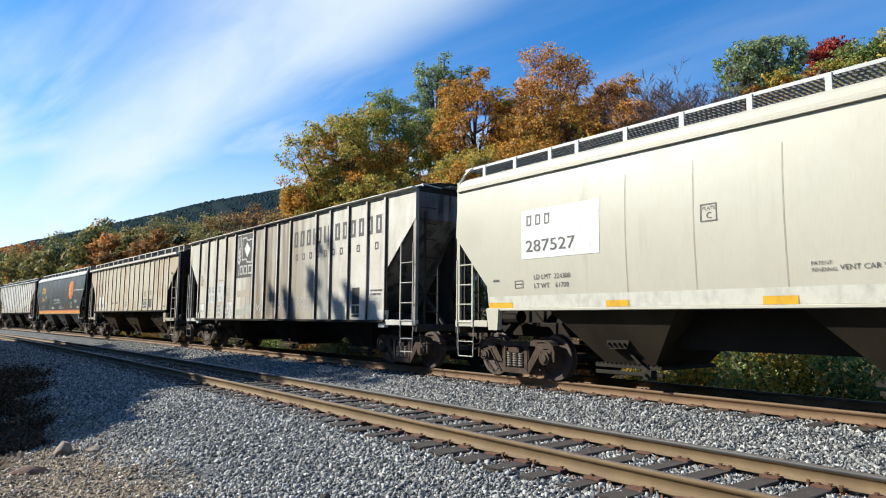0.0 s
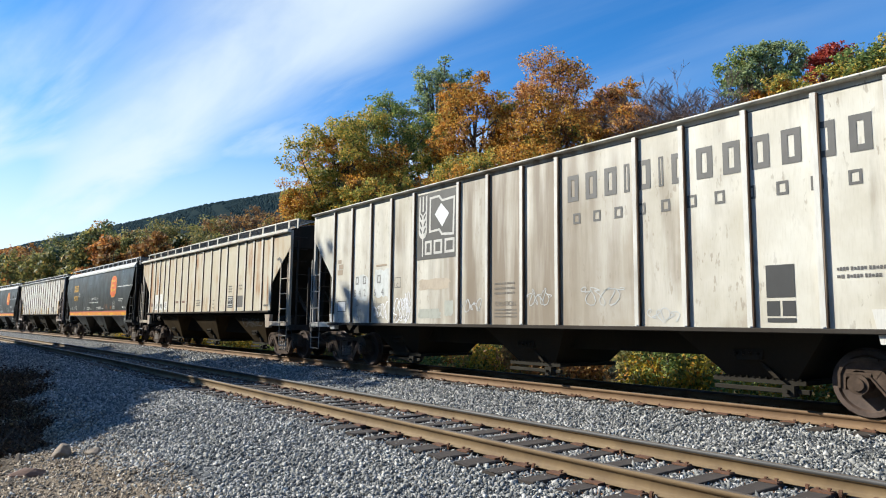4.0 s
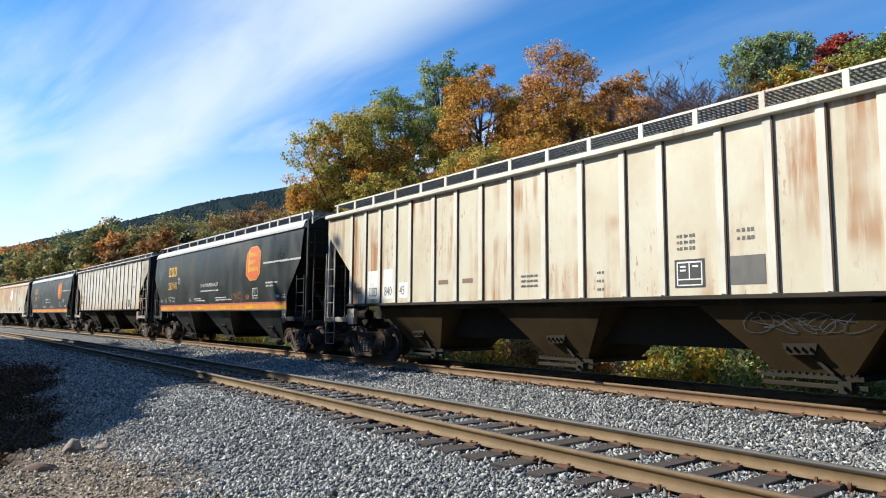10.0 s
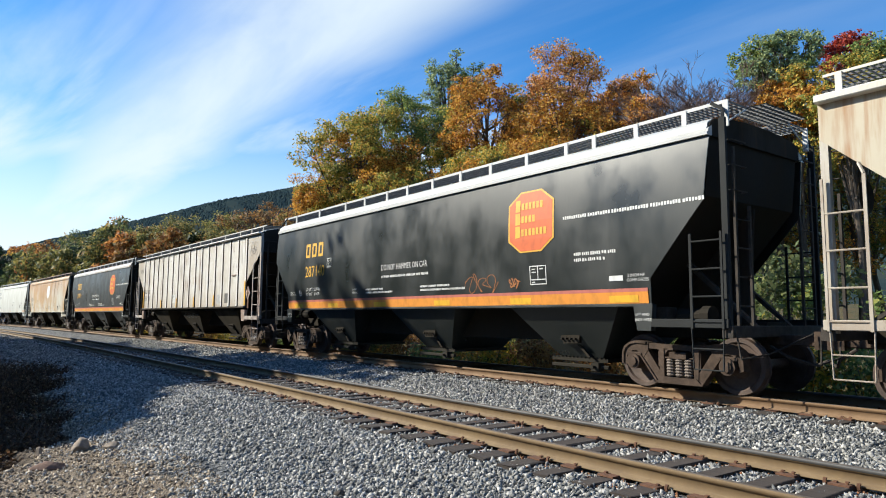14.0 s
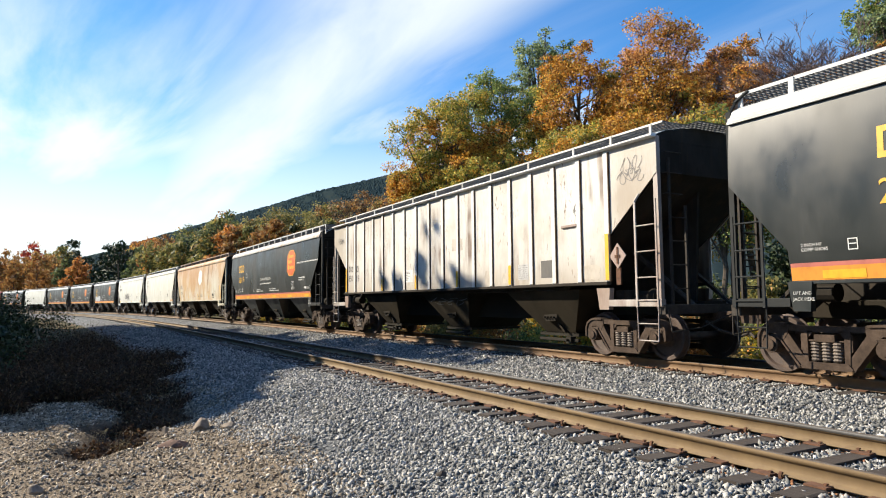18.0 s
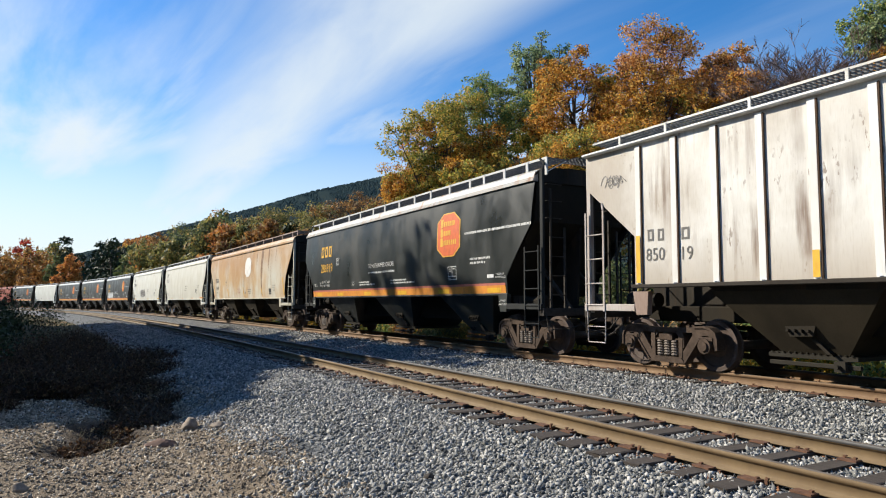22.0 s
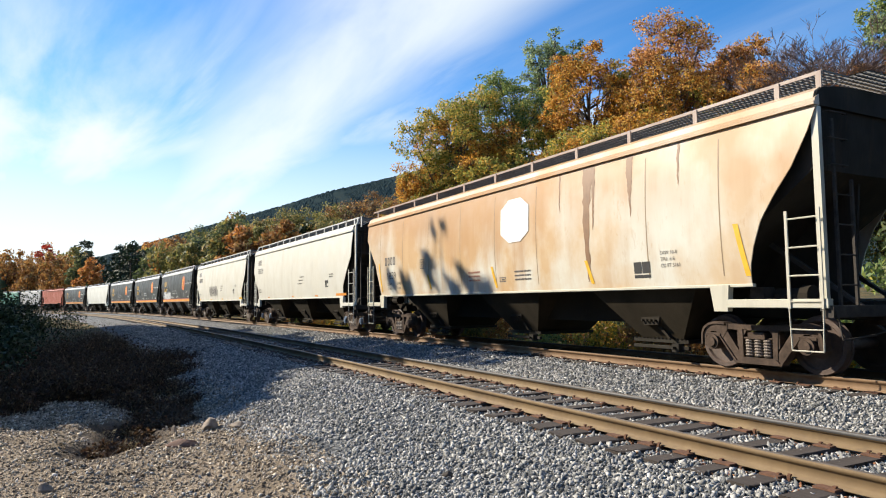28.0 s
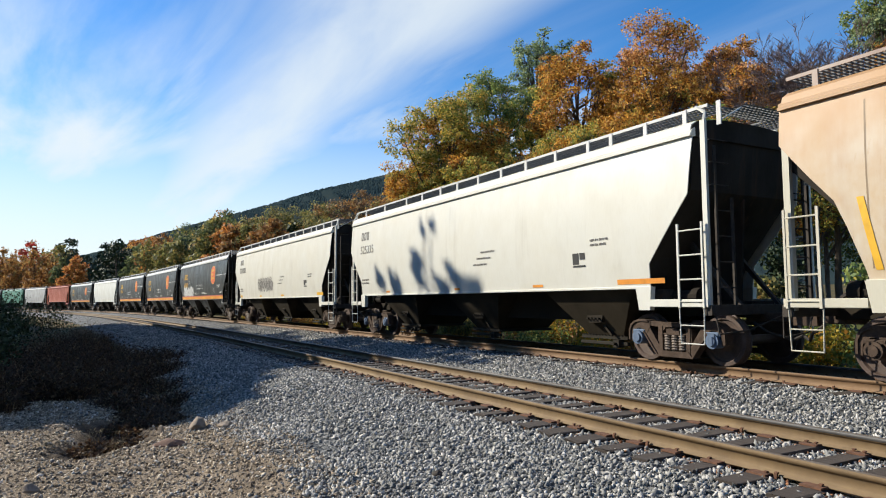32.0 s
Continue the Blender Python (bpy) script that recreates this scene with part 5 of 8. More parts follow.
def ribbed(body, trim, label, side_label, **more):
    c = dict(kind="ribbed", body=body, trim=trim, roof=trim, post=trim, pad=trim, rail=trim, end=8.42, rear=8.86, kink=7.06, rear_kink=7.49, top=4.25, nick=3.66, deep=1.56, board=4.62, ribs=RIBS18,
             posts=[-8.2, -7.0, -5.2, -3.6, -2.0, -0.4, 1.2, 2.7, 4.4, 6.1, 7.3, 8.4], bays=BAYS, label=label, side_label=side_label, near=True)
    c.update(more)
    c["sheet"] = c["end"]
    return c


# cream hopper sheets darkened: underside shade sits in their colour
MAT["hopper_cream"] = paint("shaded_cream_hopper_sheet", (0.052, 0.036, 0.018), grime=(0.019, 0.013, 0.007), grime_amount=0.7, rough=0.9, spec=0.06, shift=8)
MAT["white_post"] = paint("rusting_white_post_paint", (0.452, 0.413, 0.374), streak=(0.172, 0.0936, 0.0702), streak_amount=0.85, grime=(0.218, 0.156, 0.125), grime_amount=0.8, streak_edge=0.47, shift=13, flakes=0.6)
# brown of rust, darkened by the shade of the rib's side
MAT["rib_rust_shade"] = paint("rusty_rib_shade", (0.10, 0.062, 0.040), grime=(0.035, 0.026, 0.020), grime_amount=0.8, streak=(0.30, 0.24, 0.18), streak_amount=0.7, rough=0.9, spec=0.1, shift=2)
MAT["pale_end"] = paint("soot_stained_grey_end_sheet", (0.26, 0.25, 0.23), grime=(0.05, 0.045, 0.04), grime_amount=0.85, streak=(0.04, 0.034, 0.028), streak_amount=0.9, streak_edge=0.46, rough=0.8, spec=0.2, shift=19, low_grime=0.8)
MAT["grey_post"] = paint("grimy_grey_post_paint", (0.36, 0.34, 0.31), grime=(0.12, 0.10, 0.08), grime_amount=0.7, streak=(0.15, 0.09, 0.06), streak_amount=0.6, rough=0.7, shift=5)
MAT["black_post"] = paint("dull_black_post_paint", (0.022, 0.024, 0.024), grime=(0.035, 0.033, 0.03), grime_amount=0.4, rough=0.75, spec=0.2, shift=2)
MAT["cream_post"] = paint("rusting_cream_post_paint", (0.437, 0.398, 0.328), streak=(0.172, 0.0936, 0.0546), streak_amount=0.85, grime=(0.211, 0.148, 0.101), grime_amount=0.75, streak_edge=0.47, shift=3, flakes=0.6)
MAT["rail_white"] = paint("pale_grey_handrail_paint", (0.484, 0.484, 0.468), grime_amount=0.2)

CARS = [
    smooth("beige", "beige", "beige", "beige smooth-sided hopper car with white number panel", "smooth beige side with faint weld seams", end=8.60, rear=8.68, sheet=8.44, kink=7.2, rear_kink=7.66, posts=[-8.01, -7.03, -6.02, -5.32, -4.19, -3.06, -1.9, -0.77, 0.36, 1.5, 2.63, 3.76, 4.9, 5.9, 6.9, 7.9]),
    # the sooty car's hopper bays use the underframe colour to look shaded
    ribbed("soot", "grey_rib", "soot-stained grey ribbed hopper car with charcoal grain emblem", "grey panels under soot streaks", endcol="pale_end", ribs=RIBSL, rib=0.060, rib_half=0.048, chord=0.035, top=4.50, nick=3.73, deep=1.18, end=8.40, rear=8.72, kink=7.11, rear_kink=7.50, end_rail="grey_rib", pad="grey_rib", post="grey_post", sill="dark_sill", roof="soot", board=4.60, hopper="under"),
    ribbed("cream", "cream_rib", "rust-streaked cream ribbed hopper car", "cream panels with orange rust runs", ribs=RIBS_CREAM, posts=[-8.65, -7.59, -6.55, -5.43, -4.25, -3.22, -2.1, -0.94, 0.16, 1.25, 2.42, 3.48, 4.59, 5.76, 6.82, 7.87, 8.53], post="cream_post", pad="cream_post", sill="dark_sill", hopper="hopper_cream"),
    smooth("black", "black", "roof_grey", "dark green-black hopper car with orange emblem and stripe", "glossy dark side sheet"),
    ribbed("white", "white_rib", "grimy white ribbed hopper car with yellow reflector strips", "white panels with brown grime", ribs=RIBS_WHITE, end=8.70, rear=9.02, kink=7.36, rear_kink=7.65, top=4.33, nick=3.62, bracket=0.025, chord=0.045, sill="dark_sill", rail="grey_rib", post="white_post", pad="rust_post"),
    smooth("black", "black", "rusty_roof", "dark green-black hopper car with orange emblem and rusty roof edge", "glossy dark side sheet"),
    smooth("tan", "beige", "tan", "rust-stained tan hopper car with white octagon emblem", "tan side sheet stained orange", kind="round", rail="rust_post", end=8.76, rear=9.18, rear_kink=7.98, posts=[-8.7, -7.21, -5.51, -3.84, -2.14, -0.43, 1.27, 2.99, 4.66, 6.35, 8.0, 8.7]),
    smooth("pale", "pale", "pale", "pale cream smooth-sided hopper car", "clean pale cream side", end=8.16, rear=8.36, sheet=7.98, kink=6.90, rear_kink=7.4, blue=True, truck=7.05),
    smooth("pale", "pale", "pale", "pale cream hopper car with grey graffiti and yellow strip", "pale cream side with graffiti", end=8.5, rear=8.6),
    smooth("black", "black", "roof_grey", "dark hopper car with grey graffiti over its lower side", "dark side sheet", near=False),
    smooth("black", "black", "roof_grey", "dark hopper car with orange emblem", "dark side sheet", near=False),
    smooth("black", "black", "roof_grey", "dark hopper car with orange emblem", "dark side sheet", near=False),
    smooth("pale", "pale", "pale", "pale cream hopper car far up the train", "pale cream side", near=False),
    smooth("black", "black", "roof_grey", "dark hopper car with orange emblem", "dark side sheet", near=False),
    ribbed("red", "red", "faded red ribbed hopper car", "faded red panels", near=False),
    smooth("greycar", "greycar", "greycar", "weathered grey hopper car with red emblem", "weathered grey side", near=False),
    smooth("green", "green", "green", "faded green hopper car half hidden by brush", "faded green side", near=False),
    smooth("greycar", "greycar", "greycar", "weathered grey hopper car at the end of view", "weathered grey side", near=False),
]
MAT["rusty_roof"] = paint("grey_roof_with_rust", (0.429, 0.437, 0.429), streak=(0.273, 0.133, 0.0546), streak_amount=0.8, grime=(0.328, 0.257, 0.187), grime_amount=0.5, streak_edge=0.5, shift=3)
CUTS = [-6.3, 12.57, 31.3, 50.23, 68.77, 87.95, 106.87, 126.5, 144.6, 164.3] + [183.2 + 18.9 * i for i in range(9)]
TRAIN = []
for c, a, b in zip(CARS, CUTS[:-1], CUTS[1:]):
    c["half"] = (b - a) / 2
    car, wheels = hopper_car(c)
    TRAIN.append((c, car, wheels, (a + b) / 2))


def mark_cars():
    for i in (3, 5, 9, 10, 11, 13):
        c, car = TRAIN[i][:2]
        dark_marks(c, car, {3: "287140", 5: "286919"}.get(i, ""), 0.28 if i == 3 else 0.0)
    # beige car with the white panel
    c, car = TRAIN[0][:2]
    bars(c, car, "number_panel", MAT["panel_white"], [(-6.57, -4.60, 2.42, 3.40)], "fresh white number panel")
    marks(c, car, -6.44, 3.07, 0.22, (0.75, 0.75, 0.75), MAT["stencil_grey"], "reporting_mark", "black reporting mark blocks", 0.35)
    lettering(c, car, "287527", -6.46, 2.56, 0.24, MAT["stencil_grey"], "dark grey car number", 1.32, 0.012, "number")
    lettering(c, car, "LD LMT  224300", -6.26, 2.01, 0.10, MAT["stencil_grey"])
    lettering(c, car, "LT WT    61700", -6.26, 1.84, 0.10, MAT["stencil_grey"])
    bars(c, car, "stencil_box", MAT["stencil_grey"], [(-6.80, -6.56, 1.85, 1.865), (-6.80, -6.56, 1.99, 2.005), (-6.80, -6.785, 1.865, 1.99), (-6.575, -6.56, 1.865, 1.99), (-6.77, -6.59, 1.92, 1.94)])
    marks(c, car, -7.45, 2.0, 0.05, (4,), MAT["stencil_grey"], "stencil_line")
    bars(c, car, "stencil_box", MAT["stencil_grey"], [(-2.62, -2.60, 2.74, 3.02), (-2.36, -2.34, 2.74, 3.02), (-2.62, -2.34, 3.0, 3.02), (-2.62, -2.34, 2.74, 2.76)])
    lettering(c, car, "PLATE", -2.59, 2.92, 0.06, MAT["stencil_grey"])
    lettering(c, car, "C", -2.52, 2.79, 0.10, MAT["stencil_grey"])
    lettering(c, car, "PATENT", -1.02, 1.98, 0.055, MAT["stencil_grey"])
    lettering(c, car, "PENDING", -1.02, 1.89, 0.055, MAT["stencil_grey"])
    lettering(c, car, "VENT CAR WHEN", -0.66, 1.90, 0.075, MAT["stencil_grey"])
    bars(c, car, "sill_band", MAT["pale_band"], [(-7.6, 7.3, 1.46, 1.70)], "paler band along the sill", 0.004)
    bars(c, car, "reflector", MAT["yellow"], [(-7.62, -6.9, 1.46, 1.57), (-4.52, -4.04, 1.46, 1.57), (-1.72, -1.22, 1.46, 1.58), (1.2, 1.8, 1.46, 1.58), (4.4, 5.0, 1.46, 1.58)], "yellow reflective patches", 0.01)
    for x in (-4.05, -2.75, -1.35, 0.1, 1.6, 3.1, 4.6):
        bars(c, car, "weld_seam", MAT["seam"], [(x, x + 0.022, 1.7, 3.75)], "", 0.003)
    # grain company car
    c, car = TRAIN[1][:2]
    bars(c, car, "emblem_panel", MAT["logo_grey"], [(-3.22, -1.67, 2.72, 4.33)], "charcoal emblem panel with pale grain ear")
    bars(c, car, "emblem_stem", MAT["emblem_white"], [(-2.99, -2.945, 2.80, 3.26)], "", 0.010)
    for x in (-3.12, -2.99, -2.85):
        bars(c, car, "emblem_awn", MAT["emblem_white"], [(x, x + 0.05, 3.90, 4.28)], "", 0.010)
    # the ear: a rounded white body with three pairs of dark kernels
    ear = [(-2.965 + 0.168 * math.cos(q), 3.43 + 0.20 * math.sin(q)) for q in [math.pi * (1 + i / 12) for i in range(13)]]
    ear += [(-2.797, 3.98), (-2.86, 3.90), (-2.965, 3.80), (-3.07, 3.90), (-3.133, 3.98)]
    flat_on_side(c, ear + [(-2.965, 3.55)], [(i, (i + 1) % len(ear), len(ear)) for i in range(len(ear))], "emblem_grain", MAT["emblem_white"], car, "", 0.012)
    for z in (3.36, 3.53, 3.70):
        for sx in (-1, 1):
            lens = [(sx * p, q) for p, q in ((0.026, 0.0), (0.075, 0.02), (0.122, 0.10), (0.128, 0.15), (0.075, 0.12), (0.035, 0.06))]
            flat_on_side(c, [(-2.965 + p, z + q) for p, q in lens], [tuple(range(6))], "emblem_kernel", MAT["logo_grey"], car, "", 0.014)
    ring = [(-2.70, 4.22), (-2.32, 4.235), (-2.20, 4.115), (-1.725, 4.14), (-1.755, 3.23), (-2.22, 3.26), (-2.32, 3.375), (-2.71, 3.355)]
    inner = [(-2.645, 4.165), (-2.345, 4.18), (-2.225, 4.06), (-1.785, 4.08), (-1.81, 3.29), (-2.195, 3.315), (-2.295, 3.43), (-2.65, 3.41)]
    flat_on_side(c, ring + inner, [(i, (i + 1) % 8, 8 + (i + 1) % 8, 8 + i) for i in range(8)], "emblem_frame", MAT["emblem_white"], car, "", 0.010)
    flat_on_side(c, [(-2.49, 3.78), (-2.20, 3.46), (-1.94, 3.75), (-2.25, 4.03)], [(0, 1, 2, 3)], "emblem_diamond", MAT["panel_white"], car, "white diamond", 0.010)
    for x0, x1 in ((-2.87, -2.60), (-2.52, -2.19), (-2.10, -1.73)):
        bars(c, car, "emblem_block", MAT["emblem_white"], [(x0, x0 + 0.065, 2.83, 3.17), (x1 - 0.065, x1, 2.83, 3.17), (x0 + 0.065, x1 - 0.065, 2.83, 2.89), (x0 + 0.065, x1 - 0.065, 3.11, 3.17)], "", 0.010)
    edges = sorted(RIBSL + [-8.62, 8.30])
    for x0, x1 in zip(edges, edges[1:]):
        bars(c, car, "weld_seam", MAT["seam_dark"], [(x0 + 0.055, x1 - 0.055, 4.375, 4.392)], "dark seam below the roof edge", 0.004)
    marks(c, car, 1.66, 3.50, 0.50, [0.60] * 3 + [0.26] + [0.60] + [0.2] + [0.62] * 7, MAT["letter_grey"], "company_mark", "faded charcoal row of large letter frames", 0.27)
    marks(c, car, 1.80, 3.07, 0.20, [0.95] * 11, MAT["letter_grey"], "company_mark", "faded charcoal row of small letter frames", 1.42)
    bars(c, car, "stencil_panel", MAT["stencil_black"], [(5.40, 5.80, 1.62, 2.08), (5.40, 5.58, 1.36, 1.57), (5.62, 5.80, 1.36, 1.57), (5.40, 5.80, 1.27, 1.33)], "black data panel")
    marks(c, car, 6.35, 1.95, 0.05, (3, 4, 5), MAT["stencil_grey"], "stencil_line")
    marks(c, car, 6.35, 1.85, 0.05, (2, 4, 4), MAT["stencil_grey"], "stencil_line")
    for x in (-6.13, -5.74, -5.01):
        marks(c, car, x, 2.24, 0.22, (0.85,), MAT["stencil_worn"], "reporting_mark", "worn grey reporting mark frame")
    blotch(c, car, -6.20, -5.42, 1.78, 2.52, MAT["blue_patch"], 4, "number_panel", "bluish white overpainted patch")
    blotch(c, car, -5.19, -4.35, 1.84, 2.62, MAT["blue_patch"], 5, "number_panel", "bluish white overpainted patch")
    for ch, x in zip("84264", (-6.20, -5.95, -5.69, -5.17, -4.80)):
        lettering(c, car, ch, x, 1.91, 0.20, MAT["stencil_worn"], "", 0.95, 0.009, "digit")
    for k, (word, number, x) in enumerate((("CAPY", "200000", -5.20), ("LD LMT", "200500", -5.20), ("LT WT", "62500", -5.10))):
        lettering(c, car, word, -6.14, 1.64 - 0.165 * k, 0.08, MAT["stencil_worn"], "", 0.98, 0.009)
        lettering(c, car, number, x, 1.64 - 0.165 * k, 0.08, MAT["stencil_worn"], "", 1.25, 0.009)
    lettering(c, car, "NEW", -4.19, 1.30, 0.08, MAT["stencil_faint"], "", 1.1)
    lettering(c, car, "6-78", -3.80, 1.30, 0.08, MAT["stencil_faint"], "", 1.1)
    bars(c, car, "placard", MAT["panel_white"], [(-7.09, -6.64, 1.51, 1.79)], "white placard", 0.008)
    bars(c, car, "placard_edge", MAT["stencil_black"], [(-7.10, -7.085, 1.515, 1.785), (-6.645, -6.63, 1.515, 1.785), (-7.10, -6.63, 1.785, 1.80), (-7.10, -6.63, 1.50, 1.515)], "", 0.012)
    for z, w in ((1.70, 3.4), (1.63, 3.0), (1.56, 3.6)):
        marks(c, car, -7.03, z, 0.042, (w, w, w * 0.7), MAT["stencil_black"], "placard_text", "", 0.5)
    bars(c, car, "overpaint", MAT["rust_smear"], [(-7.16, -6.86, 2.55, 2.70), (-7.10, -6.84, 2.72, 2.86), (-7.14, -6.95, 2.88, 2.99)], "brown overpainted lettering")
    bars(c, car, "overpaint", MAT["rust_smear"], [(-5.06, -4.55, 2.68, 2.73)], "brown scuff above a patch")
    bars(c, car, "stencil_box", MAT["stencil_grey"], [(-4.17, -4.157, 2.09, 2.35), (-3.903, -3.89, 2.09, 2.35), (-4.157, -3.903, 2.337, 2.35), (-4.157, -3.903, 2.09, 2.103)])
    lettering(c, car, "C", -4.08, 2.12, 0.09, MAT["stencil_grey"])
    lettering(c, car, "CAUTION", -0.35, 1.58, 0.10, MAT["stencil_faint"])
    for k in range(3):
        marks(c, car, -0.38, 2.02 - 0.10 * k, 0.045, (5, 3, 5), MAT["stencil_faint"], "stencil_line")
        marks(c, car, -0.38, 1.48 - 0.07 * k, 0.035, (8, 6, 5), MAT["stencil_faint"], "stencil_line")
    for k, (x, z, w, h) in enumerate(((-4.22, 1.15, 0.78, 0.50), (-4.10, 1.42, 0.62, 0.50), (-3.75, 1.25, 0.42, 0.75), (-5.15, 1.20, 0.75, 0.62))):
        scribble(c, car, x, z, w, h, MAT["graffiti_white"], 51 + k, 0.013, label="pale scratched graffiti")
    scribble(c, car, 0.62, 1.55, 0.6, 0.35, MAT["graffiti_pale"], 6, 0.009, label="pale scratched graffiti")
    scribble(c, car, -1.4, 1.45, 0.6, 0.3, MAT["graffiti_pale"], 7, 0.009, label="pale scratched graffiti")
    scribble(c, car, 2.0, 1.55, 0.9, 0.4, MAT["graffiti_pale"], 8, 0.009, label="pale scratched graffiti")
    scribble(c, car, 3.4, 1.25, 0.6, 0.25, MAT["graffiti_pale"], 9, 0.009, label="pale scratched graffiti")
    blotch(c, car, -3.15, -1.85, 1.98, 2.26, MAT["salmon"], 1, "overpaint", "faded salmon overpaint")
    blotch(c, car, -3.15, -2.2, 1.30, 1.55, MAT["teal"], 2, "overpaint", "faded teal overpaint")
    blotch(c, car, -2.1, -1.75, 1.36, 1.75, MAT["teal"], 3, "overpaint", "faded teal overpaint")
    # cream car
    c, car = TRAIN[2][:2]
    bars(c, car, "number_panel", MAT["panel_white"], [(-6.44, -5.96, 1.69, 2.45), (-5.66, -5.20, 1.69, 2.46), (-4.92, -4.52, 1.70, 2.09)], "white number patches")
    marks(c, car, -6.38, 1.76, 0.24, (0.50, 0.46, 0.56), MAT["stencil_grey"], "reporting_mark", "black reporting mark blocks", 0.07)
    lettering(c, car, "840", -5.61, 1.77, 0.25, MAT["stencil_grey"], "", 0.72, 0.010, "number")
    lettering(c, car, "45", -4.88, 1.78, 0.24, MAT["stencil_grey"], "", 0.72, 0.010, "number")
    bars(c, car, "data_panel", MAT["stencil_black"], [(3.15, 3.68, 1.70, 2.15)], "black data panel")
    bars(c, car, "data_box", MAT["panel_white"], [(3.19, 3.64, 2.09, 2.115), (3.19, 3.64, 1.73, 1.75), (3.19, 3.21, 1.73, 2.11), (3.62, 3.64, 1.73, 2.11), (3.405, 3.425, 1.83, 2.10), (3.19, 3.64, 1.82, 1.84), (3.25, 3.35, 2.02, 2.05), (3.47, 3.57, 2.02, 2.05), (3.25, 3.35, 1.96, 1.99)], "", 0.010)
    bars(c, car, "data_panel", MAT["stencil_grey"], [(4.10, 4.64, 1.72, 2.15)], "dark patch")
    for k in range(3):
        marks(c, car, 3.20, 2.50 - 0.10 * k, 0.055, (2, 1.4, 2), MAT["stencil_grey"], "stencil_line")
        marks(c, car, -0.42, 2.02 - 0.1 * k, 0.05, (3, 4, 2), MAT["stencil_grey"], "stencil_line")
        marks(c, car, 1.55, 2.0 - 0.15 * k, 0.05, (2, 1), MAT["stencil_grey"], "stencil_line")
    marks(c, car, 4.22, 2.5, 0.06, (1, 1, 2), MAT["stencil_grey"], "stencil_line")
    marks(c, car, 4.22, 2.38, 0.06, (1, 1, 2), MAT["stencil_grey"], "stencil_line")
    marks(c, car, 6.45, 1.72, 0.07, (1, 3, 1), MAT["stencil_grey"], "stencil_line")
    bars(c, car, "rust_plate", MAT["spike_flat"], [(-7.10, -6.80, 1.85, 2.03), (-2.32, -1.95, 1.98, 2.08), (-3.22, -2.85, 1.98, 2.08)], "rusty routing plate")
    flat_on_side(c, [(7.45, 3.32), (7.62, 3.38), (7.78, 3.30), (7.86, 3.12), (7.74, 3.16), (7.66, 3.26), (7.50, 3.26)], [(0, 1, 2, 3, 4, 5, 6)], "paint_chip", MAT["stencil_grey"], car, "dark flaked paint patch")
    # white car
    c, car = TRAIN[4][:2]
    for x, z0, z1 in ((RIBS_WHITE[17], 1.6, 2.55), (RIBS_WHITE[13], 1.6, 2.08), (RIBS_WHITE[10], 1.6, 2.05), (RIBS_WHITE[7], 1.6, 2.03), (RIBS_WHITE[4], 1.6, 2.0), (RIBS_WHITE[0], 1.6, 2.5)):
        v = [(x - 0.055, z0), (x + 0.055, z0), (x + 0.055, z1), (x - 0.055, z1)]
        flat_on_side(c, v, [(0, 1, 2, 3)], "reflector", MAT["yellow"], car, "yellow reflective strip on a rib", 0.047)
    bars(c, car, "data_panel", MAT["stencil_grey"], [(5.08, 5.52, 1.72, 2.12)], "dark data panel")
    bars(c, car, "data_panel", MAT["pale_patch"], [(4.16, 4.58, 1.70, 2.08)], "scratched pale panel")
    for k, (x0, x1, z0, z1) in enumerate(((6.35, 7.1, 1.62, 1.95), (3.4, 4.0, 1.62, 1.9), (2.6, 3.2, 1.62, 2.0), (0.85, 1.5, 2.6, 3.0))):
        blotch(c, car, x0, x1, z0, z1, MAT["grime_smear"], 61 + k, "grime_smear", "brown grime smear")
    for k in range(7):
        marks(c, car, 4.18, 1.74 + k * 0.05, 0.014, (26,), MAT["stencil_grey"], "stencil_line")
    bars(c, car, "data_panel", MAT["panel_white"], [(-2.38, -1.68, 1.83, 2.22)], "white panel with rows of small black writing", 0.005)
    for k, w in enumerate((3.2, 3.6, 2.6, 3.4, 3.0, 2.4)):
        marks(c, car, -2.34, 2.145 - 0.0518 * k, 0.034, (w, w * 0.8, w, w * 0.6), MAT["stencil_grey"], "stencil_line", "", 0.5)
    marks(c, car, -7.32, 2.38, 0.22, (0.75,), MAT["stencil_grey"], "reporting_mark", "black reporting mark block")
    marks(c, car, -7.07, 2.37, 0.22, (0.75,), MAT["stencil_grey"], "reporting_mark", "black reporting mark block")
    marks(c, car, -6.52, 2.35, 0.22, (0.9,), MAT["stencil_grey"], "reporting_mark", "black reporting mark block")
    lettering(c, car, "850", -7.36, 2.01, 0.25, MAT["stencil_grey"], "", 0.9, name="number")
    lettering(c, car, "19", -6.56, 1.99, 0.25, MAT["stencil_grey"], "", 0.9, name="number")
    Build().box(5.88, 6.40, -1.545, -1.50, 2.80, 2.86, 0.01).done("latch_bar", MAT["rust_post"], car)
    scribble(c, car, 7.70, 3.50, 0.62, 0.30, MAT["graffiti"], 12, 0.007)
    scribble(c, car, 7.80, 3.62, 0.5, 0.42, MAT["graffiti"], 14, 0.006)
    scribble(c, car, -8.50, 3.48, 0.62, 0.40, MAT["graffiti"], 15, 0.008)
    scribble(c, car, -8.35, 3.52, 0.40, 0.24, MAT["graffiti"], 16, 0.007)
    scribble(c, car, 6.3, 3.0, 0.3, 0.3, MAT["graffiti"], 13, 0.008)
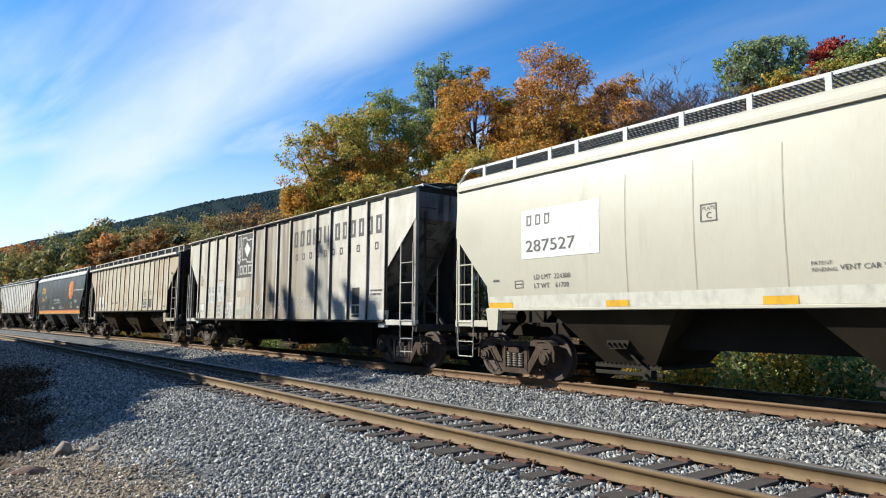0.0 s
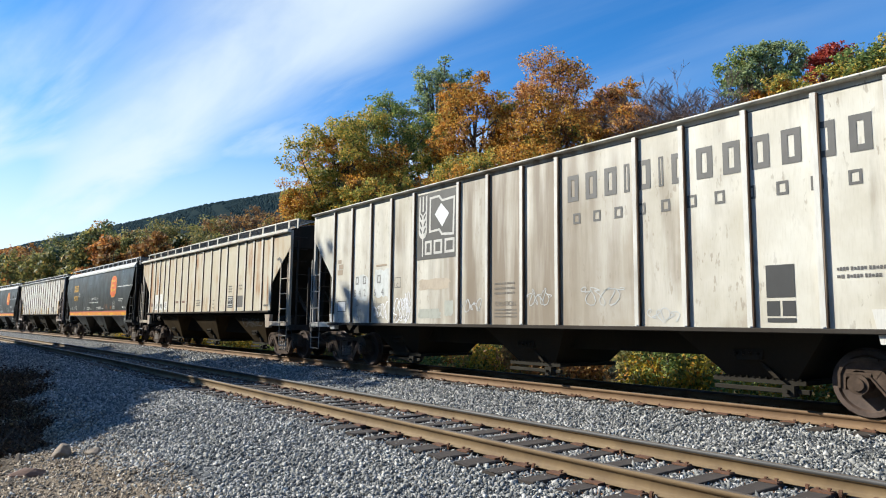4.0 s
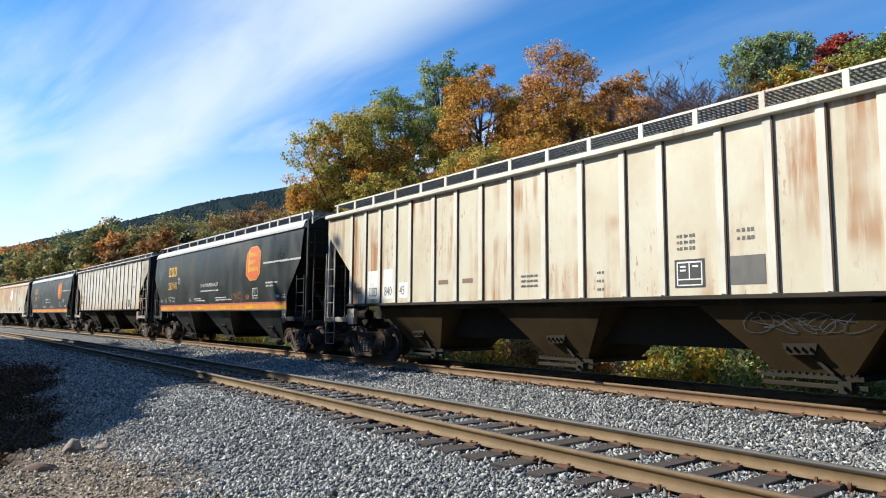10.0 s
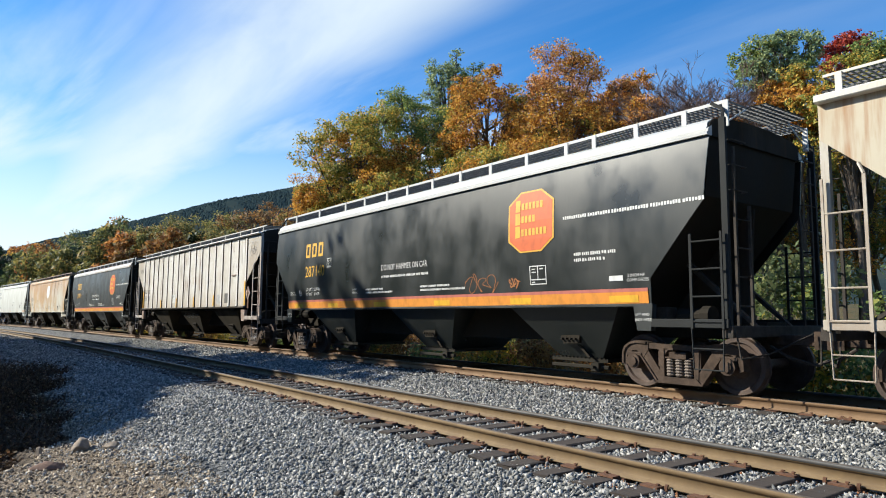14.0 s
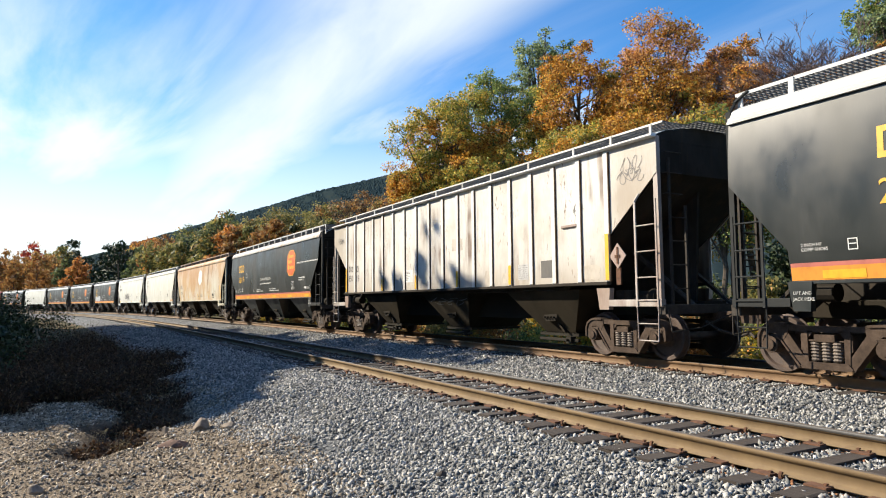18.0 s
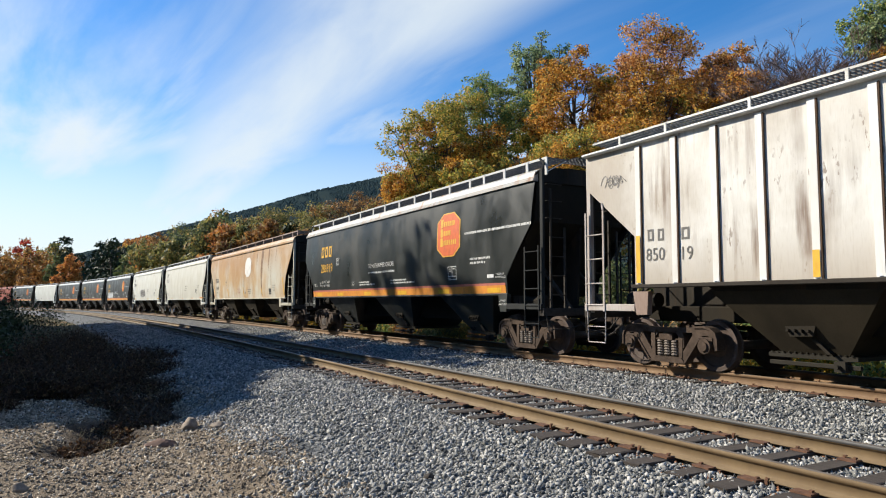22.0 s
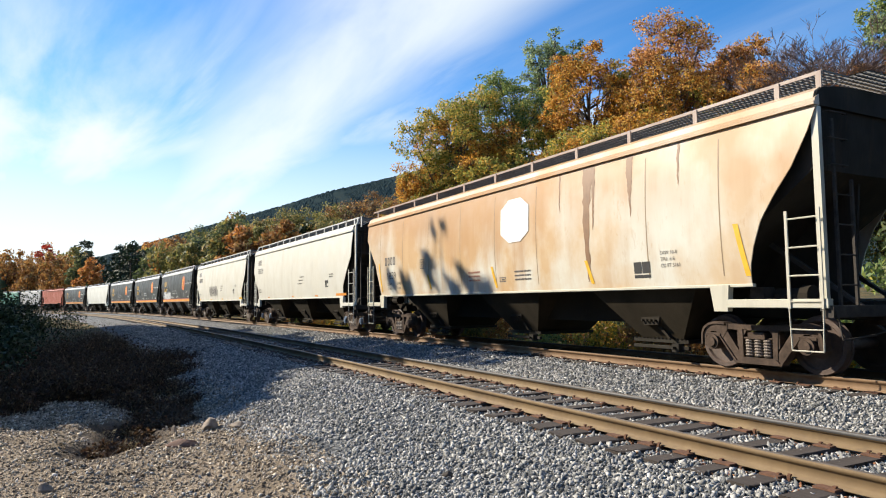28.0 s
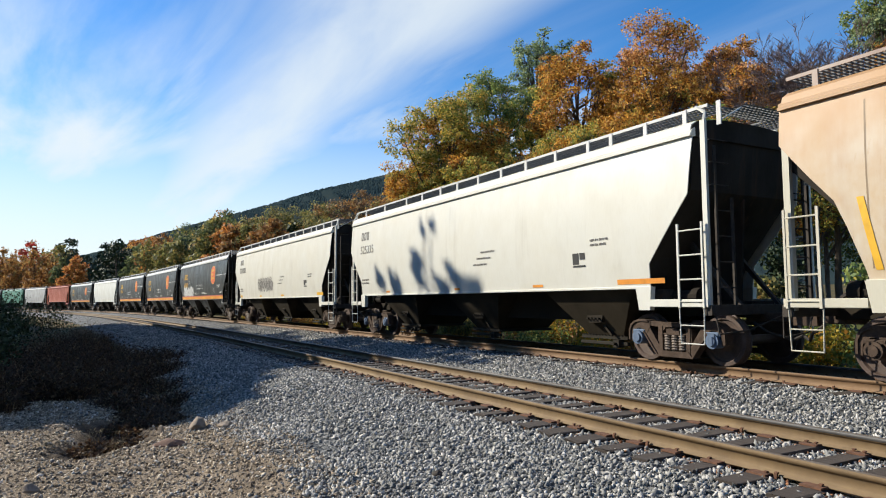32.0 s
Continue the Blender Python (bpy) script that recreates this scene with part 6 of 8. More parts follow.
    v = [(7.40, -1.53, 2.08), (7.63, -1.53, 1.82), (7.86, -1.53, 2.08), (7.63, -1.53, 2.34)]
    b = Build().add([p for p in v] + [(x, y + 0.02, z) for x, y, z in v], [(0, 1, 2, 3), (4, 7, 6, 5), (0, 4, 5, 1), (1, 5, 6, 2), (2, 6, 7, 3), (3, 7, 4, 0)])
    b.done("placard_holder", MAT["placard"], car, "rusty diamond placard holder")
    Build().box(7.57, 7.69, -1.52, -1.48, 1.50, 1.84).box(7.61, 7.65, -1.545, -1.535, 1.92, 2.26).box(7.56, 7.70, -1.545, -1.535, 2.04, 2.10).done("placard_post", MAT["spike"], car)
    # pale scrawls on the sloping hopper sheets
    for i, x, w, z, h, seed in ((4, -0.7, 1.9, 1.08, 0.24, 21), (2, 4.1, 1.7, 1.00, 0.32, 22), (2, 4.3, 1.3, 1.02, 0.26, 24)):
        o = scribble(TRAIN[i][0], TRAIN[i][1], x, z, w, h, MAT["graffiti_faint"], seed, 0.006, label="faint pale graffiti on the hopper")
        for p in o.data.vertices:
            p.co.y = -(0.84 + (p.co.z - 0.42) * 0.5545) - 0.012
    # tan car
    c, car = TRAIN[6][:2]
    octagon(c, car, 0.20, 1.44, 2.68, 3.78, MAT["oval_white"], "emblem", 0.29, 0.012, "plain white octagonal emblem")
    marks(c, car, -7.46, 2.50, 0.28, (0.66, 0.66, 0.66, 0.66), MAT["stencil_grey"], "reporting_mark", "dark reporting mark blocks", 0.20)
    lettering(c, car, "1859", -7.34, 2.01, 0.26, MAT["stencil_grey"], "dark car number", 1.15, name="number")
    bars(c, car, "stencil_box", MAT["stencil_grey"], [(-4.60, -4.58, 2.26, 2.56), (-4.34, -4.32, 2.26, 2.56), (-4.60, -4.32, 2.54, 2.56), (-4.60, -4.32, 2.26, 2.28)])
    lettering(c, car, "C", -4.51, 2.31, 0.10, MAT["stencil_grey"])
    lettering(c, car, "PLATE", -4.565, 2.45, 0.06, MAT["stencil_grey"])
    for k in range(3):
        marks(c, car, -1.55, 1.98 - 0.11 * k, 0.05, (4, 5, 3), MAT["faded_red"], "stencil_line")
        marks(c, car, 0.75, 1.92 - 0.10 * k, 0.045, (5, 4, 6), MAT["stencil_grey"], "stencil_line")
    bars(c, car, "stencil_box", MAT["stencil_grey"], [(0.05, 0.34, 1.80, 1.82), (0.05, 0.34, 1.70, 1.72), (0.05, 0.07, 1.70, 1.82), (0.32, 0.34, 1.70, 1.82), (0.14, 0.28, 1.74, 1.78)])
    for word, number, z in (("LD LMT", "224400", 1.80), ("LT WT", "61600", 1.64)):
        lettering(c, car, word, -7.31, z, 0.085, MAT["stencil_grey"])
        lettering(c, car, number, -6.48, z + 0.01, 0.085, MAT["stencil_grey"])
    bars(c, car, "data_panel", MAT["stencil_black"], [(4.92, 5.12, 1.72, 1.94), (5.14, 5.35, 1.72, 1.94), (4.92, 5.35, 1.63, 1.69)], "black data panel")
    for k, t in enumerate(("EXW 10-8", "TPU  6-8", "CU FT 5161")):
        lettering(c, car, t, 5.62, 2.05 - 0.12 * k, 0.07, MAT["stencil_grey"])
    for x0, z0, z1 in ((7.30, 1.58, 2.45), (3.49, 1.56, 2.06), (-4.10, 1.60, 2.06), (-0.31, 1.56, 2.12), (-8.00, 1.58, 2.60)):
        v = [(x0 + 0.14 - 0.18 * k / 6 + w, z0 + (z1 - z0) * k / 6) for k in range(7) for w in (0, 0.10)]
        flat_on_side(c, v, [(2 * k, 2 * k + 1, 2 * k + 3, 2 * k + 2) for k in range(6)], "reflector", MAT["yellow"], car, "slanting yellow reflective strip", 0.008)
    for k, (x, w, z0) in enumerate(((3.42, 0.34, 1.72), (3.74, 0.10, 2.7), (3.50, 0.10, 1.6), (4.77, 0.22, 3.2), (4.86, 0.09, 2.85), (2.6, 0.05, 3.2), (6.1, 0.06, 3.3))):
        drip(c, car, x, w, 4.09, z0, MAT["rust_run"], 80 + k)
    for x in (-7.90, -5.95, -4.02, -1.98, -0.13, 1.72, 3.56, 5.3, 7.0):
        bars(c, car, "weld_seam", MAT["seam_rust"], [(x, x + 0.022, 1.6, 3.95)], "", 0.003)
    # pale cars
    for i, num in ((7, "525335"), (8, "287102")):
        c, car = TRAIN[i][:2]
        marks(c, car, -7.35, 3.45, 0.30, (0.7, 0.7, 0.7), MAT["stencil_grey"], "reporting_mark", "grey reporting mark blocks", 0.15)
        if i == 7:
            lettering(c, car, num, -7.40, 2.96, 0.30, MAT["stencil_grey"], "grey car number", 1.0, name="number")
        else:
            marks(c, car, -7.40, 2.96, 0.30, [0.6] * 6, MAT["stencil_grey"], "number", "grey number blocks", 0.2)
        for k in range(3):
            marks(c, car, 1.0 - k * 0.2, 2.45 - k * 0.16, 0.05, (4, 6, 3), MAT["stencil_grey"], "stencil_line")
        marks(c, car, -7.3, 1.96, 0.06, (2, 3, 5), MAT["stencil_grey"], "stencil_line")
        marks(c, car, -7.3, 1.84, 0.06, (2, 3, 5), MAT["stencil_grey"], "stencil_line")
        marks(c, car, 5.3, 2.42, 0.05, (3, 2, 3, 2), MAT["stencil_grey"], "stencil_line")
        marks(c, car, 5.3, 2.32, 0.05, (3, 2, 4), MAT["stencil_grey"], "stencil_line")
        bars(c, car, "data_panel", MAT["stencil_black"], [(4.72, 4.92, 1.96, 2.20), (4.95, 5.12, 2.06, 2.20), (4.72, 5.12, 1.90, 1.94)], "black data panel")
        if i == 7:
            bars(c, car, "reflector", MAT["orange"], [(6.02, 7.25, 1.50, 1.60), (-0.5, -0.2, 1.50, 1.56), (3.2, 3.6, 1.50, 1.56), (-5.2, -4.9, 1.50, 1.56)], "orange reflective strips")
        else:
            bars(c, car, "reflector", MAT["yellow"], [(-7.4, -6.9, 1.5, 1.62), (6.4, 7.2, 1.5, 1.62), (-3, -2.6, 1.5, 1.58), (1, 1.5, 1.5, 1.58)], "yellow reflective strips")
            for k in range(5):
                scribble(c, car, -3.2 + k * 0.55, 1.75, 0.7, 0.8, MAT["graffiti"], 30 + k, 0.035, label="grey graffiti letters")
    c, car = TRAIN[9][:2]
    for k in range(6):
        scribble(c, car, -6.6 + k * 0.6, 1.6, 0.9, 0.9, MAT["graffiti_pale"], 40 + k, 0.09, label="pale graffiti block letters")
    c, car = TRAIN[3][:2]
    scribble(c, car, 2.2, 1.72, 1.0, 0.45, MAT["graffiti_orange"], 50, 0.008, label="thin orange graffiti loops")
    scribble(c, car, 3.6, 1.80, 0.3, 0.22, MAT["graffiti_orange"], 51, 0.012, label="thin orange graffiti loops")


MAT["faded_red"] = plain("faded_red_stencil", (0.351, 0.133, 0.0858))
MAT["stencil_faint"] = plain("worn_grey_stencil", (0.156, 0.136, 0.109))
MAT["graffiti_faint"] = plain("faint_bluish_graffiti_paint", (0.075, 0.088, 0.10))
MAT["pale_band"] = plain("pale_sill_paint", (0.546, 0.53, 0.452))
MAT["seam_rust"] = plain("rusty_weld_seam", (0.234, 0.164, 0.0936))
MAT["seam"] = plain("grey_weld_seam", (0.328, 0.304, 0.242))
MAT["letter_grey"] = plain("faded_charcoal_letters", (0.078, 0.0741, 0.0686))
MAT["pale_patch"] = plain("pale_overpaint", (0.445, 0.441, 0.429))
MAT["graffiti_white"] = plain("chalky_white_graffiti_paint", (0.72, 0.72, 0.73))
MAT["blue_patch"] = plain("faded_bluish_overpaint", (0.50, 0.515, 0.50))
MAT["stencil_worn"] = plain("worn_dark_stencil", (0.20, 0.195, 0.185))
MAT["emblem_white"] = plain("weathered_white_emblem_paint", (0.47, 0.455, 0.42))
MAT["rust_smear"] = plain("faded_brown_overpaint", (0.30, 0.235, 0.17))
MAT["seam_dark"] = plain("dirty_seam", (0.10, 0.09, 0.075))
MAT["spike_flat"] = plain("rusty_plate", (0.172, 0.101, 0.0702))
MAT["grime_smear"] = plain("brown_grime_smear", (0.468, 0.413, 0.343))
MAT["rust_run"] = plain("dark_rust_run", (0.195, 0.105, 0.0507))
MAT["placard"] = plain("rusty_pink_placard", (0.328, 0.234, 0.195))
mark_cars()

# ---- plants ----
def leaf_cloud(centres, radii, n, size, seed, flat=0.8, droop=0.3):
    """Leaf quads round clump centres, denser towards the shell of each clump."""
    r = np.random.default_rng(seed)
    centres, radii = np.asarray(centres), np.asarray(radii)
    w = radii ** 2 / (radii ** 2).sum()
    pick = r.choice(len(centres), n, p=w)
    d = r.normal(size=(n, 3))
    d /= np.linalg.norm(d, axis=1)[:, None]
    p = centres[pick] + d * (radii[pick] * r.uniform(0.15, 1.0, n) ** 0.55)[:, None] * np.array([1, 1, flat])
    a = r.normal(size=(n, 3))
    a /= np.linalg.norm(a, axis=1)[:, None]
    a[:, 2] -= droop
    b = np.cross(a, d + r.normal(size=(n, 3)) * 0.6)
    b /= np.linalg.norm(b, axis=1)[:, None] + 1e-6
    k = size * r.uniform(0.6, 1.3, n)[:, None]
    a, b = a * k * 0.5, b * k * 0.32
    v = np.stack([p - a, p + b * 0.9 - a * 0.1, p + a, p - b], 1).reshape(-1, 3)
    return v, np.arange(4 * n).reshape(n, 4)


def base_z(x, y):
    """Ground height under a place, by its distance from the line."""
    best = min(range(0, 340, 4), key=lambda s: (track_at(s)[0] - Vector((x, y, 0))).length)
    p, h = track_at(best)
    v = (x - p.x) * -math.sin(h) + (y - p.y) * math.cos(h)
    return float(ground_height(best, v))


def tree(label, x, y, h, w, leaves, n, leaf, seed, low=0.26, clumps=40, name="tree", group="trackside trees", lean=0.0, clump=0.23, sink=0.25):
    """Tapered trunk, limbs to each clump, and a crown of single leaves with gaps."""
    r = random.Random(seed)
    z0 = base_z(x, y) - sink
    t = tagged(new(name), label, "tree", group)
    t.location = (x, y, z0)
    b = Build()
    pts = [Vector((lean * k * k + r.uniform(-0.1, 0.1) * k * h * 0.1, r.uniform(-0.1, 0.1) * k * h * 0.1, k * h * 0.82)) for k in (0, 0.2, 0.4, 0.6, 0.8, 1.0)]
    r0 = max(0.05, h * 0.014)
    for i in range(5):
        b.tube(pts[i], pts[i + 1], r0 * (1.25 - i * 0.22), 8, r0 * (1.03 - i * 0.22))
    b.done("trunk", MAT["bark"], t, "", True)
    centres, radii = [], []
    limbs = Build()
    for i in range(clumps):
        k = (i + 0.5) / clumps
        zz = h * (low + (1 - low) * k) * r.uniform(0.94, 1.03)
        rel = (zz / h - low) / (1 - low)
        wide = w * 0.5 * (math.sin(math.pi * min(max(rel * 0.82 + 0.16, 0), 1)) ** 0.7)
        if name == "evergreen_tree":
            wide = w * 0.5 * min(1.0, (1.05 - rel) * 3.0) ** 0.5
        if name == "pine_tree":
            wide = w * 0.5 * (1.06 - rel) ** 0.42
        a = i * 2.39996 + r.uniform(-0.5, 0.5)
        d = wide * math.sqrt(r.uniform(0.1, 1.0)) * 0.86
        rad = w * clump * r.uniform(0.55, 0.95) * ((1.15 - rel) if name == "pine_tree" else 0.62 if rel > 0.8 else 1.0)
        c = Vector((lean * (zz / h) ** 2 + math.cos(a) * d, math.sin(a) * d, min(zz, h - rad * 0.45)))
        centres.append(c)
        radii.append(rad)
        j = min(4, int(max(0.15, zz / h * 0.7) / 0.82 * 5))
        s = pts[j].lerp(pts[j + 1], r.random())
        mid = s.lerp(c, 0.55) + Vector((0, 0, -0.03 * h))
        limbs.tube(s, mid, r0 * 0.34, 5, r0 * 0.22)
        limbs.tube(mid, c, r0 * 0.22, 5, r0 * 0.08)
        for _ in range(3):
            e = c + Vector((r.uniform(-1, 1), r.uniform(-1, 1), r.uniform(-0.4, 0.9))) * rad
            limbs.tube(c, e, r0 * 0.08, 4, r0 * 0.03)
    limbs.done("branchwork", MAT["bark"], t)
    v, f = leaf_cloud(centres, radii, n, leaf, seed)
    o = new("crown", raw_mesh("crown", v, f, LEAF[leaves]))
    o.parent = t
    return t


def leaf_sprays(centres, radii, out, n, size, seed):
    """Leaves on small sprays, mostly facing outwards and up."""
    r = np.random.default_rng(seed)
    w = radii ** 2 / (radii ** 2).sum()
    pick = r.choice(len(centres), n, p=w)
    d = r.normal(size=(n, 3))
    d /= np.linalg.norm(d, axis=1)[:, None]
    p = centres[pick] + d * (radii[pick] * r.uniform(0.0, 1.0, n) ** 0.5)[:, None] * np.array([1, 1, 0.7])
    face = out[pick] * 0.6 + r.normal(size=(n, 3)) * 0.55 + np.array([0, 0, 0.35])
    face /= np.linalg.norm(face, axis=1)[:, None]
    a = np.cross(face, r.normal(size=(n, 3)))
    a /= np.linalg.norm(a, axis=1)[:, None] + 1e-6
    b = np.cross(face, a)
    k = size * r.uniform(0.55, 1.35, n)[:, None]
    a, b = a * k * 0.55, b * k * 0.36
    v = np.stack([p - a, p + b - a * 0.1, p + a, p - b - a * 0.1], 1).reshape(-1, 3)
    return v, np.arange(4 * n).reshape(n, 4)


def oak(label, x, y, zc, rw, rh, leaves, n, leaf, seed, lobes=36, group="trackside trees"):
    """A broad tree: trunk, forking limbs, and a crown of leaf sprays gathered into uneven lobes with gaps between them."""
    r = random.Random(seed)
    q = np.random.default_rng(seed)
    z0 = base_z(x, y) - 0.25
    t = tagged(new("tree"), label, "tree", group)
    t.location = (x, y, z0)
    mid = zc - z0
    r0 = max(0.10, (mid + rh) * 0.013)
    b = Build()
    pts = [Vector((r.uniform(-0.15, 0.15) * k, r.uniform(-0.15, 0.15) * k, (mid + rh * 0.35) * k / 5)) for k in range(6)]
    for i in range(5):
        b.tube(pts[i], pts[i + 1], r0 * (1.25 - i * 0.21), 8, r0 * (1.04 - i * 0.21))
    b.done("trunk", MAT["bark"], t, "", True)
    limbs, cs, rs, out = Build(), [], [], []
    for i in range(lobes):
        k = 1 - 2 * (i + 0.5) / lobes
        a = i * 2.39996 + r.uniform(-0.35, 0.35)
        flat = math.sqrt(max(0, 1 - k * k))
        d = Vector((math.cos(a) * flat, math.sin(a) * flat, k))
        reach = r.uniform(0.35, 0.88)
        lobe = min(rw, rh) * r.uniform(0.28, 0.46)
        c = Vector((d.x * rw * reach, d.y * rw * reach, mid + d.z * rh * reach))
        s = pts[2 + r.randrange(3)].lerp(pts[5], r.uniform(0, 0.5))
        elbow = s.lerp(c, 0.5) + Vector((0, 0, -0.04 * rh))
        limbs.tube(s, elbow, r0 * 0.42, 5, r0 * 0.27)
        limbs.tube(elbow, c, r0 * 0.27, 5, r0 * 0.10)
        for _ in range(15):
            e = Vector((r.gauss(0, 1), r.gauss(0, 1), r.gauss(0.15, 0.8))).normalized()
            f = (e + d * 0.7).normalized()
            m = c + Vector((f.x, f.y, f.z * 0.9)) * lobe * r.uniform(0.45, 1.12)
            limbs.tube(c, m, r0 * 0.08, 3, r0 * 0.03)
            cs.append(m)
            rs.append(lobe * r.uniform(0.24, 0.46))
            out.append(f)
    limbs.done("branchwork", MAT["bark"], t)
    # most sprays in the tree's own colour, some lobes still green or already turned
    cs, rs, out = np.array(cs), np.array(rs), np.array(out)
    turned = np.repeat(np.random.default_rng(seed + 1).random(lobes) < 0.24, 15)
    other = {"olive": "orange", "green": "olive", "grey_green": "green", "orange": "olive", "amber": "orange", "rust": "olive", "red": "rust", "dull_orange": "dull_olive", "dull_olive": "dull_orange", "dull_green": "dull_olive", "brown_oak": "dull_orange"}[leaves]
    for name, which, mat in (("crown", ~turned, leaves), ("turning_leaves", turned, other)):
        if which.any():
            v, f = leaf_sprays(cs[which], rs[which], out[which], max(50, int(n * which.mean())), leaf, seed)
            new(name, raw_mesh(name, v, f, LEAF[mat])).parent = t
    return t


def bare_tree(label, x, y, h, w, seed):
    """Fine grey branches forking upwards, nearly leafless."""
    r = random.Random(seed)
    t = tagged(new("tree"), label, "tree", "trackside trees")
    t.location = (x, y, base_z(x, y) - 0.2)
    b, tw = Build(), Build()

    def grow(p, d, length, rad, depth):
        q = p + d * length
        (b if depth < 2 else tw).tube(p, q, rad, 6 if depth < 2 else 3, rad * 0.6)
        if depth < 7:
            for _ in range((7, 4, 4, 3, 3, 3, 3)[depth]):
                e = (d + Vector((r.uniform(-1, 1), r.uniform(-1, 1), r.uniform(-0.35, 0.4))) * 0.75).normalized()
                grow(p.lerp(q, r.uniform(0.45, 1.0)), e, length * r.uniform(0.52, 0.72), max(rad * 0.54, 0.012), depth + 1)
    grow(Vector((0, 0, 0)), Vector((0, 0, 1)), h * 0.42, h * 0.008, 0)
    parts = (b.done("trunk", MAT["bare_bark"], t), tw.done("twigwork", LEAF["twig"], t))
    k = h / max(p.co.z for p in parts[1].data.vertices)
    for o in parts:
        o.data.transform(Matrix.Diagonal((k, k, k, 1)))
    return t


def shrub(label, x, y, h, w, leaves, n, leaf, seed, category="bush", group="trackside brush", z=None):
    r = random.Random(seed)
    t = tagged(new("shrub"), label, category, group)
    t.location = (x, y, (base_z(x, y) if z is None else z) - 0.08)
    cs, rs, b = [], [], Build()
    for i in range(9):
        a, d = r.uniform(0, 6.28), r.uniform(0, 0.36) * w
        rad = w * r.uniform(0.16, 0.26)
        c = Vector((math.cos(a) * d, math.sin(a) * d, max(rad * 0.5, h * r.uniform(0.35, 0.95) - rad * 0.5)))
        cs.append(c)
        rs.append(rad)
        b.tube((c.x * 0.2, c.y * 0.2, 0), c, 0.018, 4, 0.006)
        for _ in range(3):
            b.tube(c * 0.7, c + Vector((r.uniform(-1, 1), r.uniform(-1, 1), r.uniform(0, 1))) * rad, 0.007, 3, 0.003)
    b.done("stem", MAT["bark"], t)
    if leaves == "brown":
        # dry weeds: arching stalks that carry small curled leaves
        q = np.random.default_rng(seed)
        n = int(n * 0.55)
        a, d = q.uniform(0, math.tau, n), np.sqrt(q.uniform(0, 1, n)) * w * 0.46
        foot = np.stack([np.cos(a) * d, np.sin(a) * d, np.zeros(n)], 1)
        tall = h * q.uniform(0.2, 1.0, n) ** 1.2 * (1.1 - (d / (w * 0.5)) ** 2 * 0.7)
        bend = np.stack([q.normal(size=n) * 0.45, q.normal(size=n) * 0.45, np.ones(n) * 0.85], 1) * tall[:, None]
        half_way = foot + bend * np.array([0.3, 0.3, 0.62])
        tip = foot + bend
        b2 = q.uniform(0, math.tau, n)
        wide = np.stack([np.cos(b2), np.sin(b2), np.zeros(n)], 1) * q.uniform(0.003, 0.008, n)[:, None]
        v = np.concatenate([np.stack([foot - wide, foot + wide, half_way + wide, half_way - wide], 1), np.stack([half_way - wide, half_way + wide, tip + wide * 0.4, tip - wide * 0.4], 1)]).reshape(-1, 3)
        pick = q.integers(0, n, n * 5)
        k = q.uniform(0.35, 1.05, len(pick))[:, None]
        at = foot[pick] * (1 - k) + tip[pick] * k + q.normal(size=(len(pick), 3)) * 0.05 * h
        lv, _ = leaf_sprays(at, np.full(len(at), 0.03), q.normal(size=(len(at), 3)), len(at), 0.055, seed)
        v = np.concatenate([v, lv])
        f = np.arange(len(v)).reshape(-1, 4)
    else:
        v, f = leaf_cloud(cs, rs, n, leaf, seed, 0.9, 0.1)
    v[:, 2] = np.maximum(v[:, 2], 0.0)
    o = new("foliage", raw_mesh("foliage", v, f, LEAF[leaves]))
    o.parent = t
    return t


def at_bearing(deg, dist):
    """Degrees to the left of straight across the tracks."""
    return -math.sin(radians(deg)) * dist, math.cos(radians(deg)) * dist


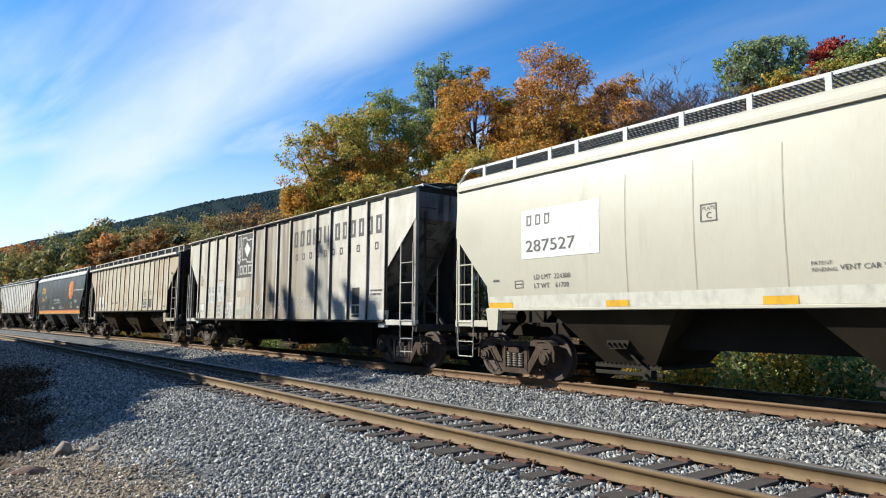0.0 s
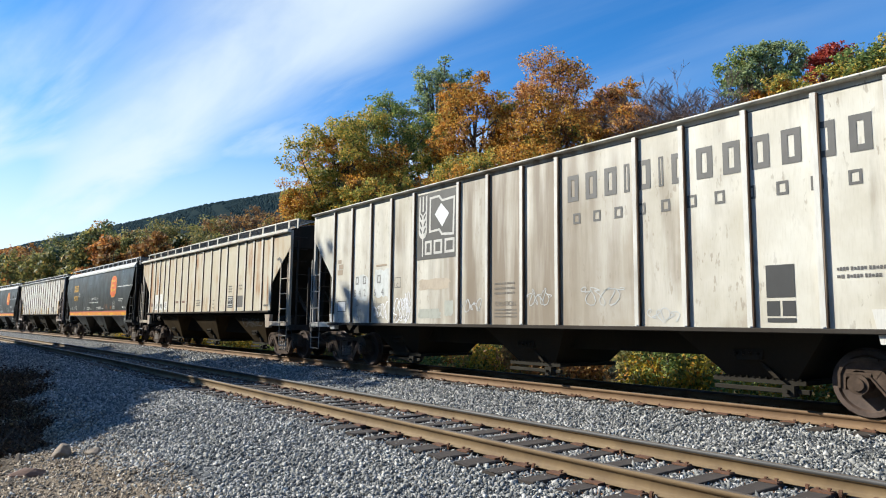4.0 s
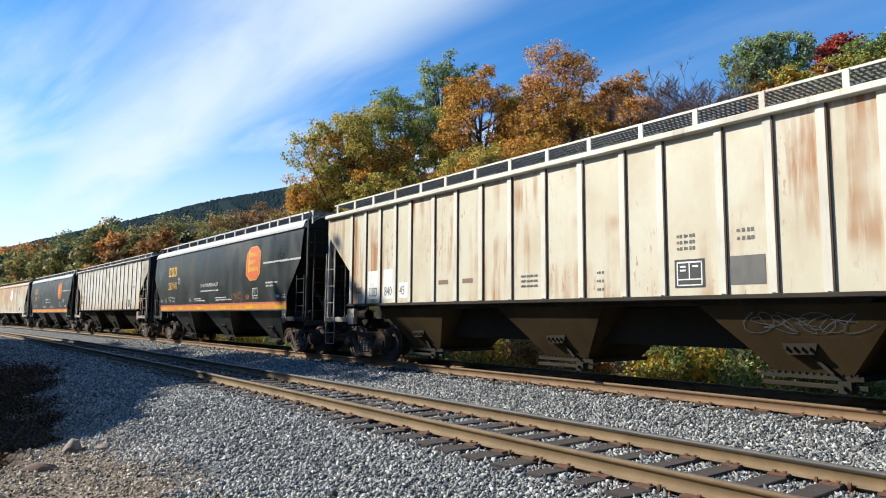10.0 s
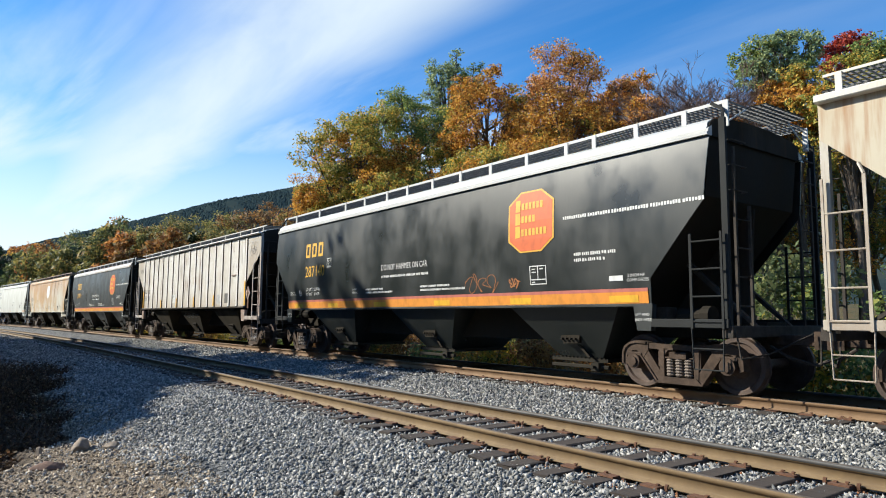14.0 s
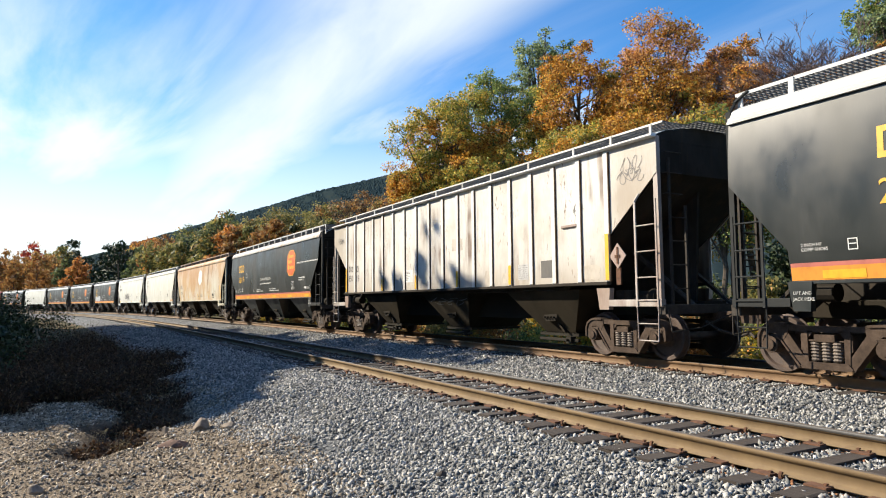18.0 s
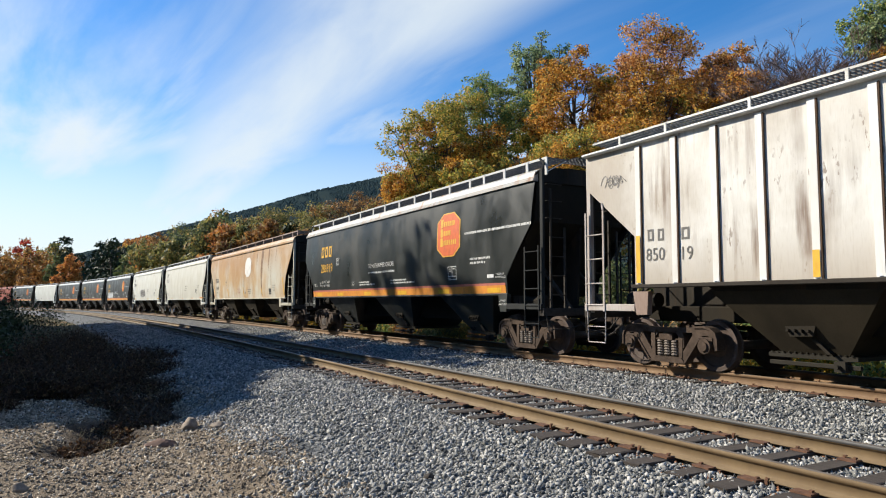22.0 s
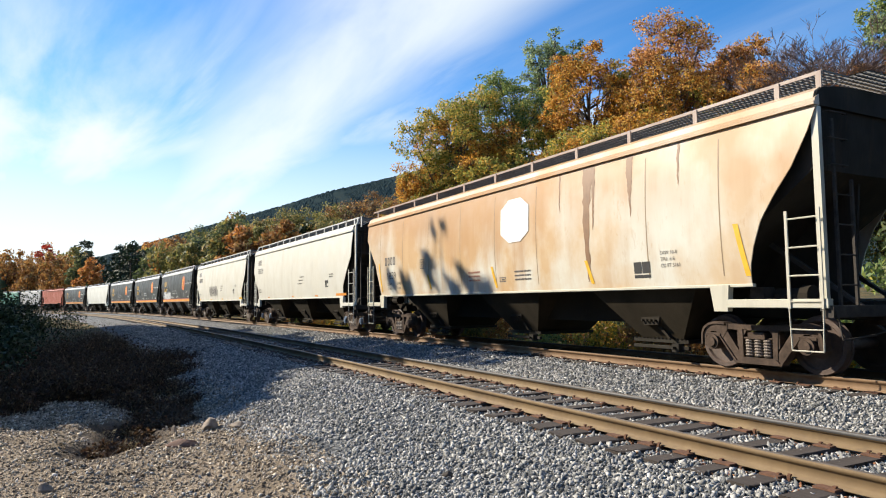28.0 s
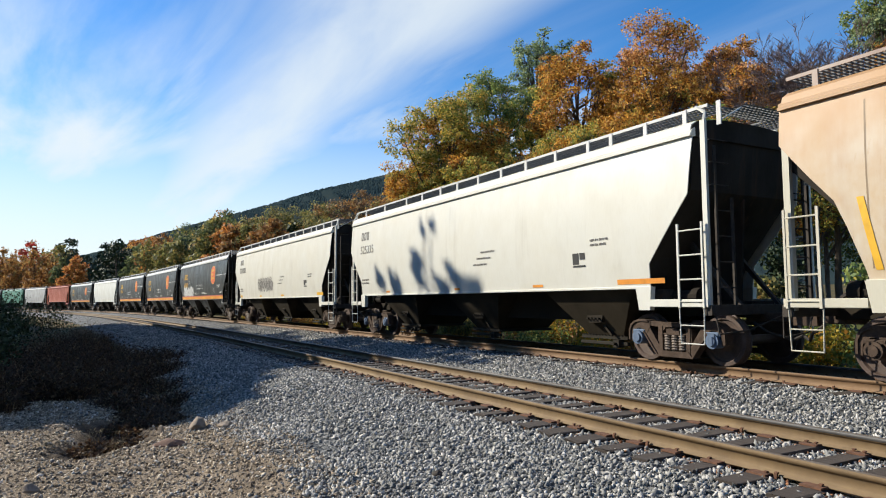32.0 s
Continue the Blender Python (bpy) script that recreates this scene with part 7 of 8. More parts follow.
# the tall autumn trees behind the train: bearing, distance, height of the crown's middle, its half width and half height
TALL = [
    (61.0, 47, 11.5, 3.7, 4.0, "olive", "tall olive and gold oak in autumn leaf", 22000, 5),
    (56.4, 51, 13.5, 3.8, 4.7, "green", "broad green oak turning gold at its edges", 22000, 6),
    (52.7, 54, 19.4, 2.3, 3.4, "grey_green", "tall thin grey-green tree above the others", 7500, 7),
    (49.8, 45, 13.6, 3.1, 4.3, "orange", "orange oak in full autumn colour", 15000, 8),
    (43.5, 46, 15.4, 3.5, 3.7, "amber", "tall rust-orange oak with gaps of sky", 13000, 9),
    (38.0, 49, 16.0, 2.1, 2.9, "amber", "small rust-coloured oak beside a tall one", 7000, 10),
    (26.4, 41, 15.1, 2.3, 2.1, "grey_green", "grey-green tree with orange lower leaves", 7000, 12),
    (21.6, 44, 15.6, 1.5, 1.9, "red", "slender crimson maple among the oaks", 5000, 13),
    (18.8, 38, 13.0, 1.9, 1.9, "green", "dull green oak at the edge of the wood", 6000, 14),
    (63.6, 49, 9.0, 2.2, 2.0, "orange", "low orange tree below the tall oaks", 6000, 15),
    (58.4, 43, 8.0, 3.0, 2.4, "olive", "low olive tree beside the line", 8000, 21),
    (51.2, 41, 8.6, 3.0, 3.0, "olive", "spreading olive understory tree", 9000, 16),
    (42.8, 43, 11.6, 3.5, 3.0, "orange", "spreading orange understory tree", 10000, 17),
    (46.6, 40, 8.6, 3.2, 3.2, "orange", "spreading orange understory tree", 8000, 20),
    (36.6, 43, 11.4, 2.9, 2.8, "amber", "brown understory tree below oaks", 8000, 22),
    (30.8, 42, 10.6, 2.4, 2.2, "rust", "brownish orange understory tree", 7000, 18),
    (25.2, 39, 11.9, 2.2, 2.2, "orange", "orange understory tree below a grey-green one", 8000, 19),
    (21.5, 38, 10.8, 2.7, 2.6, "olive", "olive understory tree below oaks", 7000, 23),
    (14.0, 36, 11.2, 3.0, 3.6, "olive", "olive oak at the edge of the wood", 8000, 24),
    (39.0, 38, 7.0, 3.4, 3.2, "green", "low green tree beside the line", 8000, 25),
    (32.0, 38, 7.4, 3.4, 3.4, "olive", "low olive tree beside the line", 8000, 26),
    (54.6, 38, 5.4, 2.6, 2.4, "green", "low green tree beside the line", 6000, 27),
]
for i, (deg, dist, zc, rw, rh, leaves) in enumerate(((6.0, 36, 5.0, 3.6, 4.4, "olive"), (10.5, 40, 7.5, 3.6, 5.0, "green"), (16.0, 42, 7.0, 3.6, 5.0, "olive"), (20.5, 46, 8.0, 3.6, 5.0, "green"), (24.5, 43, 6.5, 3.4, 4.4, "olive"),
                                                  (29.0, 46, 7.0, 3.6, 4.6, "green"), (34.5, 45, 7.5, 3.6, 4.6, "olive"), (40.5, 47, 8.0, 3.6, 4.6, "rust"), (45.5, 48, 8.5, 3.6, 5.0, "olive"), (2.0, 40, 8.0, 3.6, 5.5, "green"))):
    TALL.append((deg, dist, zc, rw, rh, leaves, "dense leafy tree in the wood behind the line", 7000, 340 + i))
for deg, dist, zc, rw, rh, leaves, label, n, seed in TALL:
    x, y = at_bearing(deg, dist)
    oak(label, x, y, zc + 0.35, rw * 1.04, rh * 1.06, leaves, int(n * 1.8), 0.145, seed)
for deg, dist, h, seed, label in ((34.4, 49, 18.4, 11, "nearly bare grey tree with fine twigs"), (31.6, 44, 17.6, 23, "nearly bare reddish tree with fine twigs"), (28.7, 46, 18.8, 29, "nearly bare grey tree beside a green one")):
    x, y = at_bearing(deg, dist)
    bare_tree(label, x, y, h, 6.0, seed)

# the tree line along the far side of the bending track
KINDS = (("dull_orange", "orange autumn tree in the tree line"), ("dull_olive", "olive tree in the tree line"), ("dull_green", "dull green tree in the tree line"),
         ("rust", "rust-brown tree in the tree line"), ("pine", "dark pine in the tree line"), ("dull_olive", "yellow-olive tree in the tree line"))
ELEV_B, ELEV_T = (55, 62, 66, 70, 74, 79, 84, 88, 92, 100), (0.20, 0.165, 0.165, 0.15, 0.135, 0.14, 0.105, 0.09, 0.083, 0.075)
rt = random.Random(31)
line = []
for s, v in [(44 + i * 5.2, 13 + rt.uniform(0, 9)) for i in range(50)] + [(60 + i * 9.5, 26 + rt.uniform(0, 14)) for i in range(26)]:
    p, _ = track_at(s, v)
    deg, dist = math.degrees(math.atan2(-p.x, p.y)), p.length
    if deg < 64 and v < 18:
        continue
    h = min(max(dist * float(np.interp(deg, ELEV_B, ELEV_T)) * rt.uniform(0.66, 0.97) + 1.5, 4), 24)
    kind, label = KINDS[rt.choice((0, 0, 3, 3, 1, 2, 2, 4, 1, 5))]
    if 86 < deg < 89:
        kind, label = "pine", "dark pine in the tree line"
    if deg > 91:
        kind, label = "dull_orange", "reddish autumn tree in the tree line"
    k = max(0.45, dist / 150)
    tree(label, p.x, p.y, h, h * rt.uniform(0.42, 0.62), kind, int(2600 / max(k, 0.6)), 0.62 * k ** 0.5 + 0.1, 100 + len(line), 0.12, 14, "tree", "tree line", 0, 0.34)
    line.append((deg, dist))
for deg, dist, h, kind, label in ((79.3, 132, 19.2, "dull_green", "tall green tree with a ragged top"),
                                  (90.5, 250, 22.5, "pine", "tall dark pine standing above the tree line"), (93.0, 262, 22.5, "red", "red maple in the far tree line"),
                                  (86.3, 235, 21.0, "dull_orange", "reddish tree in the far tree line"), (84.5, 190, 18.0, "dull_orange", "rust-coloured tree in the tree line"),
                                  (82.6, 170, 17.0, "dull_orange", "orange tree in the tree line"), (95.5, 262, 19.0, "dull_orange", "orange tree in the far tree line")):
    x, y = at_bearing(deg, dist)
    tree(label, x, y, h, h * (0.72 if dist < 100 else 0.5), kind, 3400 if dist < 100 else 2600, 0.28 + dist * 0.0022, int(deg * 10), 0.12, 18, "tree", "tree line", 0, 0.30)

for deg, dist, elev, rw, rh, kind, label in ((65.4, 74, 0.168, 3.6, 5.0, "dull_orange", "brown and orange oak at the foot of the ridge"), (68.5, 88, 0.163, 4.6, 5.2, "brown_oak", "round brown oak above the tree line"),
                                             (71.8, 95, 0.141, 4.4, 4.6, "dull_olive", "broad olive tree in the tree line"), (74.7, 104, 0.135, 5.0, 5.0, "dull_olive", "broad olive tree in the tree line"),
                                             (77.0, 118, 0.121, 4.4, 5.0, "dull_orange", "orange tree beside a dark green one"), (79.6, 122, 0.122, 4.8, 6.0, "dull_green", "dark green tree standing above the tree line"),
                                             (81.6, 150, 0.108, 5.6, 6.0, "dull_green", "dark green tree in the tree line"), (83.4, 172, 0.089, 5.4, 5.4, "dull_orange", "orange tree in the tree line"),
                                             (85.2, 205, 0.086, 6.2, 6.0, "rust", "rust-coloured tree in the tree line")):
    x, y = at_bearing(deg, dist)
    oak(label, x, y, dist * elev + 1.6 - rh, rw, rh, kind, 9000, 0.10 + dist * 0.0018, int(deg * 10), 40, "tree line")

# brush behind the train, seen below the cars
rb = random.Random(77)
for i in range(54):
    s = 1 + i * 1.36 + rb.uniform(-0.5, 0.5)
    v = 5.2 + rb.uniform(-0.8, 2.4) + (0 if s < 30 else s * 0.03)
    p, _ = track_at(s, v)
    kind = rb.choice(("yellow", "dull_olive", "dull_olive", "dull_orange", "green", "yellow"))
    shrub({"yellow": "yellow-green brush behind the track", "dull_olive": "olive brush behind the track", "dull_orange": "orange brush behind the track",
           "green": "green brush behind the track", "brown": "dry brown brush behind the track"}[kind], p.x, p.y, rb.uniform(1.5, 2.5), rb.uniform(2.6, 3.6), kind, 2000, 0.13, 300 + i)
for i in range(40):
    s = 0 + i * 2.1 + rb.uniform(-1, 1)
    p, _ = track_at(s, 10.5 + rb.uniform(-1.5, 3.5))
    # darker leaf kinds stand in for the shade behind the train
    kind = rb.choice(("dull_green", "dull_olive", "green", "dull_green", "pine"))
    shrub("tall mixed brush below the wood", p.x, p.y, rb.uniform(3.2, 5.2), rb.uniform(3.4, 4.6), kind, 2200, 0.20, 400 + i)

# dark brush beside the line, in the shade of trees
# green bushes take dark pine leaves, which puts shade into their colour
for x, y, h, w, kind, n, label in ((-31, -2.6, 2.3, 3.8, "pine", 3800, "dark green bush in shade"), 
                                   (-36, -3.2, 2.9, 4.6, "pine", 3400, "dark green bush in shade"), (-27.4, -2.3, 2.2, 2.2, "pine", 3200, "dark green bush in shade"), (-30.2, -3.2, 2.6, 2.8, "pine", 3600, "dark green bush in shade"), (-11.2, 0.35, 0.22, 0.9, "brown", 900, "low dry weeds in the gully"), (-12.1, 0.65, 0.26, 1.0, "brown", 1000, "low dry weeds in the gully"), (-13.1, 0.95, 0.30, 1.1, "brown", 1100, "low dry weeds in the gully"), (-14.2, 1.25, 0.34, 1.2, "brown", 1200, "low dry weeds in the gully"), (-25, -0.9, 1.25, 2.8, "brown", 2600, "dry brown bush in shade"),
                                   (-21.5, 0.0, 1.15, 2.6, "brown", 2600, "dry brown bush in shade"), (-18.6, -0.3, 1.05, 2.4, "brown", 2600, "dry brown bush in shade"),
                                   (-22.5, 1.4, 0.95, 2.0, "brown", 1800, "low brown brush beside the ballast"), (-17.0, -1.4, 1.1, 2.6, "brown", 2600, "dry brown bush in shade"),
                                   (-20.5, -2.2, 1.6, 3.0, "pine", 2800, "dark green bush in shade"), (-15.2, -1.6, 0.75, 1.8, "brown", 1500, "low brown brush at the gully"),
                                   (-27.5, 0.6, 1.2, 2.6, "brown", 2000, "dry brown bush in shade"),
                                   (-32.5, 0.3, 1.5, 2.8, "brown", 2000, "dry brown bush in shade"), (-14.6, 1.5, 0.35, 1.2, "brown", 1000, "low dry weeds in the gully"), (-15.5, 0.9, 0.5, 1.4, "brown", 1200, "low dry weeds in the gully"), (-13.8, 1.2, 0.24, 1.2, "brown", 800, "low dry weeds in the gully"), (-13.2, 1.6, 0.16, 1.0, "brown", 600, "low dry weeds in the gully"), (-15.8, 1.9, 0.4, 1.3, "brown", 900, "low dry weeds below the ballast"), (-10.9, 0.45, 0.12, 0.6, "brown", 400, "low dry weeds in the gully"), (-11.5, 0.75, 0.15, 0.8, "brown", 450, "low dry weeds in the gully"), (-10.4, 0.2, 0.09, 0.5, "brown", 250, "low dry weeds in the gully"), (-12.9, 1.35, 0.20, 0.8, "brown", 700, "low dry weeds in the gully"), (-12.0, 0.95, 0.16, 0.7, "brown", 700, "low dry weeds in the gully"), (-18.2, -2.4, 1.5, 2.6, "pine", 2400, "dark green bush in shade"),
                                   (-40.5, -1.6, 2.4, 3.8, "pine", 2400, "dark green bush in shade"),
                                   (-16.9, -0.3, 0.9, 1.9, "brown", 2000, "low dry brown brush"),
                                   (-17.2, 0.6, 0.7, 1.6, "brown", 1600, "low dry brown brush"), 
                                   (-16.6, -2.6, 1.3, 2.4, "pine", 2400, "low dark green brush"), (-18.8, 1.0, 0.85, 1.8, "brown", 1600, "low dry brown brush"),
                                   (-17.6, 2.0, 0.55, 1.5, "brown", 1200, "low dry weeds below the ballast"), (-20.4, 2.2, 0.6, 1.6, "brown", 1200, "low dry weeds below the ballast"), (-23.8, 2.4, 0.7, 1.8, "brown", 1200, "low dry weeds below the ballast")):
    shrub(label, x, y, h, w, kind, n, 0.11, int(-x * 31 + y * 7 + 500), "bush", "shaded brush")

# trees beside the camera that throw their shade over the ground, the siding and the passing cars
for x, y, h, w, seed in ((-35.4, -6.6, 19.6, 5.4, 61), (-38.4, -7.2, 19.4, 5.4, 62), (-34.8, -8.6, 20.4, 5.4, 63), (-33.0, -6.4, 18.6, 4.2, 64), (-41.6, -7.9, 18.2, 5.8, 65),
                         (-31.4, -8.6, 14.0, 5.0, 66), (-28.6, -6.6, 10.6, 4.4, 67), (-24.6, -6.4, 9.0, 4.4, 68), (-22.6, -6.6, 8.8, 3.6, 69), 
                         (-39.6, -9.6, 15.5, 5.4, 71), (-45.6, -8.0, 14.0, 5.6, 72), (-51.0, -8.6, 13.6, 5.6, 73), (-57.0, -9.5, 13.6, 5.6, 74), (-26.0, -9.2, 12.0, 5.0, 75),
                         # these stand unseen behind the camera, added only to block skylight
                         (-14, -25, 20, 9, 76), (-6, -27, 22, 9.5, 77), (2, -24, 21, 9, 78), (10, -26, 22, 9.5, 79), (18, -23, 21, 9, 80), (26, -18, 20, 9, 81), (32, -8, 15, 7, 82), (34, 2, 14, 7, 83)):
    tree("unseen dark pine placed to give shade", x, y, h, w * 1.15, "pine", 7000, 0.52, seed, 0.05, 60, "pine_tree", "pines beside the siding", 0, 0.24)

for i in range(25):
    x, seed = -23.0 - i * 2.15, 90 + i
    h = float(np.interp(-x, (23, 28, 33, 38, 60, 66, 75), (8.8, 10.2, 13.6, 16.8, 17.4, 14.0, 13.0))) + (seed * 7 % 5 - 2) * 0.35
    tree("dense dark evergreen beside the siding", x, x * 0.096 - 4.3 + (seed % 3) * -0.5 - (0.7 if i in (0, 12) else 0), h, 6.0, "pine", 6500, 0.74, seed, 0.04, 44, "evergreen_tree", "pines beside the siding", 0, 0.26)


# ---- the wooded ridge in the distance ----
RIDGE_B = (108, 100, 96, 92, 88, 84, 80, 76, 72, 68, 64, 60, 56, 50, 44, 36, 28, 15)
RIDGE_T = (0.043, 0.049, 0.054, 0.061, 0.079, 0.104, 0.126, 0.147, 0.170, 0.186, 0.203, 0.213, 0.222, 0.226, 0.225, 0.22, 0.21, 0.2)


def ridge_height(deg, d):
    top = np.interp(deg, RIDGE_B[::-1], RIDGE_T[::-1]) * 790
    return np.clip((d - 330) / 430, 0, 1) ** 1.15 * (top - 8) - 0.5


def build_ridge():
    degs, ds = np.arange(8, 112, 0.8), np.concatenate([np.arange(320, 770, 18), [800, 860]])
    A, D = np.meshgrid(degs, ds, indexing="ij")
    r = np.random.default_rng(3)
    z = ridge_height(A, np.minimum(D, 765)) - np.clip((D - 765), 0, 100) * 0.6 + r.normal(size=A.shape) * 1.2
    v = np.stack([-np.sin(np.radians(A)) * D, np.cos(np.radians(A)) * D, z], -1).reshape(-1, 3)
    i = np.arange(A.size).reshape(A.shape)
    f = np.stack([i[:-1, :-1], i[:-1, 1:], i[1:, 1:], i[1:, :-1]], -1).reshape(-1, 4)
    # bluish distance haze is mixed into the hillside colour
    hill = speckled("haze_tinted_hillside", [(0.3, (0.019, 0.031, 0.034)), (0.5, (0.026, 0.040, 0.042)), (0.68, (0.039, 0.045, 0.039))], 0.05, 1.0, bump_strength=0.0, spec=0.0)
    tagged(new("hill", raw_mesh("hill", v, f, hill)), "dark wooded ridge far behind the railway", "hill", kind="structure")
    n, pines = 30000, 27000
    deg = r.uniform(58, 100, n)
    d = 330 + 440 * r.uniform(0, 1, n) ** 0.42
    deg[pines:] = 58 + 38 * r.uniform(0, 1, n - pines) ** 1.5
    d[pines:] = 330 + 320 * r.uniform(0, 1, n - pines) ** 1.3
    c = np.stack([-np.sin(np.radians(deg)) * d, np.cos(np.radians(deg)) * d, ridge_height(deg, d) + 0.3], 1)
    size = r.uniform(0.5, 1.3, n)
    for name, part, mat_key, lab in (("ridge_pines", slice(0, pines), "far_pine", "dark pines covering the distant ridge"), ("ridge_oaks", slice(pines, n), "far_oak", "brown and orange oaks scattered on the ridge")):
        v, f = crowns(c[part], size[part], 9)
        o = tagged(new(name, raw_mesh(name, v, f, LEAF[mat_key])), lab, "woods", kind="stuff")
        o.data.polygons.foreach_set("use_smooth", [True] * len(o.data.polygons))


def crowns(c, size, seed):
    """Far treetops: small uneven cones, four-sided, coming to a soft point."""
    r = np.random.default_rng(seed)
    n, k = len(c), 4
    a = np.arange(k) * math.tau / k
    rings = [np.stack([np.cos(a) * q, np.sin(a) * q, np.full(k, h)], 1) for q, h in ((1.3, -1.6), (1.2, -0.1), (0.75, 0.75))]
    base = np.concatenate(rings + [np.array([[0, 0, 1.5]])])
    v = base[None] * r.uniform(0.8, 1.2, (n, len(base), 1)) * size[:, None, None] * np.array([1, 1, 0.8]) + c[:, None, :]
    f = []
    for j in range(2):
        for i in range(k):
            p, q = j * k + i, j * k + (i + 1) % k
            f += [(p, q, q + k), (p, q + k, p + k)]
    f += [(2 * k + i, 2 * k + (i + 1) % k, 3 * k) for i in range(k)]
    f = np.array(f)
    return v.reshape(-1, 3), (f[None] + (np.arange(n) * len(base))[:, None, None]).reshape(-1, 3)


# treetop colours with the haze of distance tinted in
LEAF["far_pine"] = leaves_material("haze_tinted_pine_canopy", [(0.0, (0.02558, 0.04263, 0.04805)), (0.7, (0.03023, 0.04805, 0.0527)), (1.0, (0.0403, 0.05502, 0.0496))])
LEAF["far_oak"] = leaves_material("haze_tinted_oak_canopy", [(0.0, (0.06, 0.057, 0.0405)), (0.5, (0.093, 0.078, 0.0465)), (0.8, (0.1275, 0.084, 0.0495)), (1.0, (0.093, 0.096, 0.0525))])
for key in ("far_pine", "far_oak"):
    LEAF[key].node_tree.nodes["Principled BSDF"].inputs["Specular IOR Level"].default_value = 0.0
build_ridge()

# ---- ties, fastenings, stones ----
TIE_MESH = []
for k in range(5):
    r = random.Random(900 + k)
    b = Build().box(-0.115, 0.115, -1.31, 1.31, -0.17, 0.0, 0.012)
    me = b.mesh("tie", MAT["tie"])
    for p in me.vertices:
        p.co.x += r.uniform(-0.012, 0.012)
        p.co.z += r.uniform(-0.012, 0.006)
        p.co.y += r.uniform(-0.05, 0.05)
    TIE_MESH.append(me)


def lay_ties():
    r = random.Random(5)
    for tr, off, z in TRACKS:
        far = Build()
        s = -4.0
        while s < 240:
            p, h = track_at(s, off + r.uniform(-0.04, 0.04))
            m = pose(p.x, p.y, z - 0.172 + r.uniform(-0.004, 0.002), 0, 0, math.degrees(h) + r.uniform(-1.2, 1.2))
            if s < 62:
                o = new("tie", r.choice(TIE_MESH))
                o.matrix_basis = m
                o.parent = tr
            else:
                far.add([m @ Vector(q) for q in ((-0.115, -1.3, 0), (0.115, -1.3, 0), (0.115, 1.3, 0), (-0.115, 1.3, 0), (-0.115, -1.3, -0.1), (0.115, -1.3, -0.1), (0.115, 1.3, -0.1), (-0.115, 1.3, -0.1))],
                        [(0, 1, 2, 3), (0, 4, 5, 1), (1, 5, 6, 2), (2, 6, 7, 3), (3, 7, 4, 0)])
            s += 0.50 if off else 0.52
        tagged(far.done("distant_ties", MAT["tie"], tr), kind="stuff")


lay_ties()


def lay_fastenings():
    """Tie plates, spikes and rail anchors of the stretch nearest the camera."""
    r = random.Random(6)
    for tr, off, z in TRACKS:
        b = Build()
        s = -4.0
        while s < 46:
            for g in (-0.7525, 0.7525):
                q = off + g
                p, h = track_at(s, q)
                m = pose(p.x, p.y, z - 0.171, 0, 0, math.degrees(h))

                def put(x0, x1, ya, yb, za, zb):
                    v = [m @ Vector((x, y, zz)) for x in (x0, x1) for y in (ya, yb) for zz in (za, zb)]
                    b.add(v, [(0, 1, 3, 2), (4, 6, 7, 5), (0, 4, 5, 1), (2, 3, 7, 6), (0, 2, 6, 4), (1, 5, 7, 3)])
                put(-0.095, 0.095, -0.17, 0.17, -0.004, 0.014)
                for dx, dy in ((-0.055, -0.095), (0.055, -0.105), (0.03, 0.095), (-0.05, 0.12)):
                    if r.random() < 0.6:
                        hgt = r.uniform(0.020, 0.034)
                        put(dx - 0.010, dx + 0.010, dy - 0.010, dy + 0.010, 0.01, hgt)
                        put(dx - 0.015, dx + 0.015, dy - 0.022 if dy > 0 else dy - 0.012, dy + 0.012 if dy > 0 else dy + 0.022, hgt - 0.004, hgt + 0.008)
                for dx in (-0.15, 0.15):
                    if r.random() < 0.42:
                        put(dx - 0.014, dx + 0.014, -0.095, 0.09, -0.03, -0.004)
                        q = -1 if g > 0 else r.choice((-1, 1))
                        for k in range(5):
                            a, c = k * 0.55 - 1.1, 0.026
                            ya, yb = sorted((q * (0.078 + c * math.cos(a) - 0.009), q * (0.078 + c * math.cos(a) + 0.009)))
                            put(dx - 0.015, dx + 0.015, ya, yb, 0.010 + c * math.sin(a) - 0.009, 0.010 + c * math.sin(a) + 0.009)
            s += 0.50 if off else 0.52
        tagged(b.done("spikes_and_anchors", MAT["spike"], tr), kind="stuff")


lay_fastenings()

CUBE = np.array([(x, y, z) for x in (-1, 1) for y in (-1, 1) for z in (-1, 1)], float)
OCTA = np.array([(1, 0, 0), (-1, 0, 0), (0, 1, 0), (0, -1, 0), (0, 0, 1), (0, 0, -1)], float)
OCTA_F = np.array([(0, 2, 4), (2, 1, 4), (1, 3, 4), (3, 0, 4), (2, 0, 5), (1, 2, 5), (3, 1, 5), (0, 3, 5)])
CUBE_F = np.array([(0, 1, 3), (0, 3, 2), (4, 6, 7), (4, 7, 5), (0, 4, 5), (0, 5, 1), (2, 3, 7), (2, 7, 6), (0, 2, 6), (0, 6, 4), (1, 5, 7), (1, 7, 3)])


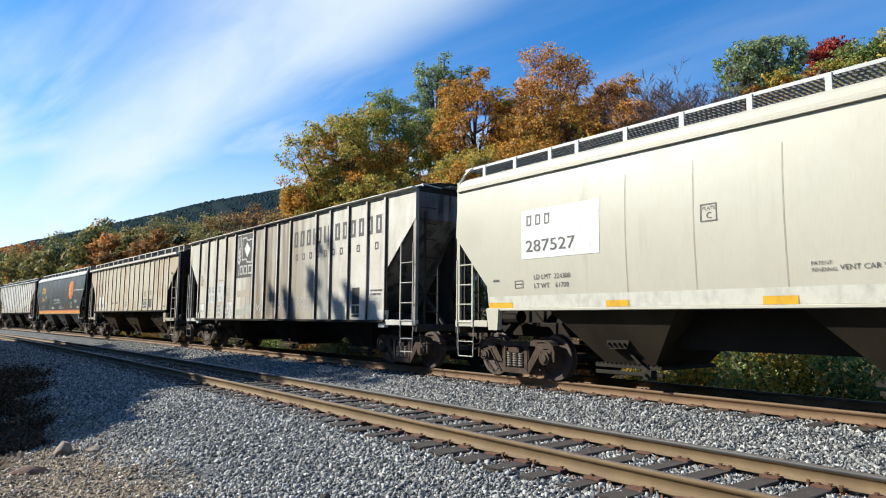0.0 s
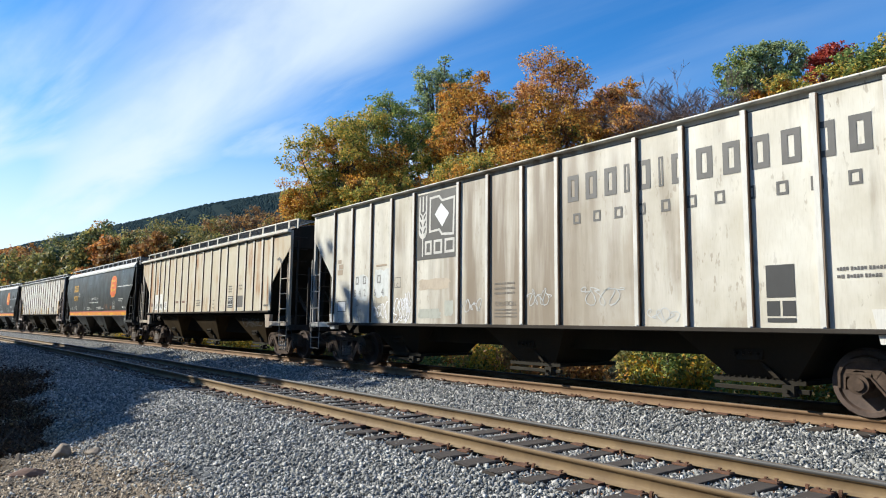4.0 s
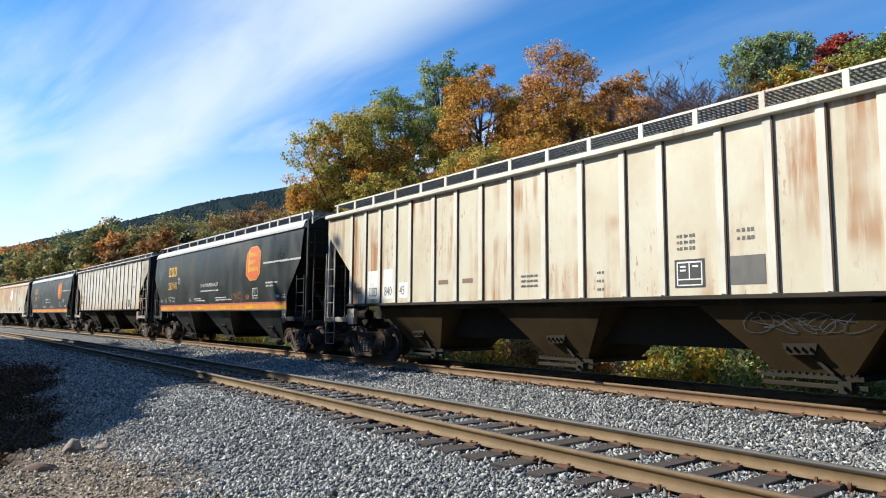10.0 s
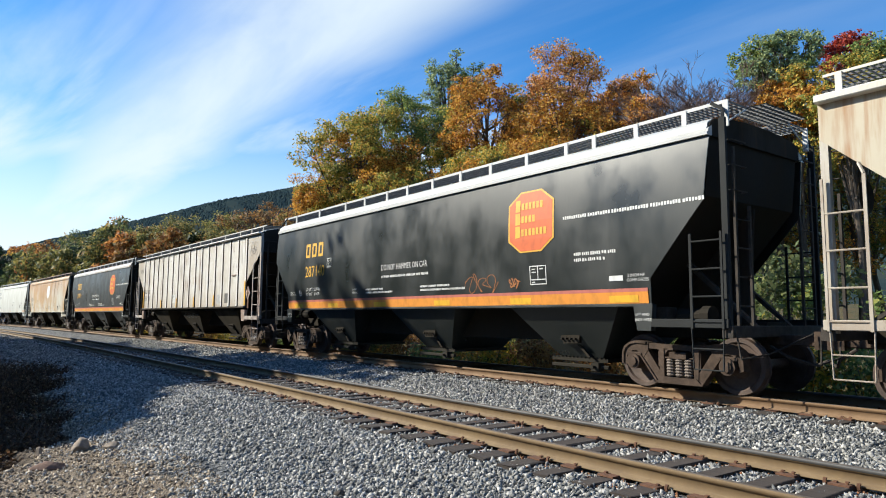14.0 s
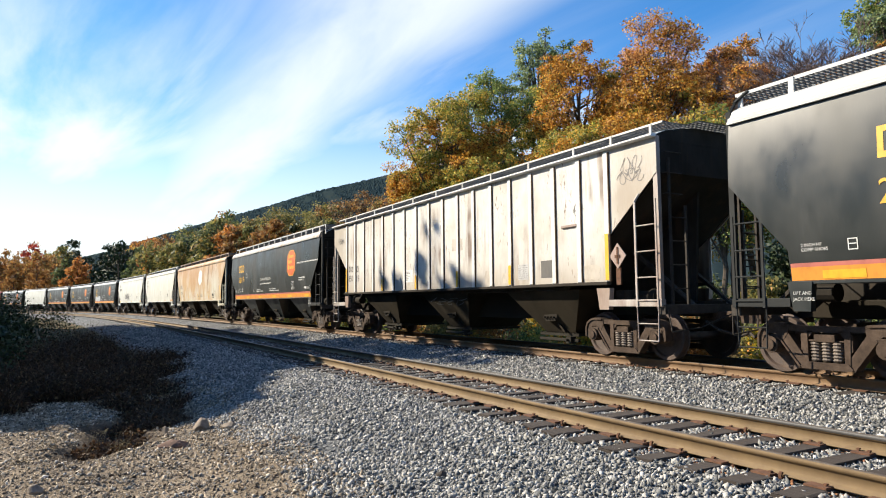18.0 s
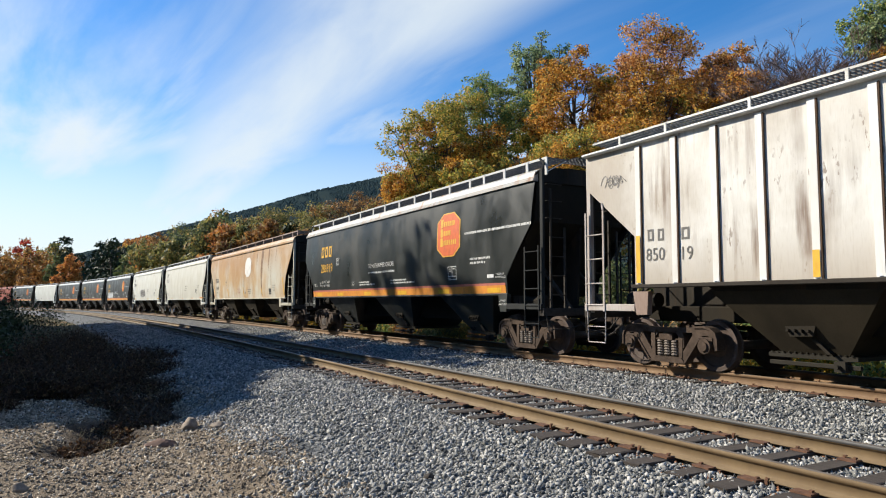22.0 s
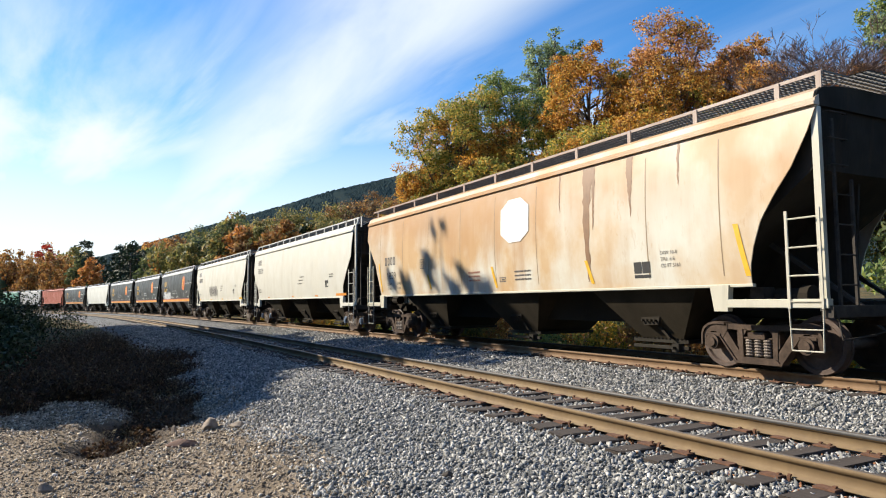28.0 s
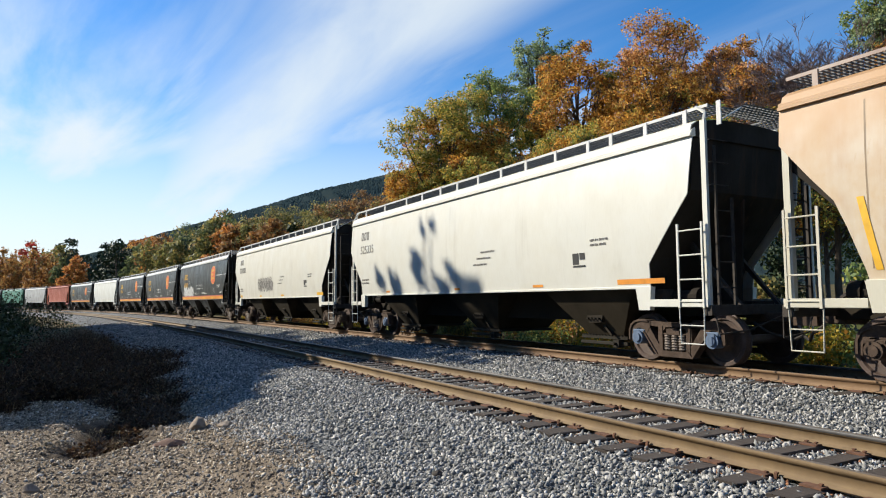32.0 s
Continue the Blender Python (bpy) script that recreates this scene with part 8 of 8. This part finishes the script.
def stone_field(name, label, material, s, v, size, seed, sink=0.25, flat=0.52, far=False):
    """Crushed angular stones lying on the ground."""
    r = np.random.default_rng(seed)
    n = len(s)
    x, y = track_array(s, v)
    z = ground_height(s, v)
    base, faces = (OCTA, OCTA_F) if far else (CUBE, CUBE_F)
    m = len(base)
    shape = base[None] * (r.uniform(0.9, 1.5, (n, m, 3)) if far else r.uniform(0.28, 1.0, (n, m, 3)) ** 0.8)
    if far:
        shape = shape + r.normal(size=(n, m, 3)) * 0.28
    shape = shape * np.stack([r.uniform(0.8, 1.25, n), r.uniform(0.55, 0.95, n), flat * r.uniform(0.55, 1.15, n)], 1)[:, None, :]
    q = r.normal(size=(n, 4))
    q /= np.linalg.norm(q, axis=1)[:, None]
    w, a, b, c = q.T
    rot = np.stack([1 - 2 * (b * b + c * c), 2 * (a * b - c * w), 2 * (a * c + b * w), 2 * (a * b + c * w), 1 - 2 * (a * a + c * c), 2 * (b * c - a * w),
                    2 * (a * c - b * w), 2 * (b * c + a * w), 1 - 2 * (a * a + b * b)], 1).reshape(n, 3, 3)
    p = np.einsum("nij,nkj->nki", rot, shape) * size[:, None, None]
    p += np.stack([x, y, z + size * (0.5 - sink)], 1)[:, None, :]
    f = (faces[None] + (np.arange(n) * m)[:, None, None]).reshape(-1, 3)
    return tagged(new(name, raw_mesh(name, p.reshape(-1, 3), f, material)), label, "stones", kind="stuff")


def on_track(v, z_gap=True):
    """True where rails and ties leave no room for loose stones."""
    near_rail = np.zeros(len(v), bool)
    for off in (0.0, NEAR_OFF):
        for g in (-0.7525, 0.7525):
            near_rail |= np.abs(v - off - g) < 0.085
    return near_rail


def on_tie(s, v):
    a = (np.abs(v - NEAR_OFF) < 1.34) & (np.abs((s + 4.0 + 0.25) % 0.50 - 0.25) < 0.125)
    b = (np.abs(v) < 1.34) & (np.abs((s + 4.0 + 0.26) % 0.52 - 0.26) < 0.125)
    return a | b


def scatter_ballast():
    r = np.random.default_rng(21)
    S, V, Z = [], [], []
    for s0, s1, v0, v1, dens, lo, hi in ((-7, 0.6, -9.0, -2.0, 300, 0.016, 0.040), (0.6, 8.5, -9.0, -2.0, 980, 0.012, 0.038), (8.5, 14, -9.0, -2.0, 640, 0.015, 0.039), (14, 22, -8.8, -2.0, 320, 0.020, 0.042),
                                         (22, 36, -8.4, -2.2, 130, 0.028, 0.05), (1.5, 12, -2.0, 1.7, 480, 0.016, 0.038), (12, 24, -2.2, 1.7, 260, 0.02, 0.042),
                                         (24, 44, -2.4, 0.2, 120, 0.028, 0.05), (36, 62, -8.0, -5.6, 70, 0.035, 0.065)):
        n = int((s1 - s0) * (v1 - v0) * dens)
        S.append(r.uniform(s0, s1, n))
        V.append(r.uniform(v0, v1, n))
        Z.append(r.uniform(0, 1, n) ** 2.0 * (hi - lo) + lo)
    s, v, z = np.concatenate(S), np.concatenate(V), np.concatenate(Z)
    edge = -8.75 + 0.5 * np.sin(s * 0.9) + 0.35 * np.sin(s * 2.3 + 1) + r.normal(size=len(s)) * 0.25
    ok = ~on_track(v) & (~on_tie(s, v) | (r.random(len(s)) < 0.30)) & (v > edge)
    # a few stray stones sit on the ties
    s, v, z = s[ok], v[ok], z[ok]
    close = (s > 0) & (s < 12.5) & (v < -6.2)
    stone_field("ballast_stones", "angular grey crushed stones of the ballast", MAT["stones"], s[close], v[close], z[close], 4)
    stone_field("far_ballast_stones", "angular grey crushed stones along the tracks", MAT["stones"], s[~close], v[~close], z[~close], 14, far=True)


scatter_ballast()


def scatter_gravel():
    r = np.random.default_rng(22)
    n = 58000
    s, v = 4.5 + 12.5 * r.uniform(0, 1, n) ** 1.15, r.uniform(-13.2, -8.3, n)
    q = 3.5 - 14 * r.uniform(0, 1, 14000) ** 2
    s, v = np.concatenate([s, q]), np.concatenate([v, -8.2 - 9 * r.uniform(0, 1, 14000) ** 1.4])
    dry = gully(s, v) < 0.12
    s, v = s[dry], v[dry]
    n = len(s)
    stone_field("gravel", "small tan and grey gravel on bare earth", MAT["pebbles"], s, v, r.uniform(0, 1, n) ** 3.0 * 0.024 + 0.006, 5, 0.3, far=True)
    n = 9000
    s, v = r.uniform(14, 32, n), r.uniform(-12.0, -8.0, n)
    stone_field("far_gravel", "tan gravel below the ballast in shade", MAT["pebbles"], s, v, r.uniform(0.012, 0.035, n), 8, 0.3, far=True)
    n = 900
    s, v = r.uniform(4, 16, n), r.uniform(-11.5, -8.3, n)
    dry = gully(s, v) < 0.12
    s, v = s[dry], v[dry]
    n = len(s)
    stone_field("loose_stones", "loose grey stones spilled on the earth", MAT["stones"], s, v, r.uniform(0.014, 0.034, n), 6)
    n = 7000
    s, v = r.uniform(1, 26, n), NEAR_OFF + r.choice((-0.75, 0.75), n) + r.normal(size=n) * 0.19
    ok = ~on_track(v)
    stone_field("rust_chips", "rusty chips and fallen leaves between the siding rails", MAT["rustbits"], s[ok], v[ok], r.uniform(0.01, 0.022, ok.sum()), 7, -0.3, 0.35, True)


scatter_gravel()


def boulder(label, x, y, sx, sy, sz, material, seed):
    """A weathered stone: a rounded lump with flat breaks."""
    r = random.Random(seed)
    bm = bmesh.new()
    bmesh.ops.create_icosphere(bm, subdivisions=3, radius=1)
    planes = [(Vector((r.uniform(-1, 1), r.uniform(-1, 1), r.uniform(-0.3, 1))).normalized(), r.uniform(0.6, 0.9)) for _ in range(7)]
    for p in bm.verts:
        for n, d in planes:
            k = p.co.dot(n) - d
            if k > 0:
                p.co -= n * k * 0.9
        p.co *= 1 + 0.06 * noise.noise(p.co * 3 + Vector((seed, 0, 0)))
        p.co = Vector((p.co.x * sx, p.co.y * sy, p.co.z * sz))
    me = bpy.data.meshes.new("rock")
    bm.to_mesh(me)
    bm.free()
    me.materials.append(material)
    o = tagged(new("rock", me), label, "rock", "rocks by the gully")
    o.location = (x, y, float(ground_height(-x, y - Y_MAIN)) + sz * 0.35)
    o.rotation_euler = (0, 0, r.uniform(0, 6))
    return o


boulder("pointed tan rock on bare earth", -11.9, 1.85, 0.16, 0.14, 0.15, MAT["rock"], 1)
boulder("small upright pale stone on bare earth", -12.1, 1.32, 0.05, 0.06, 0.12, MAT["rock"], 2)
boulder("flat reddish rock half buried in earth", -10.55, 1.25, 0.24, 0.17, 0.08, MAT["red_rock"], 3)
boulder("tan rock beside a pointed one", -11.6, 2.25, 0.20, 0.13, 0.06, MAT["rock"], 4)
boulder("small angular grey rock on gravel", -8.6, -0.35, 0.09, 0.07, 0.07, MAT["rock"], 5)
boulder("dark angular stone on the ballast", -6.25, 3.35, 0.07, 0.06, 0.045, MAT["iron"], 6)


def grass_tuft(x, y, h, n, seed):
    r = random.Random(seed)
    b = Build()
    for _ in range(n):
        a, d = r.uniform(0, 6.28), r.uniform(0.15, 0.6) * h
        px, py = r.uniform(-0.1, 0.1), r.uniform(-0.1, 0.1)
        w = 0.006
        t = Vector((math.cos(a) * d, math.sin(a) * d, h * r.uniform(0.6, 1)))
        m = t * 0.5 + Vector((0, 0, h * 0.16))
        b.add([(px - w, py, 0), (px + w, py, 0), (px + m.x + w, py + m.y, m.z), (px + m.x - w, py + m.y, m.z), (px + t.x, py + t.y, t.z)], [(0, 1, 2, 3), (3, 2, 4)])
    o = tagged(b.done("grass_tuft", LEAF["dry"]), "tuft of dry yellow grass", "grass", "dry grass tufts")
    o.location = (x, y, float(ground_height(-x, y - Y_MAIN)) - 0.01)


for i, (x, y, h, n) in enumerate(((-12.8, -1.2, 0.35, 26), (-17.2, 0.35, 0.75, 60), (-16.2, 0.9, 0.4, 30), (-13.4, -0.4, 0.25, 20), (-19.5, 1.2, 0.6, 36), (-15.0, -2.4, 0.5, 30), (-14.2, 0.9, 0.3, 24), (-11.3, -0.3, 0.28, 40), (-10.9, 0.55, 0.22, 36), (-11.9, 0.3, 0.25, 40), (-10.2, -0.6, 0.18, 26), (-12.6, 0.6, 0.25, 36))):
    grass_tuft(x, y, h, n, 70 + i)


# ---- what moves: the train, gathering speed ----
def run(t):
    """Metres gone after t seconds."""
    return 2.8113 * t + 0.06145 * t * t / 2 + 0.0004417 * t ** 3 / 6 - 0.000102 * t ** 4 / 24


def car_pose(s, reach):
    """Stands on its two trucks, on the curve."""
    a, _ = track_at(s - reach)
    b, _ = track_at(s + reach)
    m = (a + b) / 2
    return pose(m.x, m.y, 0, 0, 0, math.degrees(math.atan2(a.y - b.y, a.x - b.x)))


def motions():
    turns = []
    t = 0.0
    while t < 32.0:
        turns.append(t)
        t += 4 / 30
    turns.append(32.0)
    for c, car, wheels, s in TRAIN:
        walk(car, [(i * 0.5, car_pose(s - run(i * 0.5), c["half"] - 2.72)) for i in range(65)])
        for wheel, x in wheels:
            if c["near"]:
                walk(wheel, [(t, pose(x, 0, WHEEL_R, 0, math.degrees(run(t) / WHEEL_R), 0)) for t in turns])


motions()
